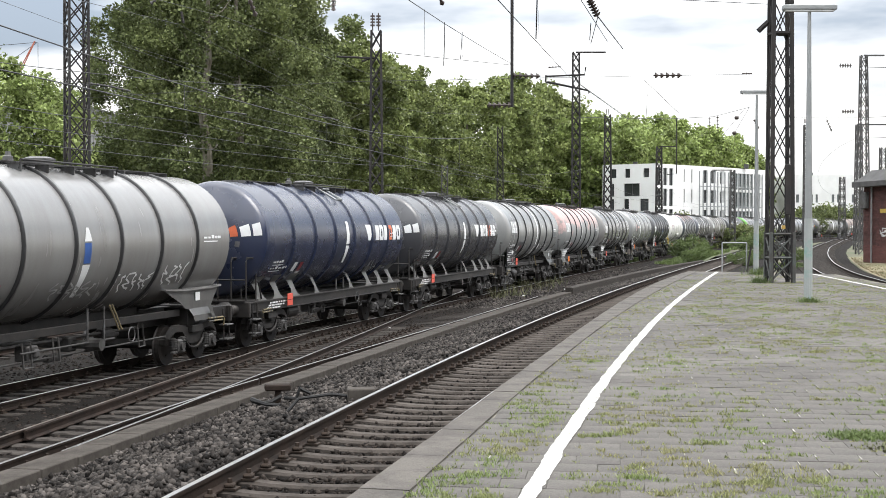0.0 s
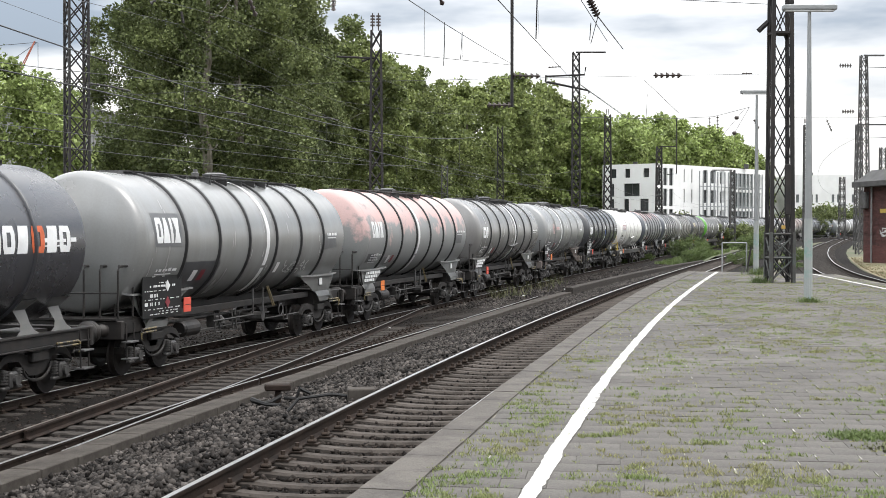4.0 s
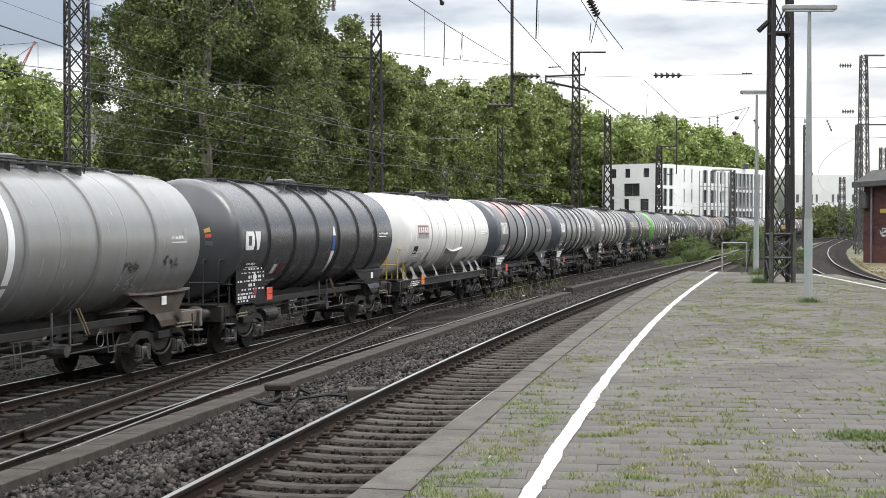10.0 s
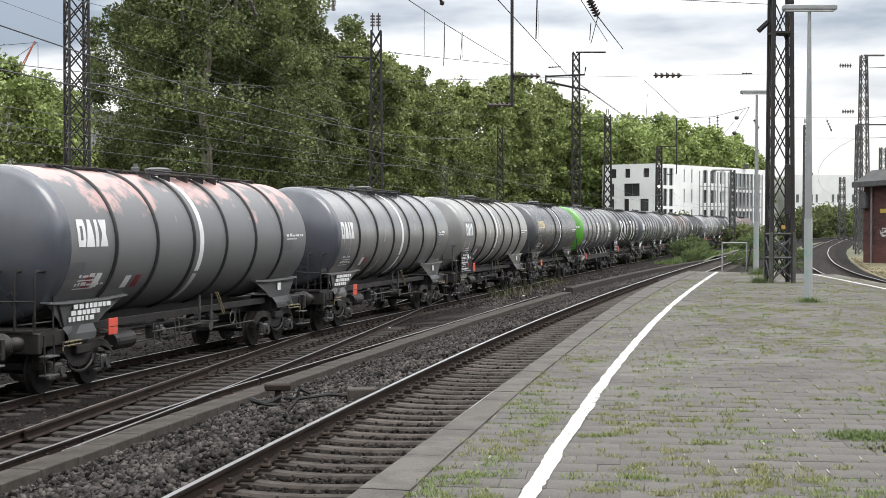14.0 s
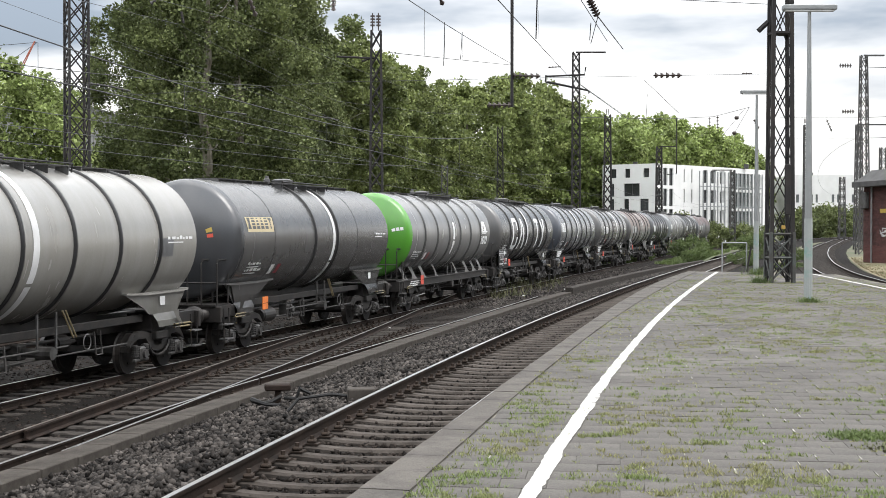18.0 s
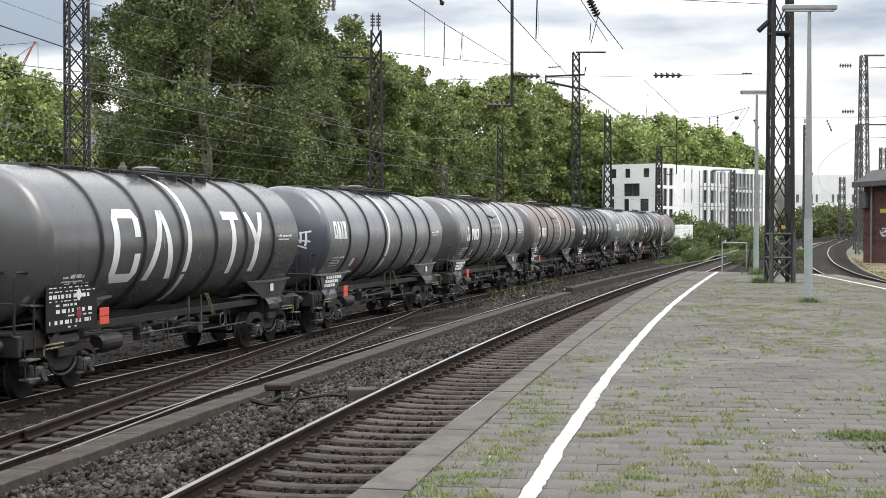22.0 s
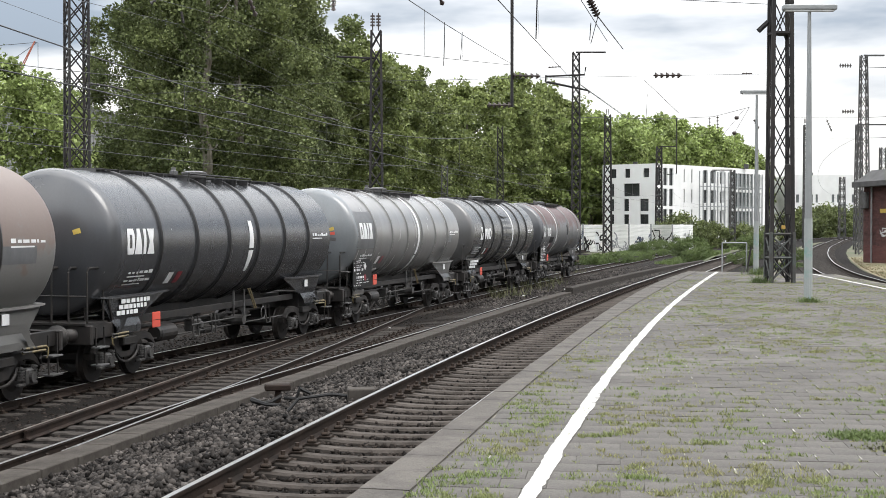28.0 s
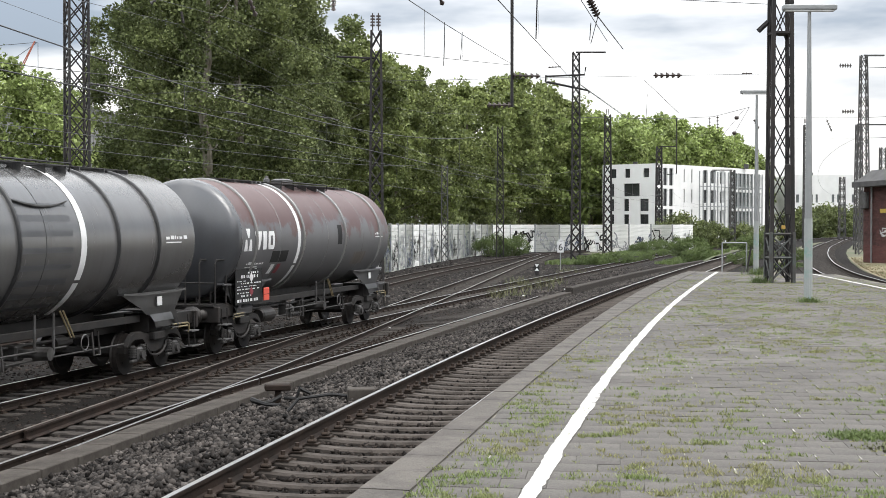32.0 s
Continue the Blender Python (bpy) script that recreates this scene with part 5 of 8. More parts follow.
def bogie(wagon, x):
    b = new("bogie", frame_mesh())
    b.parent = wagon
    b.matrix_basis = pose(x, 0, 0)
    for dx in (-0.9, 0.9):
        w = part("wheelset", wheelset_mesh(), None, b, m=pose(dx, 0, 0.46))
        WHEELS.append((w, wagon, dx))
        for side in (-1, 1):
            part("axlebox", axlebox_mesh(), None, b, m=pose(dx, side * 1.1, 0.46, 0, 0, 0 if side < 0 else 180))
            for sx in (-0.24, 0.24):
                part("coil_spring", spring_mesh(), None, b, m=pose(dx + sx, side * 1.1, 0.42))
    part("brake_rigging", brake_mesh(), None, b)


@lru_cache(maxsize=None)
def buffer_mesh():
    bm = lathe([(-0.02, 0.0), (-0.02, 0.12), (0.02, 0.24), (0.04, 0.24), (0.06, 0.1), (0.3, 0.09), (0.3, 0.13), (0.55, 0.13), (0.58, 0.2), (0.62, 0.2), (0.62, 0)], 16, "x")
    return mesh_of("buffer", bm, M_BLACKSTEEL, True)


@lru_cache(maxsize=None)
def coupling_meshes():
    hook = boxes((0.0, 0.4, -0.05, 0.05, 1.0, 1.1), bevel=0.015)
    link = rods([(0.02, -0.07, 1.02), (-0.02, -0.07, 0.75), (-0.04, -0.05, 0.55), (-0.04, 0.05, 0.55), (-0.02, 0.07, 0.75), (0.02, 0.07, 1.02)], r=0.025, n=6)
    hose = rods([(0.25, 0, 1.0), (0.05, 0, 0.8), (-0.05, 0, 0.6), (0.0, 0, 0.5)], r=0.025, n=6)
    return [mesh_of(k, q, M_BLACKSTEEL) for k, q in (("coupling_hook", hook), ("screw_link", link), ("air_hose", hose))]


@lru_cache(maxsize=None)
def beam_mesh(material):
    bm = bmesh.new()
    box(bm, -0.06, 0.06, -1.32, 1.32, 0.86, 1.26, 0.02)
    return mesh_of("headstock", bm, material)


def patch(bm, x0, x1, a0, a1, r, n=8, low=1.0, high=1.0):
    """A thin plate that lies on the tank; angles in degrees from the axis, 0 towards the platform, up positive; low and high narrow its ends."""
    k = max(1, int((x1 - x0) / 0.4))
    grid, mid_ = [], (x0 + x1) / 2
    for i in range(n + 1):
        a = radians(a0 + (a1 - a0) * i / n)
        f = low + (high - low) * i / n
        grid.append([bm.verts.new((mid_ + (x0 + (x1 - x0) * j / k - mid_) * f, -math.cos(a) * r, AX + math.sin(a) * r)) for j in range(k + 1)])
    for i in range(n):
        for j in range(k):
            bm.faces.new((grid[i][j], grid[i][j + 1], grid[i + 1][j + 1], grid[i + 1][j]))


def decal(wagon, name, rows, material, r, label=""):
    bm = bmesh.new()
    for row in rows:
        patch(bm, *row, r + 0.006)
    ob = part(name, bm, material, wagon, label, smooth=True)
    return ob


def dish_profile(r, knuckle=0.29, crown=3.3):
    """A dished end with a tight knuckle: (how far out, how far from the axis), from the apex to the shell."""
    c = math.sqrt((crown - knuckle) ** 2 - (r - knuckle) ** 2)
    turn = math.asin((r - knuckle) / (crown - knuckle))
    out = [(crown * math.cos(turn * i / 9) - c, crown * math.sin(turn * i / 9)) for i in range(10)]
    for i in range(1, 9):
        a = turn + (math.pi / 2 - turn) * i / 8
        out.append((knuckle * math.cos(a), r - knuckle + knuckle * math.sin(a)))
    return out


DISH = dish_profile(RT)


def end_patch(bm, front, r, rows):
    """Plates on the dished front end: rows of radius from, to and angles in degrees."""
    gs = [g_ / RT for f_, g_ in DISH]
    fs = [f_ for f_, g_ in DISH]
    for g0, g1, a0, a1 in rows:
        grid = []
        for i in range(5):
            gg = g0 + (g1 - g0) * i / 4
            x = front - float(np.interp(gg, gs, fs)) - 0.008
            grid.append([bm.verts.new((x, -math.cos(radians(a)) * gg * r, AX + math.sin(radians(a)) * gg * r)) for a in np.linspace(a0, a1, 4)])
        for p, q in zip(grid, grid[1:]):
            for j in range(3):
                bm.faces.new((p[j], p[j + 1], q[j + 1], q[j]))


# plain shapes: strips from, to, and their lower and upper sides, all in parts of the shape's size
SHAPES = {"block": [(0, 1, 0.02, 0.98, 0, 1)],
          "ring": [(0, 0.24, 0.1, 0.9, 0, 1), (0.24, 0.76, 0, 0.34, 0, 0.34), (0.24, 0.76, 0.66, 1, 0.66, 1), (0.76, 1, 0, 1, 0.1, 0.9)],
          "wedge": [(0, 1, 0, 1, 0.3, 0.7)],
          "drop": [(0, 1, 0.34, 0.66, 0, 1)],
          "pin": [(0, 0.76, 0.3, 0.7, 0.3, 0.7), (0.76, 1, 0, 1, 0, 1)],
          "slant": [(0, 1, 0, 0.86, 0.14, 1)],
          "diamond": [(0, 0.5, 0.5, 0.5, 0, 1), (0.5, 1, 0, 1, 0.5, 0.5)],
          "hoop": [(0, 0.13, 0.16, 0.84, 0, 1), (0.13, 0.87, 0, 0.22, 0, 0.22), (0.13, 0.4, 0.78, 1, 0.78, 1), (0.62, 0.87, 0.78, 1, 0.78, 1), (0.87, 1, 0, 1, 0.16, 0.84)],
          "gable": [(0, 1, 0, 0.2, 0.4, 0.56), (0, 1, 0.8, 1, 0.46, 0.6)],
          "stem": [(0, 0.86, 0.38, 0.62, 0.38, 0.62), (0.86, 1, 0, 0.9, 0, 0.9)],
          "fork": [(0, 0.5, 0.38, 0.62, 0.38, 0.62), (0.5, 1, 0.38, 0.6, 0, 0.22), (0.5, 1, 0.42, 0.62, 0.78, 1)],
          "glass": [(0, 0.5, 0, 1, 0.25, 0.75), (0.5, 1, 0.25, 0.75, 0, 1)]}


def shape_on(bm, shape, x0, w, a0, h, r):
    """One plain shape painted on the shell."""
    for y0_, y1_, xl0, xr0, xl1, xr1 in SHAPES[shape]:
        rows = []
        n_ = max(4, int(h * (y1_ - y0_) / 0.07))
        for i in range(n_ + 1):
            f = i / n_
            a = radians(a0) + (y0_ + (y1_ - y0_) * f) * h / RT
            rows.append([bm.verts.new((x0 + w * (p + (q - p) * f), -math.cos(a) * r, AX + math.sin(a) * r)) for p, q in ((xl0, xl1), (xr0, xr1))])
        for p, q in zip(rows, rows[1:]):
            bm.faces.new((p[0], p[1], q[1], q[0]))


def mark_four(x, a0, a1, m=None, w=1.2):
    """Four plain shapes in a row, each: shape, start, width, lower angle, height, paint."""
    h, u = radians(a1 - a0) * RT, w / 4.0
    return [("ring", x, u * 1.05, a0, h, m), ("wedge", x + u * 1.1, u * 1.1, a0, h, m), ("block", x + u * 2.35, u * .42, a0, h, m), ("glass", x + u * 2.95, u * 1.05, a0, h, m)]


def mark_three(x):
    return [("wedge", x, .25, -11, .3, None), ("wedge", x + .3, .24, -11, .3, None), ("drop", x + .13, .28, 1.5, .24, None),
            ("drop", x + .7, .5, -10, .48, None), ("block", x + 1.26, .26, -10, .48, None), ("ring", x + 1.62, .46, -10, .48, None)]


def mark_seven(x):
    rows = (("drop", 0, .78), ("block", 1.05, .42), ("ring", 1.53, .4), ("slant", 2.0, .4), ("ring", 2.5, .46), ("slant", 3.02, .42), ("ring", 3.5, .42))
    return [(k, x + dx, w, -5, .5 if k != "drop" else .52, M_REDORANGE if dx == 2.5 else None) for k, dx, w in rows]


def lip(wagon, x0, x1, a, r, out=0.07, material=None):
    """A curved drip plate standing off the shell."""
    bm = bmesh.new()
    rows = []
    for i in range(9):
        f = i / 8
        b = radians(a - 4.5 * math.sin(math.pi * f))
        rows.append([bm.verts.new((x0 + (x1 - x0) * f, -math.cos(b) * q, AX + math.sin(b) * q - d)) for q, d in ((r, 0), (r + out, 0.015), (r + out, 0.04), (r, 0.03))])
    for p, q in zip(rows, rows[1:]):
        for i in range(4):
            bm.faces.new((p[i], q[i], q[(i + 1) % 4], p[(i + 1) % 4]))
    bm.faces.new(rows[0])
    bm.faces.new(rows[-1][::-1])
    bmesh.ops.recalc_face_normals(bm, faces=bm.faces)
    part("drip_plate", bm, material or M_LIGHTGREY, wagon, "curved drip plate on the shell")


def tank_wagon(half, hx, body, dome, rings=None, step=1.89, band=None, style="saddle", marks=(), r=RT, label="", sill=None, plate=None, board=False,
               ringmat=None, dash=None, end_mark=None, end_color=None, rail_mat=None, panels=(), sticker=0, tags=(), foot=None, ring_h=0.055, lips=(), seams=(), seed=0, tall=False, written=True, diamonds=True):
    wagon = thing("tank_wagon", None, label, "tank wagon", "tank wagons of the moving train")
    front, rear = -half, half          # ends of the straight shell
    sillmat = sill or M_BLACKSTEEL
    # shell with dished ends
    body_prof = [(front + (rear - front) * i / 8, r) for i in range(9)] + [(rear + f, g) for f, g in reversed(DISH)]
    bm = lathe(body_prof, 56, "x")
    bmesh.ops.translate(bm, vec=(0, 0, AX), verts=bm.verts)
    part("tank_shell", bm, body, wagon, smooth=True)
    bm = lathe([(front - f, g) for f, g in DISH] + [(front + 0.004, r + 0.002), (front + 0.09, r + 0.002)], 56, "x")
    bmesh.ops.translate(bm, vec=(0, 0, AX), verts=bm.verts)
    part("tank_end", bm, dome, wagon, smooth=True)
    rm = ringmat or M_RIB
    for x in rings if rings is not None else [(i - 2.5) * step for i in range(6)]:
        bm = lathe([(x - 0.045, r - 0.01), (x - 0.04, r + ring_h * .7), (x - 0.026, r + ring_h), (x + 0.026, r + ring_h), (x + 0.04, r + ring_h * .7), (x + 0.045, r - 0.01)], 48, "x")
        bmesh.ops.translate(bm, vec=(0, 0, AX), verts=bm.verts)
        part("stiffening_ring", bm, rm, wagon, smooth=True)
    for x in seams:
        bm = lathe([(x - 0.014, r - 0.004), (x - 0.008, r + 0.007), (x + 0.008, r + 0.007), (x + 0.014, r - 0.004)], 48, "x")
        bmesh.ops.translate(bm, vec=(0, 0, AX), verts=bm.verts)
        part("weld_seam", bm, rm, wagon)
    if band is not None:
        # the band stops short of the belly, with a break low down
        for lo, hi in ((-62, -29), (-26.5, 242)):
            bm = bmesh.new()
            patch(bm, band - 0.11, band + 0.11, lo, hi, r + 0.007, n=max(6, int((hi - lo) / 6)))
            part("white_band", bm, M_DECAL_W, wagon, "white painted band", smooth=True)
    if dash is not None:
        xd, blue = dash
        for lo, hi, lw, hw, mm in (((2, 12, 1.0, 0.35, M_DECAL_W), (-14, 1, .9, .9, M_BLUE), (-42, -15, .45, 1.0, M_DECAL_W)) if blue else ((-8, 18, 1.0, .75, M_DECAL_W), (-31, -10, .55, 1.0, M_DECAL_W))):
            bm = bmesh.new()
            patch(bm, xd, xd + 0.3, lo, hi, r + 0.007, low=lw, high=hw)
            part("dash_mark", bm, mm, wagon, smooth=True)
    if end_mark:
        bm = bmesh.new()
        end_patch(bm, front, r, end_mark)
        part("end_mark", bm, end_color or M_DECAL_W, wagon, "white shapes painted on the tank end")
        if body in (NAVY, STEELBLUE):
            bm = bmesh.new()
            end_patch(bm, front, r, ((0.42, 0.55, 5, 26),))
            part("end_dot", bm, M_REDORANGE, wagon)
            bm = bmesh.new()
            end_patch(bm, front, r, ((0.5, 0.58, -14, -4),))
            part("end_plate", bm, M_LIGHTGREY, wagon, "small grey plate")
    gt = random.Random(seed * 7 + 1)
    for x0, x1, a0, a1, mm in tags:
        bm = bmesh.new()
        n_ = max(3, int((x1 - x0) / 0.28))
        for k in range(n_):
            cx = x0 + (x1 - x0) * (k + 0.5) / n_
            w_, lean = (x1 - x0) / n_ * gt.uniform(.6, 1.2), gt.uniform(-.1, .16)
            pts_ = [(cx + lean * (f - .5) + w_ * .5 * math.sin(f * gt.choice((2.5, 4.0, 6.0)) + gt.uniform(0, 3)), a0 + (a1 - a0) * (0.12 + .76 * f) + gt.uniform(-2, 2)) for f in np.linspace(0, 1, 9)]
            for (xa, aa), (xb, ab) in zip(pts_, pts_[1:]):
                c0, c1 = (Vector((x_, -math.cos(radians(a_)) * (r + .009), AX + math.sin(radians(a_)) * (r + .009))) for x_, a_ in ((xa, aa), (xb, ab)))
                s2 = (c1 - c0).cross(Vector((0, -math.cos(radians(aa)), math.sin(radians(aa)))))
                if s2.length > 1e-4:
                    s2 = s2.normalized() * 0.021
                    bm.faces.new([bm.verts.new(q) for q in (c0 + s2, c1 + s2, c1 - s2, c0 - s2)])
        tagged(part("graffiti", bm, mm, wagon), "sprayed graffiti tag", kind="stuff")
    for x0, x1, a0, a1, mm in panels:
        decal(wagon, "mark_panel", [(x0, x1, a0, a1)], mm, r - 0.003, "panel in a different tone")
    for k_, x0, w_, a_, h_, mm in marks:
        bm = bmesh.new()
        shape_on(bm, k_, x0, w_, a_, h_, r + 0.006)
        part("mark_shape", bm, mm or M_DECAL_W, wagon, smooth=True)
    for x0, x1, a_, mm in lips:
        lip(wagon, x0, x1, a_, r, material=mm)
    if sticker:
        rows = (("warning_sticker", 0.5, 0.6, 13, 20, M_YELLOW), ("warning_sticker", 0.5, 0.6, 4, 10, M_RED), ("end_box", 0.5, 0.62, -9, -2, M_LIGHTGREY))
        for nm, g0, g1, a0, a1, mm in rows[:sticker]:
            bm = bmesh.new()
            end_patch(bm, front, r, ((g0, g1, a0, a1),))
            part(nm, bm, mm, wagon, "small warning sticker on the tank end" if nm != "end_box" else "small grey box on the tank end")
    # running gear
    pivot = hx - 2.45
    for x in (-pivot, pivot):
        bogie(wagon, x)
    for sx in (-1, 1):
        part("headstock", beam_mesh(sillmat), None, wagon, m=pose(sx * (hx - 0.62), 0, 0))
        for y in (-0.875, 0.875):
            part("buffer", buffer_mesh(), None, wagon, m=pose(sx * hx, y, 1.06, 0, 0, 0 if sx < 0 else 180))
        cm = pose(sx * (hx - 0.35), 0, 0, 0, 0, 0 if sx < 0 else 180)
        for me_, y in zip(coupling_meshes() + coupling_meshes()[2:], (0, 0, -0.33, 0.33)):
            part(me_.name, me_, None, wagon, m=cm @ pose(0, y, 0))
    # sills and saddles
    if style == "frame":
        for y in (-1.2, 1.2):
            bm = boxes((-hx + .6, hx - .6, y - 0.05, y + 0.05, 1.0, 1.22), (-hx + .6, hx - .6, y - 0.1, y + 0.1, 1.21, 1.25), (-hx + .6, hx - .6, y - 0.1, y + 0.1, 0.97, 1.0), bevel=0.006)
            part("side_sill", bm, sillmat, wagon)
        bm = boxes((-hx + .6, hx - .6, -0.35, 0.35, 0.9, 1.2))
        part("centre_sill", bm, sillmat, wagon)
    else:
        for sx in (-1, 1):
            for y in (-0.45, 0.45):
                a, b = sorted((sx * (hx - 0.65), sx * (hx - 4.3)))
                part("stub_sill", boxes((a, b, y - 0.12, y + 0.12, 0.92, 1.22), bevel=0.01), sillmat, wagon)
            a, b = sorted((sx * (hx - 0.66), sx * (hx - 1.75)))
            part("end_sill", boxes((a, b, -1.2, -1.08, 0.96, 1.26), bevel=0.012), sillmat, wagon)
        part("brake_pipe", rods([(-hx + .7, -0.5, 0.95), (hx - .7, -0.5, 0.95)], r=0.04), M_BLACKSTEEL, wagon)
        part("tank_belly_beam", boxes((-hx + 4.0, hx - 4.0, -0.4, 0.4, 1.12, 1.4)), M_BLACKSTEEL, wagon)
        for y in (-0.98, 0.98):
            part("side_rail", boxes((-pivot + .6, pivot - .6, y - 0.04, y + 0.04, 1.14, 1.3), bevel=0.01), M_BLACKSTEEL, wagon)
    for sx in (-1, 1):
        xs = sx * pivot
        for side in (-1, 1):
            if style == "frame":
                for fx in (-3.6, -1.75, -0.45, 0.8):
                    bm = bmesh.new()
                    x0, k_ = xs + sx * fx, 0.55 if fx < -3 else 1.0
                    rows = []
                    for z_, w_, ang in ((1.25, 0.42, None), (1.33, 0.25, None), (1.45, 0.17, None), (None, 0.22, -50), (None, 0.36, -40 if k_ == 1 else -52)):
                        if ang is None:
                            y_ = -1.2 + (z_ - 1.26) * 0.3
                        else:
                            y_, z_ = -math.cos(radians(ang)) * (r + 0.012), AX + math.sin(radians(ang)) * (r + 0.012)
                        rows.append([bm.verts.new((x0 + q * w_ * k_, side * -y_, z_)) for q in (-1, 0, 1)])
                    for p, q in zip(rows, rows[1:]):
                        for i in range(2):
                            bm.faces.new((p[i], p[i + 1], q[i + 1], q[i]))
                    bmesh.ops.solidify(bm, geom=list(bm.faces), thickness=0.025)
                    bmesh.ops.recalc_face_normals(bm, faces=bm.faces)
                    part("tank_foot", bm, foot or M_FOOT, wagon)
                continue
            # a flared saddle plate below a flange that hugs the tank, on a short foot
            inn, out, yy = 1.8, 1.35, side * 1.16
            bm = bmesh.new()
            rows = []
            for z_, q0, q1, dy in ((1.8, inn, out, 0.0), (1.66, inn * 0.8, out * 0.9, 0.01), (1.46, inn * 0.5, out * 0.72, 0.02), (1.3, inn * 0.34, out * 0.62, 0.02)):
                rows.append([bm.verts.new((xs - sx * q0 * (1 - f_) + sx * q1 * f_, yy + side * dy, z_)) for f_ in (0, 0.33, 0.66, 1)])
            for p_, q_ in zip(rows, rows[1:]):
                for i in range(3):
                    bm.faces.new((p_[i], p_[i + 1], q_[i + 1], q_[i]))
            bmesh.ops.solidify(bm, geom=list(bm.faces), thickness=0.03)
            bmesh.ops.recalc_face_normals(bm, faces=bm.faces)
            part("saddle", bm, foot or body, wagon)
            bm = bmesh.new()
            rows = []
            for f_, z_ in ((-inn, 1.83), (-inn * .5, 1.79), (out * .6, 1.79), (out, 1.82)):
                w_ = math.sqrt(max(0.01, r * r - (AX - z_) ** 2)) - 0.05
                rows.append([bm.verts.new((xs + sx * f_, side * y_, z_ + dz_)) for y_, dz_ in ((w_ - 0.03, 0), (1.24, -0.01), (1.24, -0.05), (w_ - 0.03, -0.04))])
            for p_, q_ in zip(rows, rows[1:]):
                for i in range(4):
                    bm.faces.new((p_[i], q_[i], q_[(i + 1) % 4], p_[(i + 1) % 4]))
            bm.faces.new(rows[0])
            bm.faces.new(rows[-1][::-1])
            bmesh.ops.recalc_face_normals(bm, faces=bm.faces)
            part("saddle_flange", bm, foot or body, wagon)
            bm = bmesh.new()
            rows = [[bm.verts.new((xs + sx * (.18 + f_ * w_), side * y_, z_)) for f_ in (-1, 1)] for z_, w_, y_ in ((1.32, 0.62, 1.16), (1.14, 0.58, 1.27), (1.0, 0.5, 1.28))]
            for p_, q_ in zip(rows, rows[1:]):
                bm.faces.new((p_[0], p_[1], q_[1], q_[0]))
            bmesh.ops.solidify(bm, geom=list(bm.faces), thickness=0.06)
            bmesh.ops.recalc_face_normals(bm, faces=bm.faces)
            part("saddle_foot", bm, foot or body, wagon)
            bm = bmesh.new()
            rows = [[bm.verts.new((xs + sx * (c_ + f_ * w_), side * 1.32, z_)) for f_ in (-1, 1)] for z_, c_, w_ in ((1.34, 0.5, 0.16), (1.2, .56, 0.1), (1.02, 0.74, 0.11))]
            for p_, q_ in zip(rows, rows[1:]):
                bm.faces.new((p_[0], p_[1], q_[1], q_[0]))
            bmesh.ops.solidify(bm, geom=list(bm.faces), thickness=0.04)
            bmesh.ops.recalc_face_normals(bm, faces=bm.faces)
            part("saddle_bracket", bm, foot or body, wagon)
            bm = boxes((xs - 0.35, xs + 0.35, side * 0.8 - 0.3, side * 0.8 + 0.3, 0.9, 1.3), bevel=0.01)
            part("bolster_end", bm, M_BLACKSTEEL, wagon)
    part("brake_mark", boxes((pivot - .12, pivot + .12, -1.246 if style == "frame" else -1.215, -1.24 if style == "frame" else -1.2, 1.08 if style == "frame" else 1.48, 1.2 if style == "frame" else 1.68)), M_DECAL_W, wagon, "small white hatched plate")
    # roof walkway, hatch and rails
    zt = AX + r
    wx0, wx1 = -half + 1.2, half - 0.9
    bm = bmesh.new()
    for y in (-0.3, -0.18, -0.06, 0.06, 0.18, 0.3):
        box(bm, wx0, wx1, y - 0.045, y + 0.045, zt + 0.045, zt + 0.056)
    k = int((wx1 - wx0) / 1.1)
    for i in range(k + 1):
        x = wx0 + (wx1 - wx0) * i / k
        box(bm, x - 0.01, x + 0.01, -0.34, 0.34, zt - 0.05, zt + 0.045)
    part("walkway", bm, M_LIGHTGREY, wagon, "grey roof walkway")
    bm = bmesh.new()
    for y in (-0.72, -0.6, -0.48):
        box(bm, -1.6, 2.3, y - 0.045, y + 0.045, zt + 0.0, zt + 0.01)
    for x in (-1.5, -.5, .5, 1.4, 2.2):
        box(bm, x - 0.009, x + 0.009, -0.74, -0.44, zt - 0.17, zt)
    part("side_walkway", bm, M_LIGHTGREY, wagon)
    bm = lathe([(0, 0.0), (0, 0.3), (0.16, 0.3), (0.2, 0.33), (0.23, 0.33), (0.27, 0.2), (0.28, 0)], 20, "z")
    part("manhole_cover", bm, M_LIGHTGREY, wagon, m=pose(0.4, 0, zt - 0.06))
    part("roof_valve", lathe([(0, 0.0), (0, 0.1), (0.2, 0.1), (0.22, 0.06), (0.3, 0.05), (0.3, 0)], 12, "z"), M_LIGHTGREY, wagon, m=pose(-.6, 0.1, zt - 0.03))
    part("roof_handrail", rods([(-1.6, -0.74, zt - 0.12), (-1.6, -0.78, zt + 0.06), (2.3, -0.78, zt + 0.06), (2.3, -0.74, zt - 0.12)], r=0.018), M_BLACKSTEEL, wagon)
    if tall:
        bm = boxes((-2.9, -1.1, -0.5, 0.5, zt - 0.1, zt + 0.13), bevel=0.03)
        part("roof_housing", bm, M_LIGHTGREY, wagon, "raised grey fittings housing on the roof")
        part("housing_flap", boxes((-1.1, -0.35, -0.62, -0.58, zt - .32, zt + .1), (.5, 1.0, -0.62, -0.58, zt - .3, zt + .05)), M_LIGHTGREY, wagon)
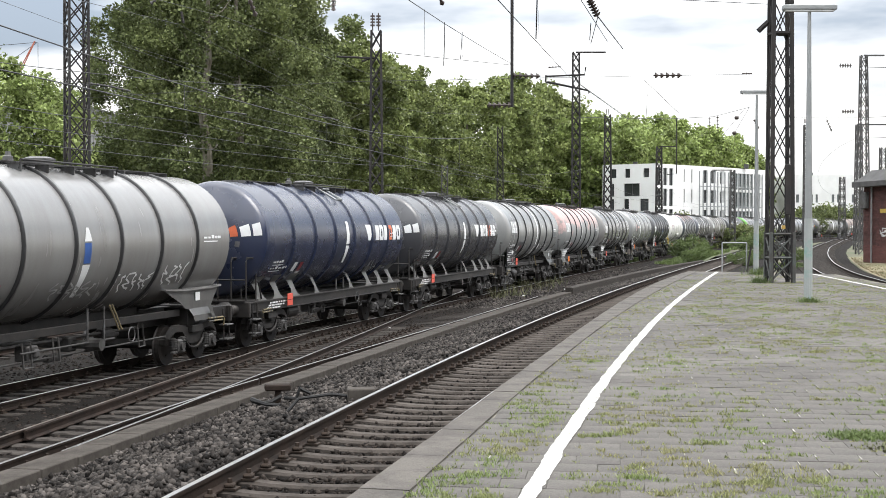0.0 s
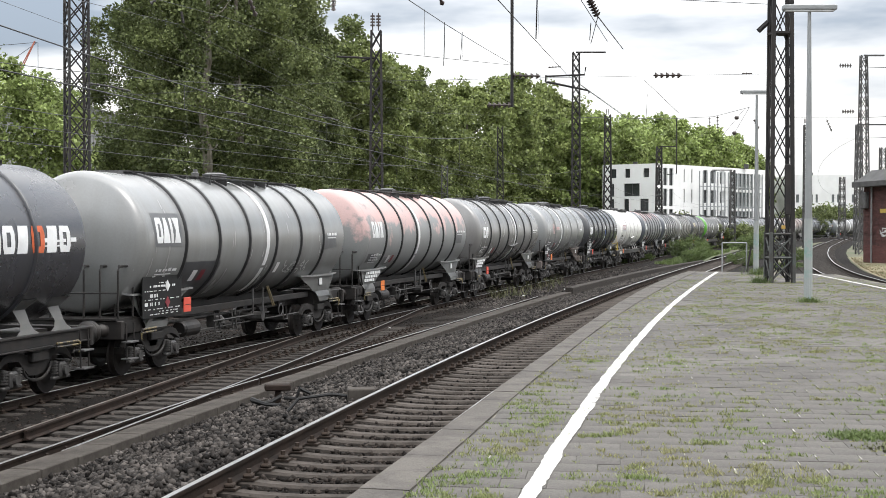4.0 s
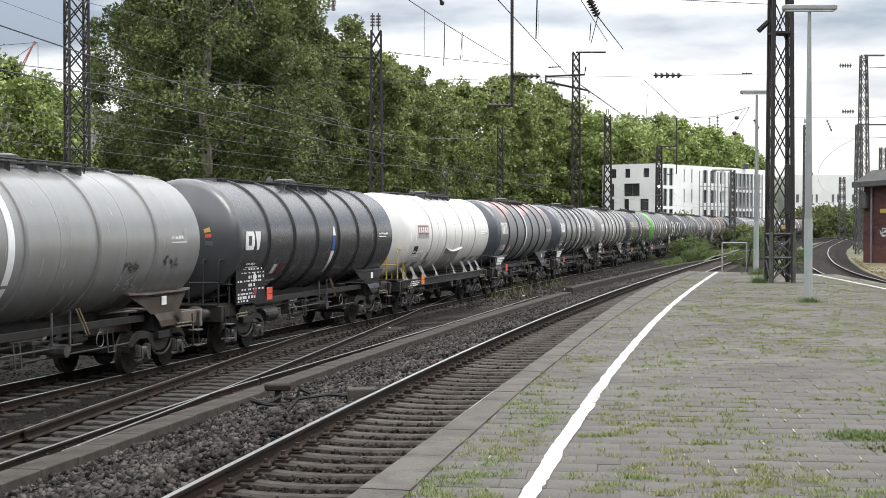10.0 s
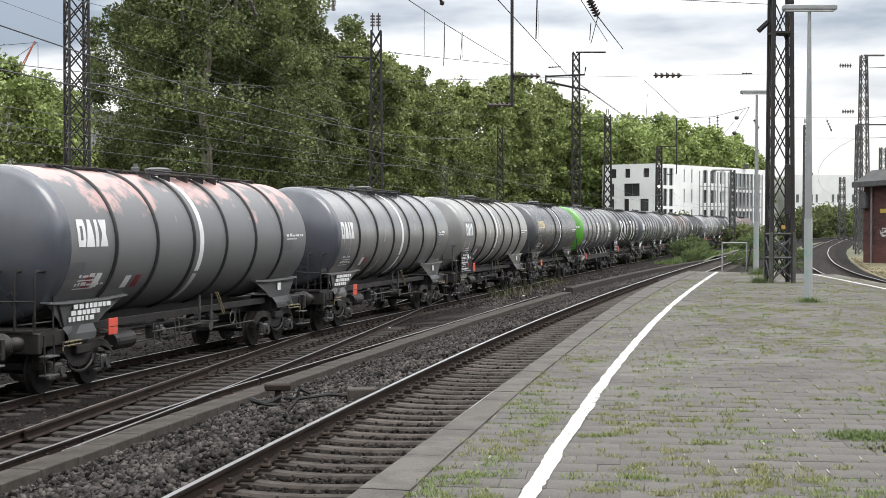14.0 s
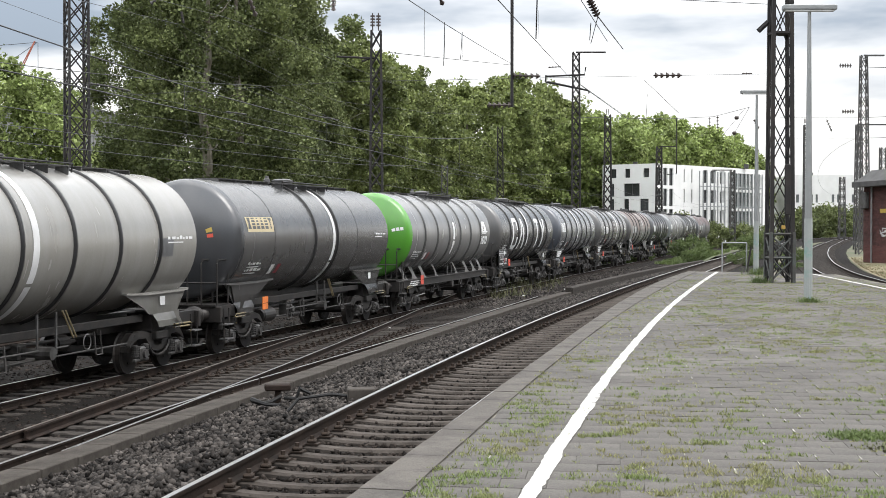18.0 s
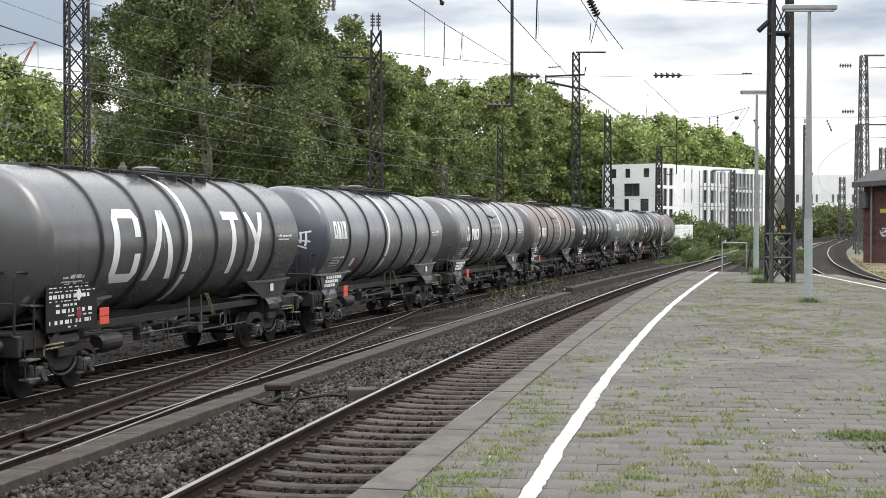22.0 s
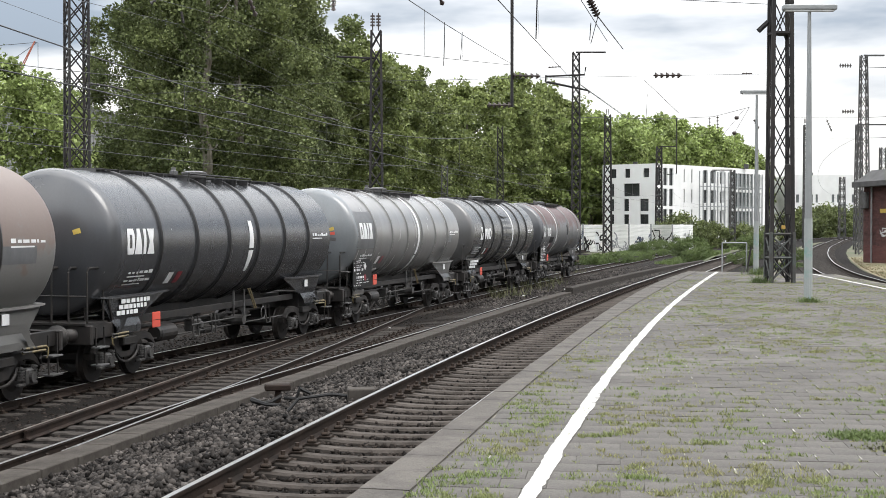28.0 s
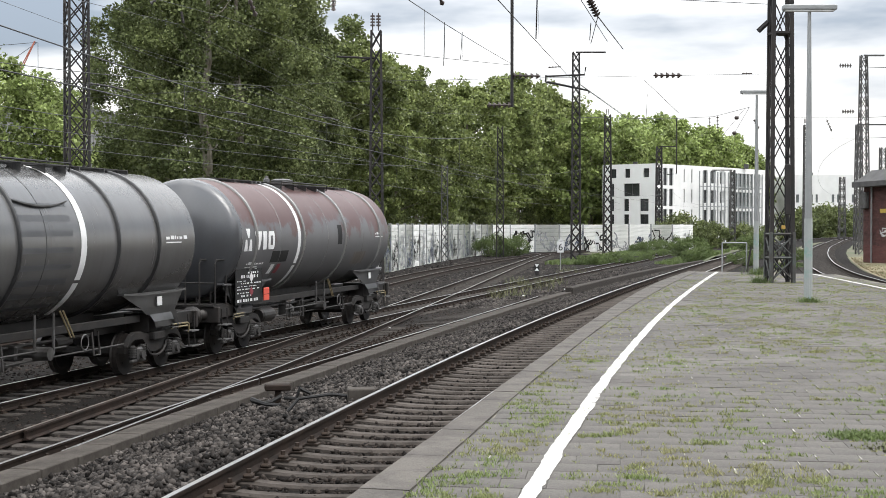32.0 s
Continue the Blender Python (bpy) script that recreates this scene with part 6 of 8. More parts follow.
    if body in (NAVY, STEELBLUE):
        q0, q1 = radians(62), radians(44)
        hang_ = [(-.1, -0.55, zt + 0.02), (0.05, -math.cos(q1) * (r + .12), AX + math.sin(q1) * (r + .12)), (.6, -math.cos(q1) * (r + .12), AX + math.sin(q1) * (r + .12)), (.5, -0.55, zt + 0.02)]
        part("folded_step", rods(hang_, [(0, -math.cos(q0) * (r + .14), AX + math.sin(q0) * (r + .14)), (.56, -math.cos(q0) * (r + .14), AX + math.sin(q0) * (r + .14))], r=0.028), M_GALV, wagon, "pale folded step hanging from the walkway")
    # end platform with rails and ladder at the front
    x = -hx + 0.62
    part("end_platform", boxes((x - 0.1, x + 0.85, -1.2, 1.2, 1.26, 1.3)), M_BLACKSTEEL, wagon)
    hm = rail_mat or M_BLACKSTEEL
    for y in (-1.2, -0.78, -0.4, 0.4, 0.8, 1.22):
        part("end_handrail", rods([(x, y, 1.3), (x, y, 2.32), (x + 0.06, y, 2.41), (x + 0.6, y, 2.41), (x + 0.66, y, 2.32), (x + 0.66, y, 1.3)], r=0.024), hm, wagon)
    part("end_rail_bar", rods([(x, -1.2, 1.84), (x, 1.22, 1.84)], r=0.02), hm, wagon)
    part("stair_rail", rods([(x + .66, -1.2, 1.8), (x + 0.86, -1.2, 1.74), (x + 1.05, -1.2, 1.3)], r=0.022), hm, wagon)
    part("brake_wheel", lathe([(-0.012, 0.15), (0.0, 0.17), (0.012, 0.15), (0.0, 0.135), (-0.012, 0.15)], 16, "y"), M_LIGHTGREY, wagon, m=pose(1.9, -1.3, 0.95))
    for sx in (-1, 1):
        for z_ in (0.42, 0.78):
            part("step_board", boxes((sx * (hx - .95) - .2, sx * (hx - .95) + .2, -1.42, -1.2, z_, z_ + .035), bevel=0.006), M_LIGHTGREY, wagon)
        part("step_hanger", rods([(sx * (hx - .78), -1.3, 1.2), (sx * (hx - .78), -1.32, 0.42)], [(sx * (hx - 1.12), -1.3, 1.2), (sx * (hx - 1.12), -1.32, 0.42)], r=0.02), M_BLACKSTEEL, wagon)
        # striped grip bar and hook
        a, b = sx * (hx - 2.1), sx * (hx - 1.35)
        part("shunter_grip", rods([(a, -1.34, 1.02), (b, -1.38, 1.02)], [(a, -1.34, 0.95), (b, -1.38, 0.95)], r=0.024), M_STRIPE, wagon, "yellow and black striped grip bar")
        part("grip_hook", rods([(b, -1.38, 1.03), (b + .06 * sx, -1.4, 0.98), (b + .05 * sx, -1.4, 0.84), (b, -1.4, 0.8)], r=0.018), M_STRIPE, wagon)
    # valves, drain and levers below the middle
    bm = bmesh.new()
    rod(bm, (0.5, -1.25, 0.85), (0.5, 1.25, 0.85), 0.09, 10)
    rod(bm, (0.5, -1.0, 0.85), (0.5, -1.34, 0.85), 0.13, 10)
    rod(bm, (0.5, 0, 0.85), (0.5, 0, 1.4), 0.1, 10)
    box(bm, 0.35, 0.65, -0.7, -0.4, 0.7, 1.0, 0.03)
    part("drain_valve", bm, M_AXLEBOX, wagon)
    for x, z in ((0.25, 0.95), (0.95, 0.8)):
        part("drain_pipe", rods([(x, -1.15, 1.6), (x, -1.15, z)], r=0.028), M_LIGHTGREY, wagon)
    if style == "saddle":
        for x in (1.1, 1.22):
            part("valve_rod", rods([(x, -1.2, 1.62), (x + .35, -1.24, 1.08)], r=0.02), M_BRASS, wagon, "slanting brass-coloured valve rod")
    bm = lathe([(-0.45, 0), (-0.45, 0.16), (-0.38, 0.2), (0.38, 0.2), (0.45, 0.16), (0.45, 0)], 16, "x")
    part("air_reservoir", bm, M_BLACKSTEEL, wagon, m=pose(-3.4, -0.95, 0.82))
    part("brake_cylinder", lathe([(-0.3, 0), (-0.3, 0.15), (0.1, 0.17), (0.12, 0.08), (0.5, 0.05), (0.5, 0)], 14, "x"), M_BLACKSTEEL, wagon, m=pose(2.3, -0.5, 0.88))
    for bx, w_ in ((-2.1, .3), (-1.0, .22), (2.6, .26)):
        part("brake_hanger", rods([(bx, -1.08, 1.1), (bx, -1.12, 0.62), (bx + w_, -1.12, 0.62), (bx + w_, -1.08, 1.1)], r=0.02), M_SPRING, wagon)
    part("distributor_valve", boxes((-1.75, -1.35, -1.0, -.7, .7, 1.0), (-1.68, -1.5, -1.12, -1.0, .78, .95), bevel=0.03), M_AXLEBOX, wagon)
    part("slack_adjuster", lathe([(-.7, 0), (-.7, .03), (-.25, .04), (-.25, .08), (.3, .08), (.3, .03), (.8, .03), (.8, 0)], 10, "x"), M_SPRING, wagon, m=pose(-.1, -.55, .62))
    part("brake_rod", rods([(-pivot + 1.3, -1.0, 0.72), (pivot - 1.3, -1.0, 0.72)], r=0.02), M_SPRING, wagon)
    part("pull_rod", rods([(-2.2, -1.1, 0.9), (1.5, -1.1, 0.9)], r=0.022), M_SPRING, wagon)
    # plates and writing
    rr_ = random.Random(seed + 40)
    if board:
        bm = boxes((-6.5 * half / 6.6, -4.55, -1.36, -1.34, 1.24, 2.3), bevel=0.006)
        q = part("data_board", bm, M_DECAL_BLACK, wagon, "black board with white lines of small writing")
        bm = bmesh.new()
        z = 1.3
        while z < 2.22:
            h_ = rr_.choice((0.02, 0.028, 0.045, 0.075))
            x = -6.4 * half / 6.6 + rr_.choice((0, 0, 0.25, 0.7))
            end = -4.65 - rr_.choice((0.0, 0.1, 0.6, 1.0))
            while x < end - 0.08:
                w = min(rr_.uniform(0.03, 0.15), end - x)
                box(bm, x, x + w, -1.366, -1.3605, z, z + h_)
                x += w + rr_.uniform(0.02, 0.16)
            z += h_ + rr_.uniform(0.03, 0.07)
        tagged(part("small_writing", bm, M_DECAL_W, q), kind="stuff")
        part("hazard_diamond", boxes((-.09, .09, -.004, .004, -.09, .09)), M_DECAL_W, q, m=pose(-5.3, -1.372, 1.92, 0, 45, 0))
        part("hazard_diamond", boxes((-.09, .09, -.004, .004, -.09, .09)), M_MAROON, q, m=pose(-5.3, -1.372, 1.55, 0, 45, 0))
        px, pz = -4.5, 1.27
    else:
        for row in range(3 if written else 0):
            x = -pivot - 0.62 + 0.1 * row
            while x < -pivot + 0.75 - 0.2 * (2 - row) + .1 * row:
                w = rr_.uniform(0.09, 0.2)
                part("writing_bar", boxes((x, x + w, -1.226, -1.214, 1.38 + row * .12, 1.47 + row * .12)) if style == "saddle" else boxes((x, x + w, -1.312, -1.306, 1.01 + row * .07, 1.05 + row * .07)), M_DECAL_W, wagon)
                x += w + rr_.uniform(0.03, 0.08)
        px, pz = -pivot + 0.68, 1.03
    if plate != "none":
        pm = M_ORANGE if plate == "orange" else M_RED
        q = part("danger_plate", boxes((px, px + 0.38, -1.4, -1.375, pz, pz + 0.34), bevel=0.008), pm, wagon, "blank red-orange hazard plate")
        part("plate_bars", boxes((px + 0.02, px + .36, -1.404, -1.4, pz + .16, pz + .175)), M_DECAL_BLACK, q)
    # small stencilled lines on the shell, and hazard diamonds
    st = []
    for x0, a0 in ((half - 1.5, 2), (-half + .55, -32), (-half + .6, -25)):
        x = x0
        for _ in range(rr_.randint(4, 7)):
            w = rr_.uniform(0.05, 0.22)
            st.append((x, x + w, a0, a0 + rr_.choice((1.6, 2.2, 3.0))))
            x += w + rr_.uniform(0.03, 0.08)
        st.append((x0, x0 + .8, a0 - 3, a0 - 2))
    tagged(decal(wagon, "stencil_writing", st, M_DECAL_W, r), kind="stuff")
    for x0, mm in ((-4.05, M_DECAL_W), (-3.6, M_MAROON)) if diamonds else ():
        bm = bmesh.new()
        shape_on(bm, "slant", x0, .3, -37, .3, r + .006)
        part("hazard_diamond", bm, mm, wagon, smooth=True)
    return wagon


def shell(name, color, color2, rough=0.26, scale=0.8, mix=(0.3, 0.78), stretch=(1, 1, 1)):
    return paint(name, color, rough, color2=tuple(c * k for c, k in zip(color2, (0.94, 0.91, 0.88))), scale=scale, mix=mix, fine=0.08, fine_scale=25, rough_var=0.05, stretch=stretch, spec=1.0)


def weathered(name, low, high, z_mid, spread, rough=0.42):
    """Old paint: one colour above a ragged line, another below it."""
    m = paint(name, low, rough, color2=high, scale=1.1, mix=(0.46, 0.54), fine=0.09, fine_scale=20, rough_var=0.07)
    n, l = m.node_tree.nodes, m.node_tree.links
    ramp = next(q for q in n if q.type == "VALTORGB")
    src = ramp.inputs["Fac"].links[0].from_socket
    co = n.new("ShaderNodeTexCoord")
    sep = n.new("ShaderNodeSeparateXYZ")
    l.new(co.outputs["Object"], sep.inputs[0])
    ma = n.new("ShaderNodeMath")
    ma.operation = "MULTIPLY_ADD"
    ma.inputs[1].default_value, ma.inputs[2].default_value = spread, -z_mid * spread
    l.new(sep.outputs["Z"], ma.inputs[0])
    ad = n.new("ShaderNodeMath")
    ad.operation = "ADD"
    l.new(src, ad.inputs[0])
    l.new(ma.outputs[0], ad.inputs[1])
    l.new(ad.outputs[0], ramp.inputs["Fac"])
    return m


GREY = shell("tank_grey", (0.21, 0.211, 0.211), (0.175, 0.175, 0.174), stretch=(2.6, 1, 0.35))
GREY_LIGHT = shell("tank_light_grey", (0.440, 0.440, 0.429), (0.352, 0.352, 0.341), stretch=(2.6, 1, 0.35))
GREY_MID = shell("tank_mid_grey", (0.235, 0.243, 0.243), (0.2, 0.203, 0.2), stretch=(2.6, 1, 0.35))
GREY_OLD = shell("tank_greenish_grey", (0.24, 0.248, 0.246), (0.2, 0.204, 0.202), stretch=(2.6, 1, 0.35))
DARK = shell("tank_dark", (0.058, 0.061, 0.067), (0.045, 0.047, 0.051), stretch=(2.6, 1, 0.35))
DARK2 = shell("tank_charcoal", (0.098, 0.098, 0.098), (0.074, 0.074, 0.074), stretch=(2.6, 1, 0.35))
NAVY = shell("tank_navy", (0.018, 0.026, 0.06), (0.024, 0.031, 0.056), rough=0.27)
STEELBLUE = shell("tank_slate", (0.05, 0.052, 0.06), (0.042, 0.043, 0.048), rough=0.27)
PINK = weathered("tank_faded_pink", (0.22, 0.225, 0.222), (0.5, 0.345, 0.325), 3.35, 0.24)
PINKISH = weathered("tank_grey_pink", (0.14, 0.142, 0.145), (0.44, 0.29, 0.27), 4.02, 0.24)
WHITE_T = shell("tank_white", (0.74, 0.74, 0.72), (0.66, 0.66, 0.64), stretch=(2.6, 1, 0.35))
BROWN = weathered("tank_brown", (0.165, 0.162, 0.156), (0.165, 0.127, 0.11), 2.9, 0.2)
RUST = weathered("tank_oxide", (0.1, 0.1, 0.104), (0.082, 0.04, 0.036), 3.25, 0.3)
GREEN = shell("tank_end_green", (0.085, 0.31, 0.03), (0.07, 0.25, 0.03))
BLUEGREY = shell("tank_blue_grey", (0.180, 0.196, 0.206), (0.144, 0.156, 0.163), stretch=(2.6, 1, 0.35))
RUSTY_SILL = paint("rusty_sill", (0.11, 0.085, 0.07), 0.75, color2=(0.15, 0.13, 0.12), scale=1.5, fine=0.2)
M_FOOT = paint("foot_pale", (0.27, 0.27, 0.265), 0.6, color2=(0.26, 0.26, 0.25), scale=2, fine=0.1)

M_REDORANGE = paint("mark_orange", (0.6, 0.13, 0.05), 0.55, fine=0.06)
M_OCHRE = paint("mark_cream", (0.55, 0.47, 0.3), 0.6, color2=(0.48, 0.4, 0.25), fine=0.08)
M_MAROON = paint("mark_maroon", (0.22, 0.03, 0.04), 0.55, fine=0.08)
M_DECAL_DARK = paint("panel_dark", (0.07, 0.072, 0.076), 0.45, fine=0.08)
BEIGE = shell("tank_beige_grey", (0.3, 0.296, 0.28), (0.25, 0.246, 0.228), stretch=(2.6, 1, 0.35))

# slate for tank ends that see less sky: their shade is in the colour
SLATE_SHADED = shell("tank_end_shaded", (0.07, 0.078, 0.095), (0.055, 0.06, 0.07))
ASH = shell("tank_ash_grey", (0.21, 0.21, 0.207), (0.165, 0.164, 0.16), stretch=(2.6, 1, 0.35))
ASH_PALE = shell("tank_pale_ash", (0.205, 0.204, 0.201), (0.15, 0.149, 0.146), stretch=(2.6, 1, 0.35))
SLATE = shell("tank_dull_slate", (0.2, 0.206, 0.214), (0.155, 0.16, 0.166), stretch=(2.6, 1, 0.35))

PALE_PANEL = paint("panel_slate", (0.13, 0.133, 0.138), 0.45, fine=0.08)
STAIN = paint("spill_stain", (0.10, 0.085, 0.075), 0.5, color2=(0.16, 0.15, 0.14), scale=1.5, fine=0.12, stretch=(2.0, 1, 0.4))
FADED_RED = paint("faded_red", (0.36, 0.2, 0.19), 0.55, color2=(0.27, 0.25, 0.25), scale=5, fine=0.1)
BROWN_TAG = paint("brown_spray", (0.14, 0.08, 0.06), 0.6, fine=0.1)
GREY_TAG = paint("pale_spray", (0.42, 0.42, 0.41), 0.6, color2=(0.2, 0.2, 0.2), scale=3, fine=0.1)
DARK_TAG = paint("dark_spray", (0.05, 0.05, 0.05), 0.6, fine=0.1)
L_ = "four-axle tank wagon, "
SA = dict(end_mark=((0.6, 0.76, 4, 20), (0.8, 0.93, 4, 18)), style="frame", step=1.79)
LOW_PANELS = ((-6.5, -5.9, -26, -13, PALE_PANEL), (4.8, 5.6, -12, 3, PALE_PANEL))
FLAP = dict(lips=((-0.9, 1.05, 32, None),), rings=(-4.73, -2.84, -0.95, 2.84, 4.73), seams=(0.0,), sticker=3)
# several grey domes are darker than the body, with the end's shade painted in
SPECS = [
    dict(body=ASH, dome=ASH, dash=(-.6, True), tags=((0.9, 2.7, -44, -22, M_DECAL_W), (3.2, 4.5, -40, -16, M_DECAL_W), (-1.5, 0.3, -44, -28, GREY_TAG)), label=L_ + "grey shell with graffiti along its lower side"),
    dict(body=NAVY, dome=NAVY, dash=(.08, False), marks=mark_seven(2.05) + [("slant", -3.6, .34, -48, .3, M_DECAL_W)], ringmat=NAVY, tags=((3.2, 4.3, -52, -27, GREY_TAG),), label=L_ + "navy blue with large white lettering shapes", **SA),
    dict(body=STEELBLUE, dome=STEELBLUE, dash=(-.1, False), marks=mark_seven(1.85), ringmat=STEELBLUE, label=L_ + "slate grey with white lettering shapes", **SA),
    dict(body=GREY_OLD, dome=GREY_OLD, marks=mark_four(-6.2, -1, 20) + [("block", 1.32, .22, -36, .32, None)], panels=((-6.3, -4.9, -4, 24, PALE_PANEL), (4.6, 5.9, -12, 4, PALE_PANEL), (-4.6, -2.6, -46, -18, M_DECAL_DARK)), band=0.35, board=True, tags=((2.0, 3.9, -40, -22, GREY_TAG),), label=L_ + "greenish grey shell with dark ribs"),
    dict(body=PINK, dome=PINK, marks=mark_four(-6.24, -2, 18), band=-0.58, plate="orange", panels=((-6.35, -5.6, -34, -22, M_DECAL_DARK), (-4.4, -3.7, -40, -28, PALE_PANEL), (4.6, 5.9, -14, 4, PALE_PANEL)), label=L_ + "faded pink paint over grey shell, white band"),
    dict(body=ASH, dome=ASH, marks=[("ring", -6.2, .58, -8, .48, None), ("drop", -5.55, .36, -8, .5, None)], band=0.78, lips=((-0.9, 1.4, -19, None),), sticker=0, label=L_ + "matt grey shell with white band"),
    dict(body=GREY_MID, dome=GREY_MID, rings=(-3.9, -1.36, 1.38, 3.95), seams=(-.1, 2.6, -5.1), band=-1.82, sill=RUSTY_SILL, foot=RUSTY_SILL, style="saddle", board=True, plate="orange", ringmat=ASH, tall=True,
         marks=[("ring", -4.65, .55, -5, .58, FADED_RED), ("block", -3.75, 1.3, 3, .18, FADED_RED), ("slant", -3.3, .5, -42, .5, M_DECAL_DARK), ("slant", -3.1, .25, -36, .25, None), ("block", 5.4, .2, 0, .3, M_DECAL_GREY)], tags=((2.5, 3.3, -24, -14, DARK_TAG), (2.5, 3.6, -42, -26, M_DECAL_GREY), (4.4, 5.3, -22, -12, DARK_TAG)), label=L_ + "blue-grey shell on a rusty frame"),
    dict(body=DARK, dome=DARK, marks=[("ring", -6.35, .6, -10, .48, None), ("drop", -5.7, .4, -10, .48, None)], dash=(.35, True), board=True, sticker=3, label=L_ + "nearly black shell with a white mark"),
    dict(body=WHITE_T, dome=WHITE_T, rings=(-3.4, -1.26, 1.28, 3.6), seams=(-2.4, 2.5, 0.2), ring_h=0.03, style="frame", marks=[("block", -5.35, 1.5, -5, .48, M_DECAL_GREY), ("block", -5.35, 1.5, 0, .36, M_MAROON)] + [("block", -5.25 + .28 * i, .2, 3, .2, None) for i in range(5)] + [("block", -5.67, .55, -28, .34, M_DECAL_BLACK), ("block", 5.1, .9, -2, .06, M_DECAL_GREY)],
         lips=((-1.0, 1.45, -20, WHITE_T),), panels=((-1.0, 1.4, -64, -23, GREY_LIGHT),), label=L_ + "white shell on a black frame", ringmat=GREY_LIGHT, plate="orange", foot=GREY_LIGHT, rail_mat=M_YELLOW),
    dict(body=PINKISH, dome=SLATE_SHADED, marks=mark_four(-6.27, -2, 18) + [("slant", -5.75, .3, -34, .26, M_MAROON), ("slant", -5.4, .3, -34, .26, None)], band=-0.5, panels=LOW_PANELS, label=L_ + "grey shell with pink stains, white band"),
    dict(body=GREY, dome=SLATE_SHADED, marks=mark_four(-6.45, -2, 17), band=0.2, panels=LOW_PANELS, label=L_ + "grey shell with white band"),
    dict(body=BEIGE, dome=ASH, marks=mark_four(-6.35, -3, 16), panels=((-6.5, -4.85, -8, 19, PALE_PANEL), (-5.0, -2.9, -52, -22, PALE_PANEL), (4.6, 5.4, -12, 3, PALE_PANEL)), band=-0.45, board=True, label=L_ + "light beige-grey shell with dark ribs"),
    dict(body=DARK2, dome=DARK, rings=(-0.95, 1.0), seams=(-4.1, 3.0), band=0.72, marks=[("block", -6.0, 1.85, 7, .4, M_OCHRE)] + [(k, -5.92 + .29 * i, .22, 10, .3, M_DECAL_DARK) for i, k in enumerate(("glass", "block", "wedge", "wedge", "block", "pin"))], plate="orange", foot=DARK2, sticker=2, written=False, label=L_ + "smooth dark grey shell with white band"),
    dict(body=GREY, dome=GREEN, dash=(-.28, False), style="frame", step=1.8, marks=[("wedge", 4.6, 1.1, 1, .5, None), ("block", 5.02, .16, 4, .2, GREY), ("block", 4.46, .38, -18, .36, None), ("ring", 4.92, .4, -18, .36, None), ("ring", 5.4, .4, -18, .36, None)], panels=((-6.1, -4.7, -40, -28, M_DECAL_DARK),), ringmat=DARK2, end_mark=((0.6, 0.68, 8, 14), (0.7, 0.77, 8, 14), (0.79, 0.86, 8, 13)), label=L_ + "grey shell with a bright green end"),
    dict(body=DARK2, dome=DARK2, marks=[("hoop", -4.2, 1.2, -32, 1.6, None), ("gable", -2.6, 1.4, -32, 1.6, None), ("stem", 1.5, 1.1, -32, 1.6, None), ("fork", 2.9, 1.3, -32, 1.6, None)], diamonds=False, band=-0.55, board=True, panels=((4.8, 5.6, -12, 3, M_DECAL_DARK),), label=L_ + "dark shell with giant white lettering shapes"),
    dict(body=SLATE, dome=SLATE_SHADED, marks=mark_four(-6.17, -2, 18), band=-0.5, panels=LOW_PANELS, tags=((1.9, 3.6, -44, -14, GREY_TAG),), end_mark=((0.5, 0.54, -12, 12), (0.6, 0.64, -16, 8), (0.45, 0.7, -8, -5), (0.5, 0.72, 8, 11), (0.4, 0.66, -20, -17)), label=L_ + "blue-grey with white band, graffiti on its end"),
    dict(body=ASH_PALE, dome=DARK2, marks=mark_three(-5.4), band=1.3, panels=((-.85, 1.0, -60, 30, STAIN), (-6.3, -5.1, -34, -14, M_DECAL_DARK), (4.9, 5.8, -16, -2, PALE_PANEL)), tags=((-4.7, -3.9, -34, -12, BROWN_TAG), (-2.4, -.2, -48, -12, GREY_TAG), (1.4, 3.3, -50, -14, GREY_TAG), (4.6, 5.8, -30, -8, BROWN_TAG)), label=L_ + "dark grey shell with white mark", **FLAP),
    dict(body=BROWN, dome=DARK2, marks=mark_three(-5.4), band=1.3, board=True, panels=((-.85, 1.0, -60, 30, STAIN), (4.7, 6.0, -12, 0, PALE_PANEL)), label=L_ + "brownish worn shell with white mark", **FLAP),
    dict(body=DARK, dome=DARK, marks=mark_four(-6.3, -9, 11, w=1.26), dash=(.32, False), sticker=1, label=L_ + "glossy black-grey shell with white mark"),
    dict(body=GREY, dome=BLUEGREY, marks=mark_four(-6.35, -3, 16, w=1.32), panels=((-6.6, -4.5, -15, 31, PALE_PANEL), (4.6, 5.4, -12, 3, PALE_PANEL)), band=0.55, board=True, ringmat=ASH, sticker=3, tags=((3.6, 4.6, -28, -16, DARK_TAG),), label=L_ + "mid grey shell with grey ribs and white band"),
    dict(body=DARK2, dome=DARK2, marks=mark_three(-5.37), band=1.4, panels=((-6.3, -5.1, -34, -18, M_DECAL_DARK), (-.85, 1.0, -60, 30, M_DECAL_DARK)), label=L_ + "dark grey shell with white band and mark", **FLAP),
    dict(body=RUST, dome=DARK, rings=(-5.4, -1.88, 1.8, 5.4), seams=(-3.6, 3.6, 0.2), marks=mark_three(-6.2), band=-2.25, board=True, ringmat=ASH, panels=((-4.2, -3.0, -24, -12, M_DECAL_BLACK), (1.1, 1.5, -8, 14, M_DECAL_BLACK), (2.9, 4.1, -34, -18, STAIN)), label=L_ + "oxide red and grey shell, last of the train"),
]
TRAIN = []
GAP_END = [b - q - a - p for a, p, b, q in zip(MIDDLE, HALF, MIDDLE[1:], HALF[1:])]
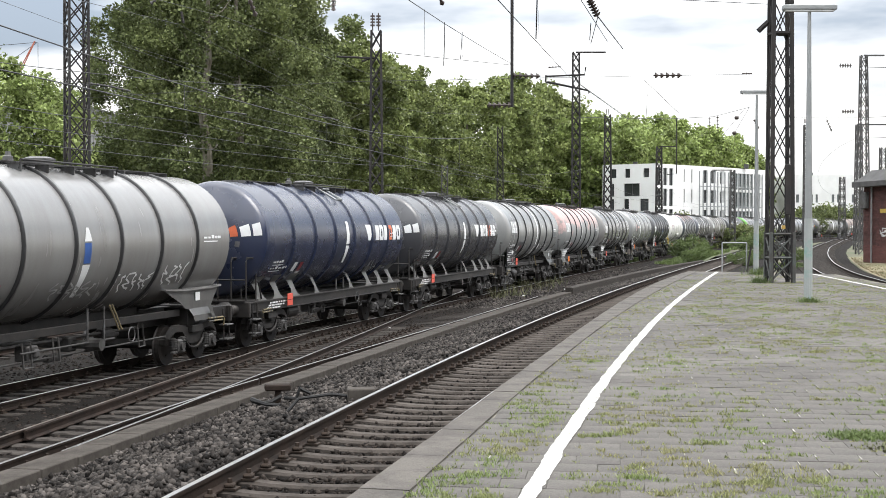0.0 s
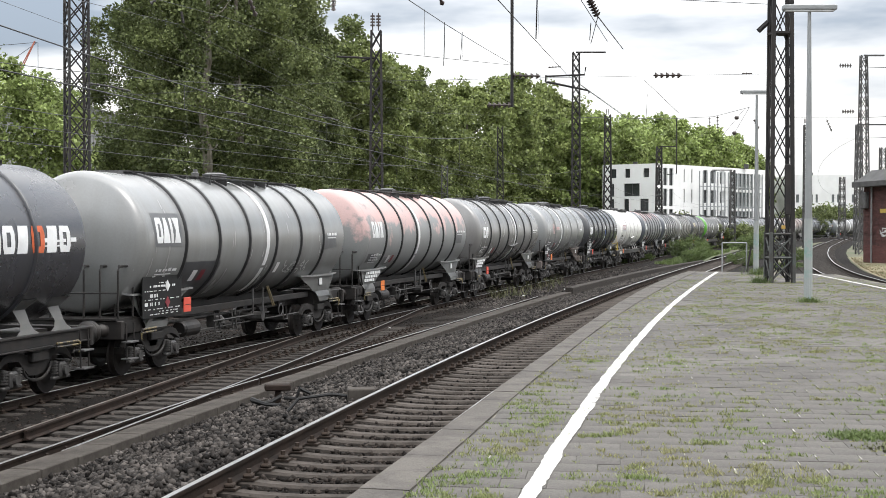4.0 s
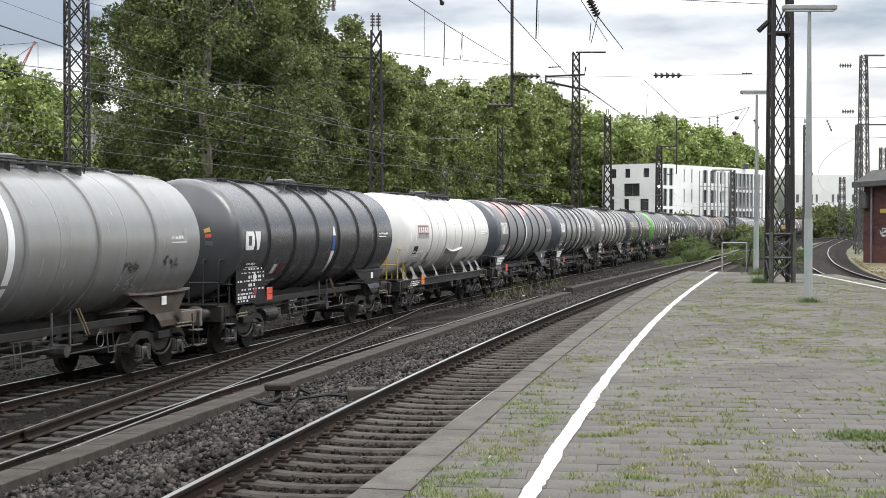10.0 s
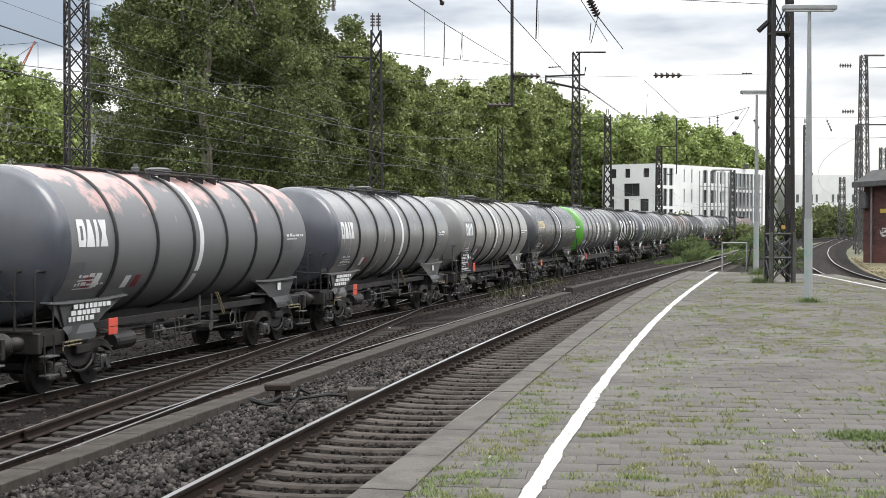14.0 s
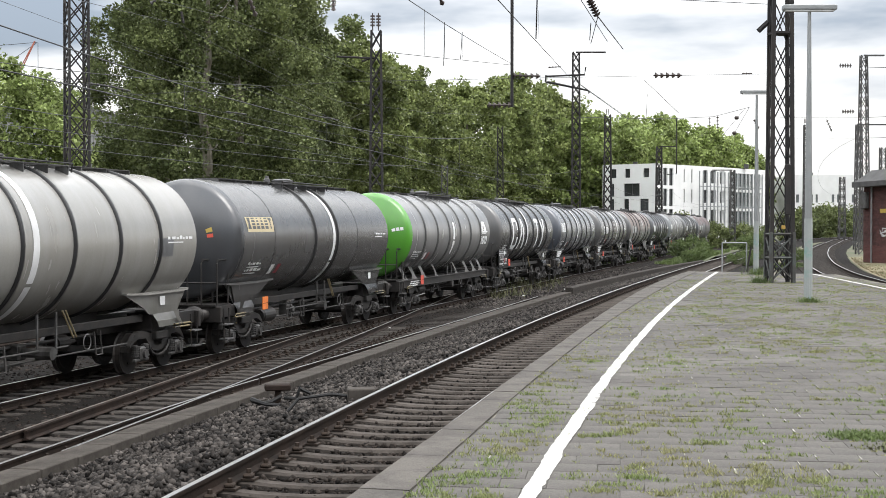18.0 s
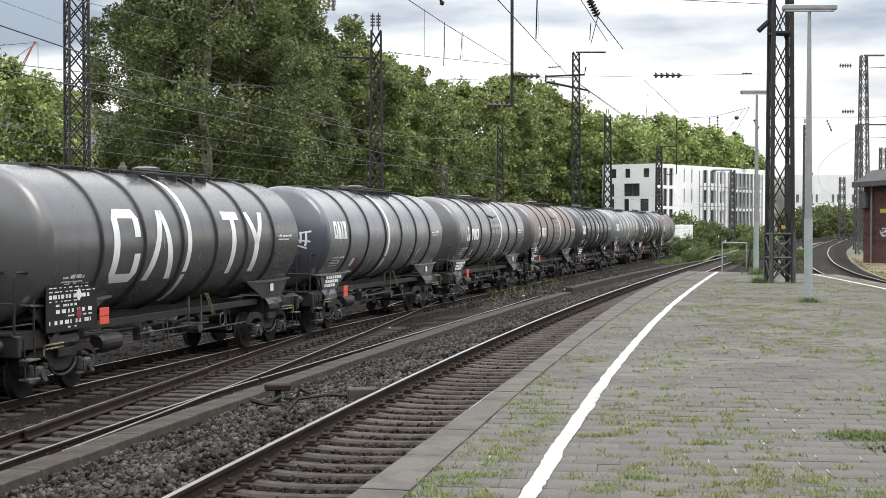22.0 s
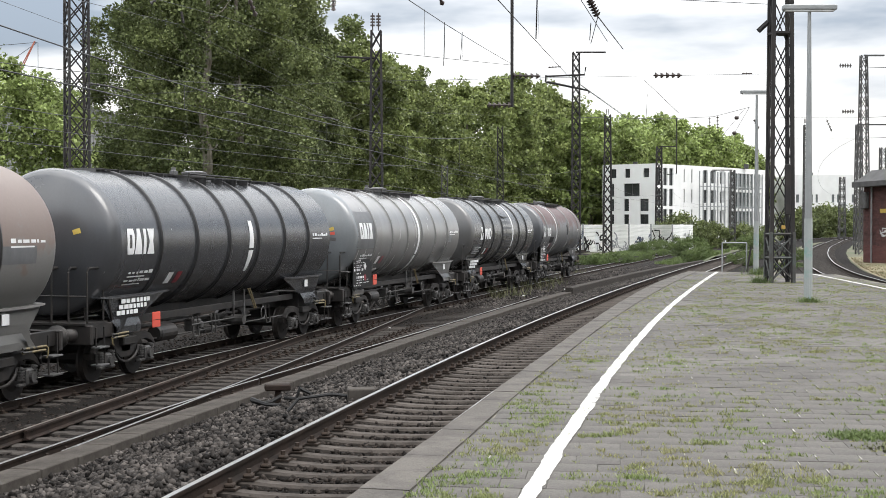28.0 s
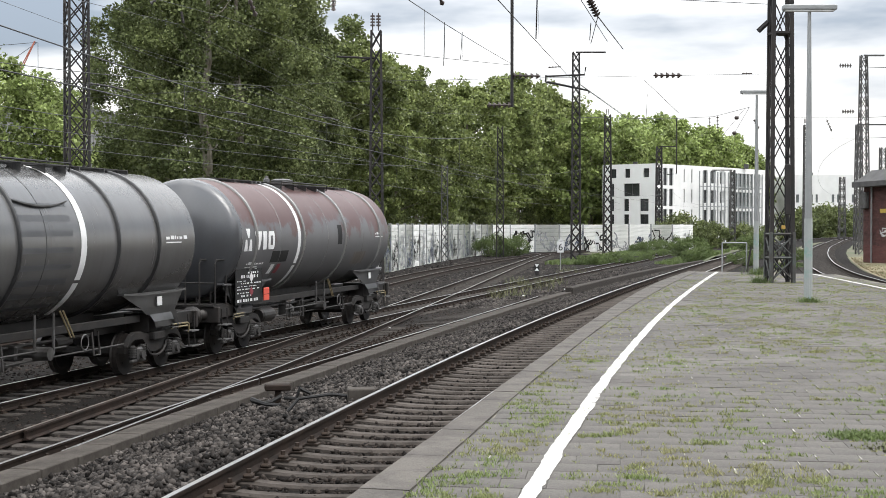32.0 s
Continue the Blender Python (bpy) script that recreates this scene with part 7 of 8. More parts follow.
for i, (mid_, half_, spec) in enumerate(zip(MIDDLE, HALF, SPECS)):
    hx = half_ + min(GAP_END[max(0, i - 1)], GAP_END[min(i, 20)]) / 2
    w = tank_wagon(half_, hx, seed=i, **spec)
    TRAIN.append((w, mid_, hx - 2.45))

# ---- brick signal hut ----
hut = thing("signal_hut", pose(28.2, 90.5, 0.5, 0, 0, -83), "dark red brick railway hut with an overhanging grey roof", "hut")
part("wall_core", boxes((0.03, 7.0, 0.03, 6.0, -0.3, 5.1)), M_MORTAR, hut)
brick_me = mesh_of("brick", boxes((0, 0.235, 0, 0.03, 0, 0.062)), M_BRICK)
hb_v, hb_f, nb = [], [], 0
for row in range(-3, 68):
    z = row * 0.075
    for side, m in ((0, pose(0, 0, 0)), (1, pose(0.0, 6.0, 0, 0, 0, -90))):
        x = -0.12 * (row % 2)
        while x < (6.9 if side == 0 else 5.9):
            x0, x1 = max(0.0, x), min(x + 0.238, 7.0 if side == 0 else 6.0)
            if x1 - x0 > 0.05 and not (side == 0 and 4.4 < (x0 + x1) / 2 < 5.6 and 2.2 < z < 4.0):
                if side == 0 and x < 4.4 and 0 < z < 2.2 and nb < 260 and x0 == x:
                    part("brick", brick_me, None, hut, m=m @ pose(x0, 0, z))
                    nb += 1
                else:
                    k = len(hb_v)
                    for yy in (0.0, 0.03):
                        hb_v += [m @ Vector(c) for c in ((x0, yy, z), (x1, yy, z), (x1, yy, z + 0.062), (x0, yy, z + 0.062))]
                    hb_f += [(k, k + 1, k + 2, k + 3), (k, k + 4, k + 5, k + 1), (k + 1, k + 5, k + 6, k + 2), (k + 2, k + 6, k + 7, k + 3), (k + 3, k + 7, k + 4, k)]
            x += 0.248
tagged(part("brickwork", raw_mesh("brickwork", hb_v, hb_f, M_BRICK), None, hut), kind="stuff")
bm = bmesh.new()
box(bm, -0.55, 7.5, -0.6, 6.5, 5.02, 5.4, 0.03)
part("roof_slab", bm, M_ROOF, hut, "grey projecting roof edge")
bm = bmesh.new()
lo = [bm.verts.new(c) for c in ((-0.4, -0.45, 5.4), (7.4, -0.45, 5.4), (7.4, 6.4, 5.4), (-0.4, 6.4, 5.4))]
hi = [bm.verts.new(c) for c in ((0.35, 0.4, 6.15), (6.7, 0.4, 6.15), (6.7, 5.6, 6.15), (0.35, 5.6, 6.15))]
bm.faces.new(hi)
for i in range(4):
    bm.faces.new((lo[i], lo[(i + 1) % 4], hi[(i + 1) % 4], hi[i]))
part("roof_hip", bm, M_ROOF, hut)
part("window", boxes((4.4, 5.6, 0.02, 0.05, 2.2, 4.0)), M_GLASS, hut)
part("downpipe", rods([(1.5, -0.12, 5.2), (1.5, -0.12, -0.3)], r=0.06), M_GALV, hut, "grey downpipe")
part("sign_board", boxes((5.2, 5.9, -0.05, -0.01, 1.6, 2.6)), M_DECAL_W, hut, "white blank notice board")
part("yellow_plate", boxes((2.6, 3.6, -0.04, -0.01, 3.3, 3.55)), M_YELLOW, hut, "small yellow plate")
part("wall_lamp", boxes((0.1, 0.9, -0.3, 0.0, 3.6, 4.7), bevel=0.04), M_LIGHTGREY, hut)
bm = bmesh.new()
gr = random.Random(4)
x, z = 2.5, 2.2
for i in range(14):
    x1, z1 = 2.4 + gr.uniform(0, 2.4), 2.0 + gr.uniform(-.3, .35)
    d = Vector((x1 - x, z1 - z)).normalized() * 0.03
    bm.faces.new([bm.verts.new(c) for c in ((x - d.y, -0.012, z + d.x), (x1 - d.y, -0.012, z1 + d.x), (x1 + d.y, -0.012, z1 - d.x), (x + d.y, -0.012, z - d.x))])
    x, z = x1, z1
part("graffiti", bm, M_DECAL_W, hut, "white sprayed scribble")
dry = [on for on in right_rail[18:60]]
bm = bmesh.new()
rows = []
for i, p in enumerate(dry):
    d = (right_rail[19 + i] - right_rail[17 + i]).normalized()
    s_ = Vector((d.y, -d.x, 0))
    rows.append([bm.verts.new((p.x + s_.x * w, p.y + s_.y * w, 0.46 + h)) for w, h in ((1.6, 0.0), (3.2, 0.06), (5.5, 0.05), (9, 0.02), (14, -0.05))])
for a, b in zip(rows, rows[1:]):
    for i in range(4):
        bm.faces.new((a[i], a[i + 1], b[i + 1], b[i]))
tagged(new("dry_grass_verge", mesh_of("dry_grass_verge", bm, M_DRYGRASS, True)), "verge of dry straw-coloured grass along the branch line", "ground", kind="structure")


def blades(pts, height, width, seed):
    g = np.random.default_rng(seed)
    n = len(pts)
    p = np.asarray(pts)
    a = g.uniform(0, 2 * np.pi, n)
    lean = g.uniform(0.2, 1.0, n)
    h = height * g.uniform(0.5, 1.4, n)
    side = np.stack([np.cos(a), np.sin(a), np.zeros(n)], 1) * (width * g.uniform(0.7, 1.3, n))[:, None]
    d = np.stack([-np.sin(a) * lean * h, np.cos(a) * lean * h, h * 0.8], 1)
    tip = p + d
    return np.stack([p - side, p + side, tip + side * 0.3, tip - side * 0.3], 1)


g = np.random.default_rng(12)
straw = []
for _ in range(14000):
    i = int(g.integers(18, 58))
    d = (right_rail[i + 1] - right_rail[i - 1]).normalized()
    p = right_rail[i].lerp(right_rail[i + 1], g.uniform())
    e = 1.7 + 5.5 * g.uniform() ** 1.3
    if noise.noise(Vector((p.x + e, p.y, 2.0)) * 0.35) > -0.25:
        straw.append((p.x + d.y * e, p.y - d.x * e, 0.47))
tagged(new("straw_grass", quads_mesh("straw_grass", blades(straw, 0.09, 0.02, 3), M_DRYGRASS)), "dry straw-coloured tufts along the branch line", "grass", kind="stuff")


# ---- stones ----
def stones(name, pts, size, material, label, seed):
    g = np.random.default_rng(seed)
    n = len(pts)
    base = np.array([[-1, -1, -1], [1, -1, -1], [1, 1, -1], [-1, 1, -1], [-1, -1, 1], [1, -1, 1], [1, 1, 1], [-1, 1, 1]], float) * 0.5
    v = base[None] * g.uniform(0.55, 1.25, (n, 8, 3)) + g.normal(0, 0.12, (n, 8, 3))
    q = g.normal(size=(n, 4))
    q /= np.linalg.norm(q, axis=1, keepdims=True)
    w, x, y, z = q.T
    R = np.stack([1 - 2 * (y * y + z * z), 2 * (x * y - z * w), 2 * (x * z + y * w), 2 * (x * y + z * w), 1 - 2 * (x * x + z * z), 2 * (y * z - x * w), 2 * (x * z - y * w), 2 * (y * z + x * w), 1 - 2 * (x * x + y * y)], 1).reshape(n, 3, 3)
    v = np.einsum("nij,nkj->nki", R, v) * (size * g.uniform(0.6, 1.5, n))[:, None, None] + np.asarray(pts)[:, None, :]
    f = np.array([[0, 3, 2, 1], [4, 5, 6, 7], [0, 1, 5, 4], [1, 2, 6, 5], [2, 3, 7, 6], [3, 0, 4, 7]])
    idx = (f[None] + (np.arange(n) * 8)[:, None, None]).reshape(-1)
    me = bpy.data.meshes.new(name)
    me.vertices.add(n * 8)
    me.vertices.foreach_set("co", v.astype(np.float32).ravel())
    me.loops.add(len(idx))
    me.loops.foreach_set("vertex_index", idx.astype(np.int32))
    me.polygons.add(n * 6)
    me.polygons.foreach_set("loop_start", np.arange(0, n * 24, 4, dtype=np.int32))
    me.polygons.foreach_set("loop_total", np.full(n * 6, 4, dtype=np.int32))
    me.update(calc_edges=True)
    me.materials.append(material)
    return tagged(new(name, me), label, "ballast", kind="stuff")


g = np.random.default_rng(31)
near_pts, mid_pts = [], []
for _ in range(38000):
    y = 8 + 52 * g.uniform() ** 1.6 if g.uniform() < 0.9 else g.uniform(-8, 8)
    xt, xr = poly(TROUGH, y), poly(NEAR_L, y)
    x = xt + 0.12 + (xr - 0.24 - xt) * g.uniform()
    near_pts.append((x, y, bed_z(x, xt - 0.25, xr) + g.uniform(-0.02, 0.035) + 0.02 * noise.noise(Vector((x, y, 0)) * 3.1)))
for _ in range(11000):
    y = 5.5 + 34 * g.uniform() ** 1.4
    xr = poly(NEAR_L, y)
    mid_pts.append((xr + g.uniform(0.1, 2.0), y, Z_BED + 0.004 + g.uniform(0, 0.018)))
stones("ballast_stones", near_pts, 0.044, M_STONE, "loose grey crushed stones on the track shoulder", 1)
stones("ballast_stones", mid_pts, 0.032, M_STONE_DARK, "brown stained stones between the sleepers", 2)
yard_pts = []
for _ in range(18000):
    y = 14 + 46 * g.uniform() ** 1.3
    x0, x1 = on_path(y - 20).x - 3.5, poly(TROUGH, y) - 0.45
    yard_pts.append((x0 + (x1 - x0) * g.uniform(), y, Z_BED_FAR - 0.022 + g.uniform(-.01, .015)))
stones("ballast_stones", yard_pts, 0.043, M_STONE_DARK, "rust-brown ballast stones between the running lines", 3)


far_pts = []
for _ in range(11000):
    y = 56 + 60 * g.uniform() ** 1.2
    x0, xt, xr = on_path(y - 22).x + 1.3, poly(TROUGH, y), poly(NEAR_L, y)
    x = x0 + (xr - 0.2 - x0) * g.uniform()
    far_pts.append((x, y, (Z_BED_FAR if x < xt - 0.2 else bed_z(x, xt - 0.25, xr)) - 0.005))
stones("ballast_stones", far_pts, 0.075, M_STONE, "brown-grey ballast between the distant lines", 7)


yard_far = []
for _ in range(10000):
    y = 58 + 95 * g.uniform() ** 1.1
    x0, x1 = wall_x(y) + 0.6, float(np.interp(y, PATH_Y, PATH_X)) + 2.2
    yard_far.append((x0 + (x1 - x0) * g.uniform(), y, Z_BED_FAR - 0.03))
stones("ballast_stones", yard_far, 0.085, M_STONE, "grey-brown ballast along the noise barrier", 9)

# ---- weeds in the paving ----
g = np.random.default_rng(41)
tufts = []
for j in range(20, 150):
    for i in range(-40, 70):
        c = TD * ((j - 0.5) * SZ) + TS * ((i + 0.5 * (j % 2)) * SZ)
        x, y = c.x, c.y
        if y > 46 or x < poly(SLAB_IN, y) - 0.05 or x > 0.345 * y + 0.4 or x > poly(RIGHT_EDGE, y) - 0.3 or y < 7:
            continue
        d = noise.noise(Vector((x * 0.55, y * 0.4, 3.0))) + 0.55 * noise.noise(Vector((x * 1.7, y * 1.2, 8.0)))
        edge_ = max(0.0, 1 - abs(x - poly(SLAB_IN, y)) / 0.4) * 0.35
        if d + edge_ < 0.0 + g.uniform(-0.45, 0.45):
            continue
        n = int(26 * min(1.7, 0.35 + 2.2 * max(0, d + edge_)))
        c0 = g.uniform(-SZ / 2, SZ / 2)
        for _ in range(n):
            if g.uniform() < 0.75:
                q = c + TS * (c0 + g.normal(0, 0.05)) + TD * g.normal(0, 0.02)
            else:
                q = c + TS * (SZ / 2 + g.normal(0, 0.015)) + TD * g.uniform(0, SZ)
            tufts.append((q.x, q.y, Z_PLAT - 0.005))
weed = blades(tufts, 0.026, 0.0045, 1)
tagged(new("joint_weeds", quads_mesh("joint_weeds", weed, M_GRASS)), "short grass and moss growing out of the paving joints", "weeds", kind="stuff")


# single small rosettes and seedlings scattered over the joints
g = np.random.default_rng(52)
specks = []
for j in range(26, 130):
    for i in range(-30, 60):
        for half_ in (0, 1):
            c = TD * ((j - 0.5 * (1 - half_)) * SZ) + TS * ((i + 0.5 * (j % 2) + 0.5 * half_) * SZ)
            x, y = c.x, c.y
            if y > 40 or y < 8.5 or x < poly(SLAB_IN, y) or x > 0.345 * y + 0.4 or x > poly(RIGHT_EDGE, y) - 0.3 or abs(x - poly(LINE, y)) < 0.12:
                continue
            if g.uniform() > 0.62 + 0.3 * noise.noise(Vector((x * 0.4, y * 0.25, 15.0))):
                continue
            q = c + (TS if half_ == 0 else TD) * g.uniform(-.14, .14)
            r_ = g.uniform(0.008, 0.022)
            for _ in range(int(g.uniform(4, 13))):
                specks.append((q.x + g.normal() * r_, q.y + g.normal() * r_, Z_PLAT - 0.004))
tagged(new("joint_seedlings", quads_mesh("joint_seedlings", blades(specks, 0.022, 0.0055, 14), M_GRASS)), "tiny olive seedlings dotted over the paving joints", "weeds", kind="stuff")


g = np.random.default_rng(43)
lawn = []
for _ in range(1500):
    y = 7.4 + 32 * g.uniform() ** 1.7
    x = poly(SLAB_IN, y) + (0.345 * y + 0.4 - poly(SLAB_IN, y)) * g.uniform()
    if x > poly(RIGHT_EDGE, y) - 0.3 or abs(x - poly(LINE, y)) < 0.16:
        continue
    d = noise.noise(Vector((x * 0.45, y * 0.3, 5.0))) + 0.4 * noise.noise(Vector((x * 1.9, y * 1.3, 9.0))) + (0.22 if x > poly(LINE, y) + 0.5 else -0.05)
    if d < 0.0 + g.uniform(-.25, .25):
        continue
    rx_, ry_ = g.uniform(0.02, 0.075), g.uniform(0.015, 0.05)
    for _ in range(int(90 * rx_ / 0.1 * g.uniform(0.5, 1.4))):
        q = Vector((x + g.normal() * rx_, y + g.normal() * ry_, Z_PLAT - 0.004))
        if abs(q.x - poly(LINE, q.y)) > 0.085 and q.x > poly(SLAB_IN, q.y) - 0.03:
            lawn.append(tuple(q))
tagged(new("grass_patches", quads_mesh("grass_patches", blades(lawn, 0.03, 0.005, 6), M_GRASS)), "low yellow-green grass patches spreading over the paving", "weeds", kind="stuff")


def clump(x, y, z, r, h, n, seed, label, mat=None):
    g = np.random.default_rng(seed)
    pts = np.stack([x + g.normal(0, r, n), y + g.normal(0, r * 0.8, n), np.full(n, z - 0.01)], 1)
    ob = new("grass_clump", quads_mesh("grass_clump", blades(pts, h, 0.009, seed), mat or M_GRASS))
    return tagged(ob, label, "grass clump", kind="stuff")


clump(3.2, 10.3, Z_PLAT, 0.13, 0.035, 1500, 3, "flat green grass clump spreading over the paving slabs", M_HERB)
clump(3.28, 9.75, Z_PLAT, 0.12, 0.03, 500, 8, "brownish grass clump on the paving slabs", M_STALK)
clump(7.6, 28.1, Z_PLAT, 0.1, 0.12, 300, 4, "grass clump round the lamp foot", M_HERB)
clump(8.85, 37.6, Z_PLAT, 0.16, 0.2, 220, 5, "grass clump beside the lattice mast foot", M_HERB)
clump(10.2, 43.8, Z_PLAT, 0.18, 0.25, 220, 6, "grass clump round the far lamp foot", M_HERB)
vp = []
g = np.random.default_rng(77)
for _ in range(44000):
    y = 118 + 54 * g.uniform()
    x = on_path(y - 28 + 10).x
    k = g.uniform()
    x0 = float(np.interp(y, PATH_Y, PATH_X))
    e = g.uniform(-7.5, -2.6) if k < 0.55 else g.uniform(2.6, 8.5)
    if noise.noise(Vector((x0 + e, y, 0)) * 0.23) < -0.02:
        continue
    vp.append((x0 + e, y, Z_BED_FAR - 0.02 if e < 5 else ground_height(x0 + e, y)))
tagged(new("trackside_weeds", quads_mesh("trackside_weeds", blades(vp, 0.3, 0.045, 5), M_HERB)), "tall green weeds between the distant tracks", "weeds", kind="stuff")

g = np.random.default_rng(78)
stalks = []
for u, y, r_ in ((905, 66, 0.8), (935, 72, 1.1), (955, 76, 1.2), (975, 80, 0.9), (915, 78, 0.7), (1010, 98, 1.0), (880, 64, 0.5)):
    for _ in range(80):
        stalks.append((spot(u, y) + g.normal() * r_ * 0.5, y + g.normal() * r_, Z_BED_FAR))
tagged(new("trackside_weeds", quads_mesh("trackside_weeds", blades(stalks, 0.5, 0.014, 9), M_STALK)), "thin olive weeds growing through the ballast", "weeds", kind="stuff")

# ---- small track things ----
for u, y, z0, h in ((1057, 168, -0.15, 1.2), (1207, 188, 0.35, 1.5)):
    mp = thing("marker_post", pose(spot(u, y), y, z0), "short white marker post with a black cap beside the track", "marker post", "marker posts")
    part("shaft", boxes((-0.22, 0.22, -0.05, 0.05, 0.12, h - 0.25), bevel=0.01), M_DECAL_W, mp)
    part("cap", boxes((-0.22, 0.22, -0.05, 0.05, h - 0.25, h), bevel=0.01), M_DECAL_BLACK, mp)
    part("foot", boxes((-0.06, 0.06, -0.06, 0.06, -1.0, 0.12)), M_LATTICE, mp)
box_ = thing("track_box", pose(-1.12, 18.4, 0.58, 0, 0, 8), "low brown concrete cover box on the ballast shoulder", "box")
part("cover", boxes((-0.19, 0.19, -0.15, 0.15, -0.1, 0.21), bevel=0.015), M_CONC, box_)
part("cable", rods([(-0.17, 0, 0.1), (-0.4, 0, 0.13), (-0.85, -0.02, 0.08), (-1.0, -0.1, -0.08)], r=0.022, n=6), M_DECAL_BLACK, box_)
mag = thing("track_magnet", pose(-2.68, 21.8, 0.06, 0, 0, 10), "rusty signalling unit on a short post with black cables", "track unit")
part("head", boxes((-0.21, 0.21, -0.11, 0.11, 0.28, 0.38), bevel=0.02), M_RAIL, mag)
part("post", boxes((-0.04, 0.05, -0.04, 0.04, -0.1, 0.28)), M_RAIL, mag)
part("cable", rods([(0.05, -0.1, 0.2), (-0.12, -0.2, 0.12), (-0.3, -0.25, 0.1), (-0.42, -0.2, 0.16), (-0.2, -0.35, 0.1), (0.02, -0.5, 0.1)], r=0.03, n=6), M_DECAL_BLACK, mag)
part("conduit", rods([(0.1, 0, 0.15), (0.3, 0, 0.14), (0.36, 0, 0.3), (0.55, 0.05, 0.2)], r=0.028, n=6), M_DECAL_BLACK, mag)
rail_frame = thing("end_railing", pose(9.64, 46.55, Z_PLAT), "thin grey tube railing closing the platform end", "railing")
for x in (0, 0.84):
    part("post", rods([(x, 0, -0.1), (x, 0, 1.0)], r=0.025), M_GALV, rail_frame)
part("top_bar", rods([(0, 0, 1.0), (0.84, 0, 1.0)], r=0.025), M_GALV, rail_frame)
stop = thing("buffer_post", pose(10.35, 46.2, Z_PLAT), "leaning dark steel post beside the railing", "post")
part("shaft", rods([(0.05, 0, -0.1), (0.2, 0, 0.85)], r=0.035), M_LATTICE, stop)


def board(name, u, y, z0, h, w, bh, label, z_off=0.0):
    x = spot(u, y)
    t = thing(name, pose(x, y, z0), label, "track sign", "small signs along the tracks")
    part("post", rods([(0, 0, -0.3), (0, 0, h)], r=0.03 + y * 0.0002), M_GALV, t)
    part("board", boxes((-w / 2, w / 2, -0.06, -0.03, h - bh, h), bevel=0.005), M_DECAL_W, t)
    return t


six = board("track_sign", 992, 104, Z_BED_FAR, 2.2, 0.5, 0.85, "white board with the number six on a post")
cu = bpy.data.curves.new("digit", "FONT")
cu.body, cu.size, cu.align_x, cu.extrude = "6", 0.75, "CENTER", 0.005
dg = new("digit", cu)
cu.materials.append(M_DECAL_BLACK)
dg.parent, dg.matrix_basis = six, pose(0, -0.072, 1.52, 90, 0, 0)
part("arrow", boxes((-0.2, 0.2, -0.06, -0.03, 2.26, 2.36)), M_DECAL_W, six)
b2 = board("track_sign", 1057, 150, Z_GROUND, 2.4, 0.45, 1.0, "white board with a black stroke on a post")
part("stroke", boxes((-0.18, 0.18, -0.075, -0.065, 1.5, 1.7)), M_DECAL_BLACK, b2)
b3 = board("track_sign", 1206, 190, Z_GROUND, 3.8, 0.5, 2.6, "tall white board with a black diagonal stroke")
bm = bmesh.new()
bm.faces.new([bm.verts.new(c) for c in ((-0.22, -0.068, 1.9), (0.22, -0.068, 2.5), (0.22, -0.068, 2.75), (-0.22, -0.068, 2.15))])
part("stroke", bm, M_DECAL_BLACK, b3)
lantern = thing("point_signal", pose(spot(950, 92), 92, Z_BED_FAR) @ Matrix.Scale(0.7, 4), "small white and black point indicator lantern", "point signal")
bm = bmesh.new()
rod(bm, (0, 0, 0), (0, 0, 0.55), 0.05, 6)
box(bm, -0.2, 0.2, -0.12, 0.12, 0.1, 0.5, 0.02)
part("base", bm, M_LATTICE, lantern)
bm = bmesh.new()
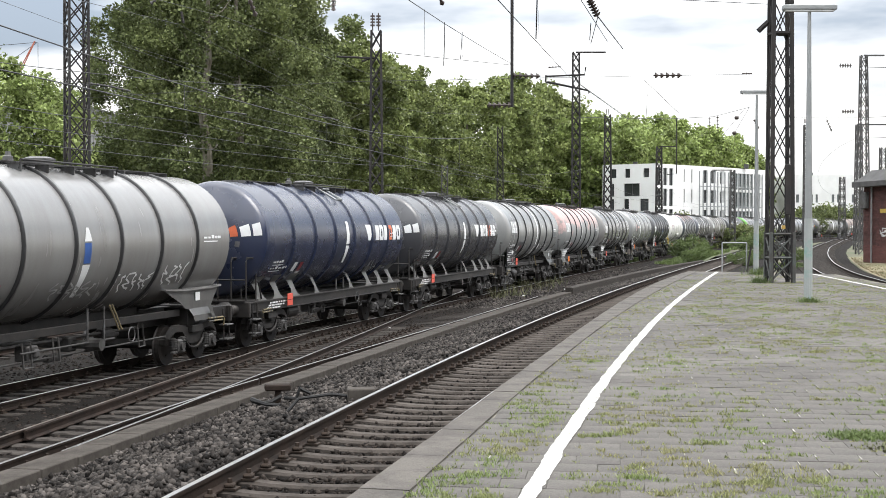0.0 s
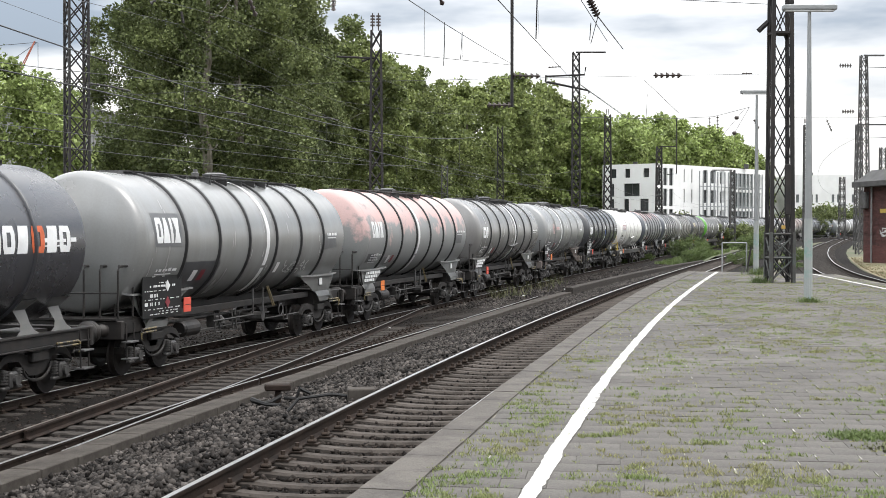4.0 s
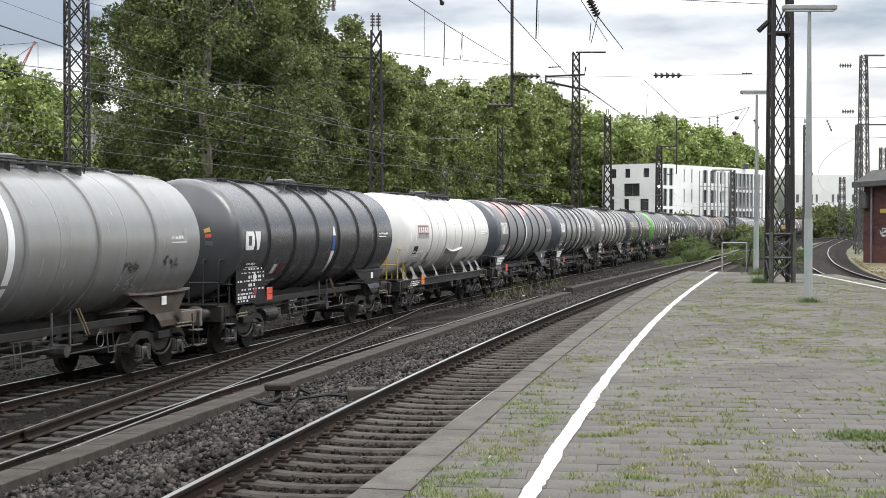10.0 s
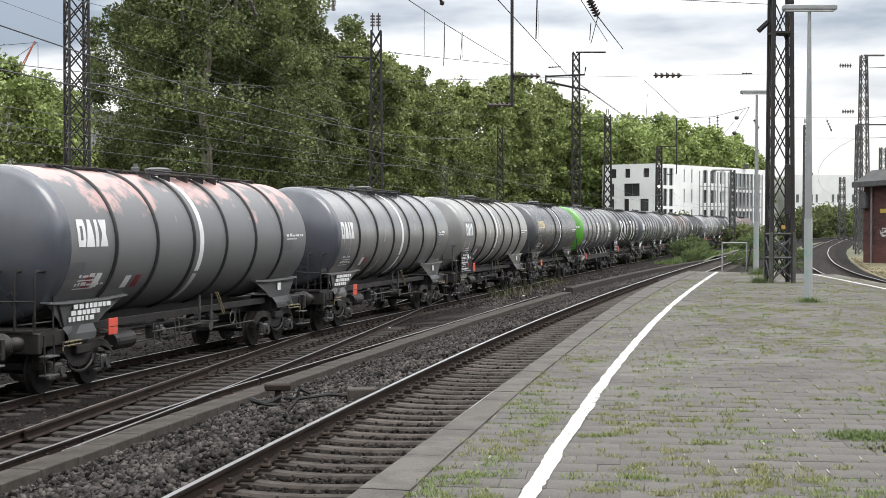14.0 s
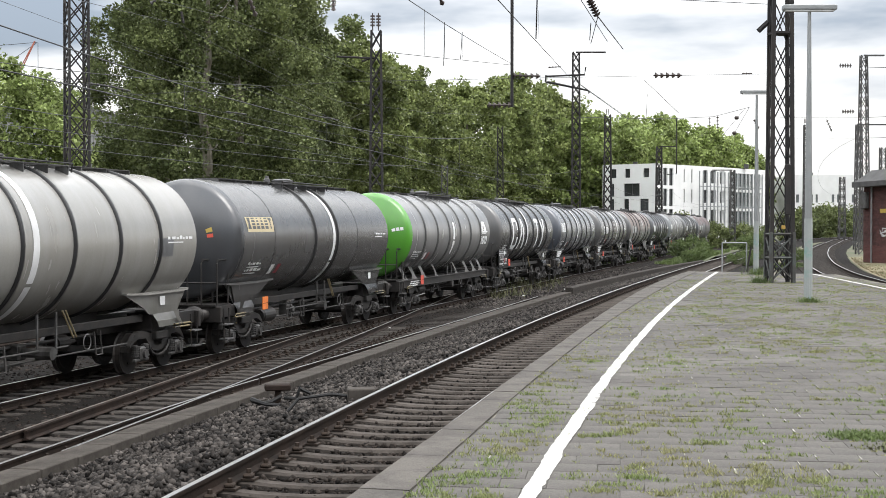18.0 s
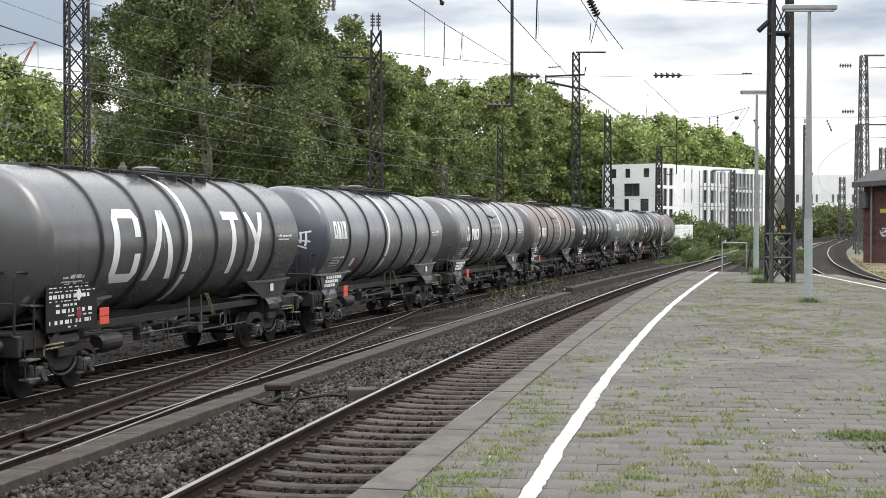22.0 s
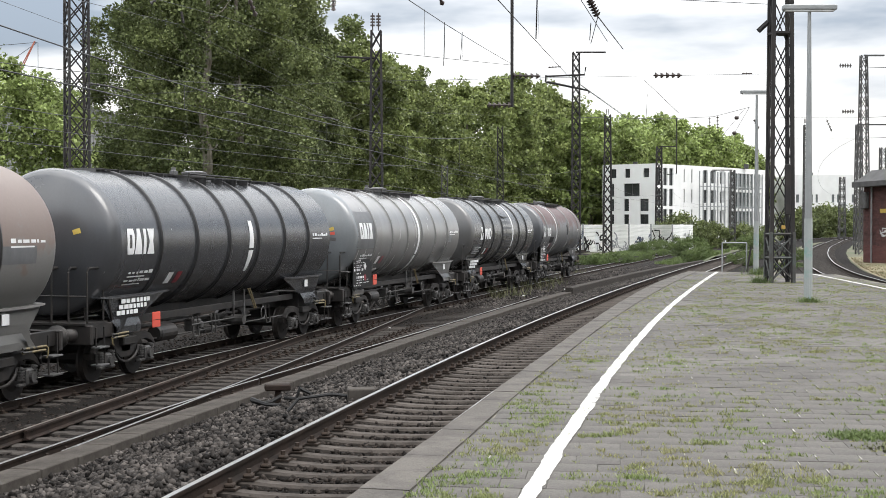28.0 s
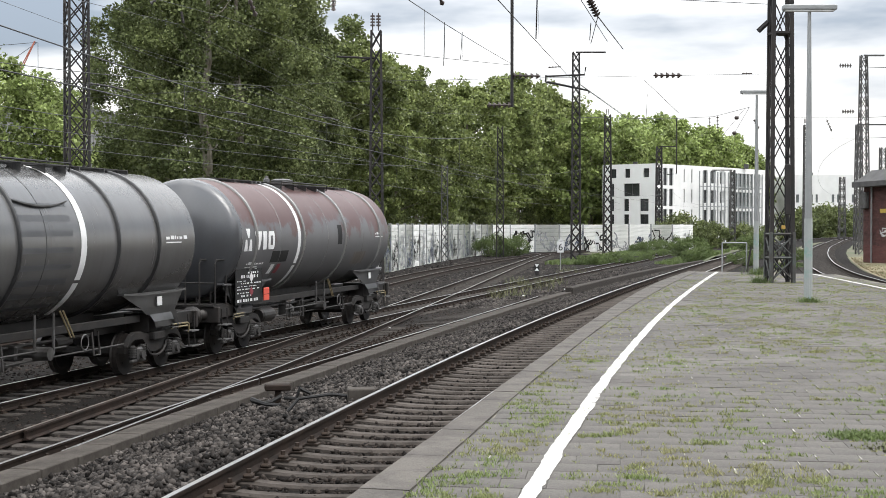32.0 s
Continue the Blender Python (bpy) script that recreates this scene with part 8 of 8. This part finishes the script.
bm.faces.new([bm.verts.new(c) for c in ((-0.22, -0.13, 1.15), (0, -0.13, 0.85), (0.22, -0.13, 1.15))])
bm.faces.new([bm.verts.new(c) for c in ((-0.22, -0.13, 0.5), (0.22, -0.13, 0.5), (0, -0.13, 0.8))])
part("indicator", bm, M_DECAL_W, lantern)
part("housing", boxes((-0.24, 0.24, -0.12, 0.1, 0.48, 1.18), bevel=0.01), M_DECAL_BLACK, lantern)
for u, v, z in ((688, 582, Z_BED_FAR), (927, 524, Z_BED_FAR), (1000, 513, Z_BED_FAR)):
    y = (3.02 - z) * 2387 / (v - 398)
    lit = thing("litter", pose(spot(u, y), y, z + 0.02, 0, 0, u), "crumpled white scrap lying on the ballast", "litter")
    bm = bmesh.new()
    bmesh.ops.create_icosphere(bm, subdivisions=1, radius=0.09)
    bmesh.ops.scale(bm, vec=(1.3, 0.7, 0.5), verts=bm.verts)
    for v_ in bm.verts:
        v_.co *= 0.7 + 0.6 * abs(noise.noise(v_.co * 30))
    part("scrap", bm, M_DECAL_W, lit)

# ---- what moves: the train, and the wheels of each wagon while it is near ----
def run(t):
    """How far the train has come, in metres, measured from 16 s."""
    return 9.929 * (t - 16) + 0.01542 * (t - 16) ** 2


def wagon_pose(c, half, t):
    s_ = c - run(t)
    a, b = on_path(s_ - half), on_path(s_ + half)
    d = b - a
    mid_ = (a + b) / 2
    return pose(mid_.x, mid_.y, Z_FAR, 0, 0, math.degrees(math.atan2(d.y, d.x)))


def motions():
    for wagon, c, half in TRAIN:
        walk(wagon, [(t * 0.5, wagon_pose(c, half, t * 0.5)) for t in range(65)])
    centre = {w: c for w, c, h in TRAIN}
    for wheel, wagon, dx in WHEELS:
        c = centre[wagon]
        times = [t / 15 for t in range(481) if -14 < c - run(t / 15) < 34]
        if not times:
            continue
        if times[0] > 0:
            times.insert(0, 0.0)
        if times[-1] < 32:
            times.append(32.0)
        rest = wheel.matrix_basis.translation.copy()
        walk(wheel, [(t, Matrix.Translation(rest) @ Matrix.Rotation(-run(t) / 0.46, 4, "Y")) for t in times])


motions()
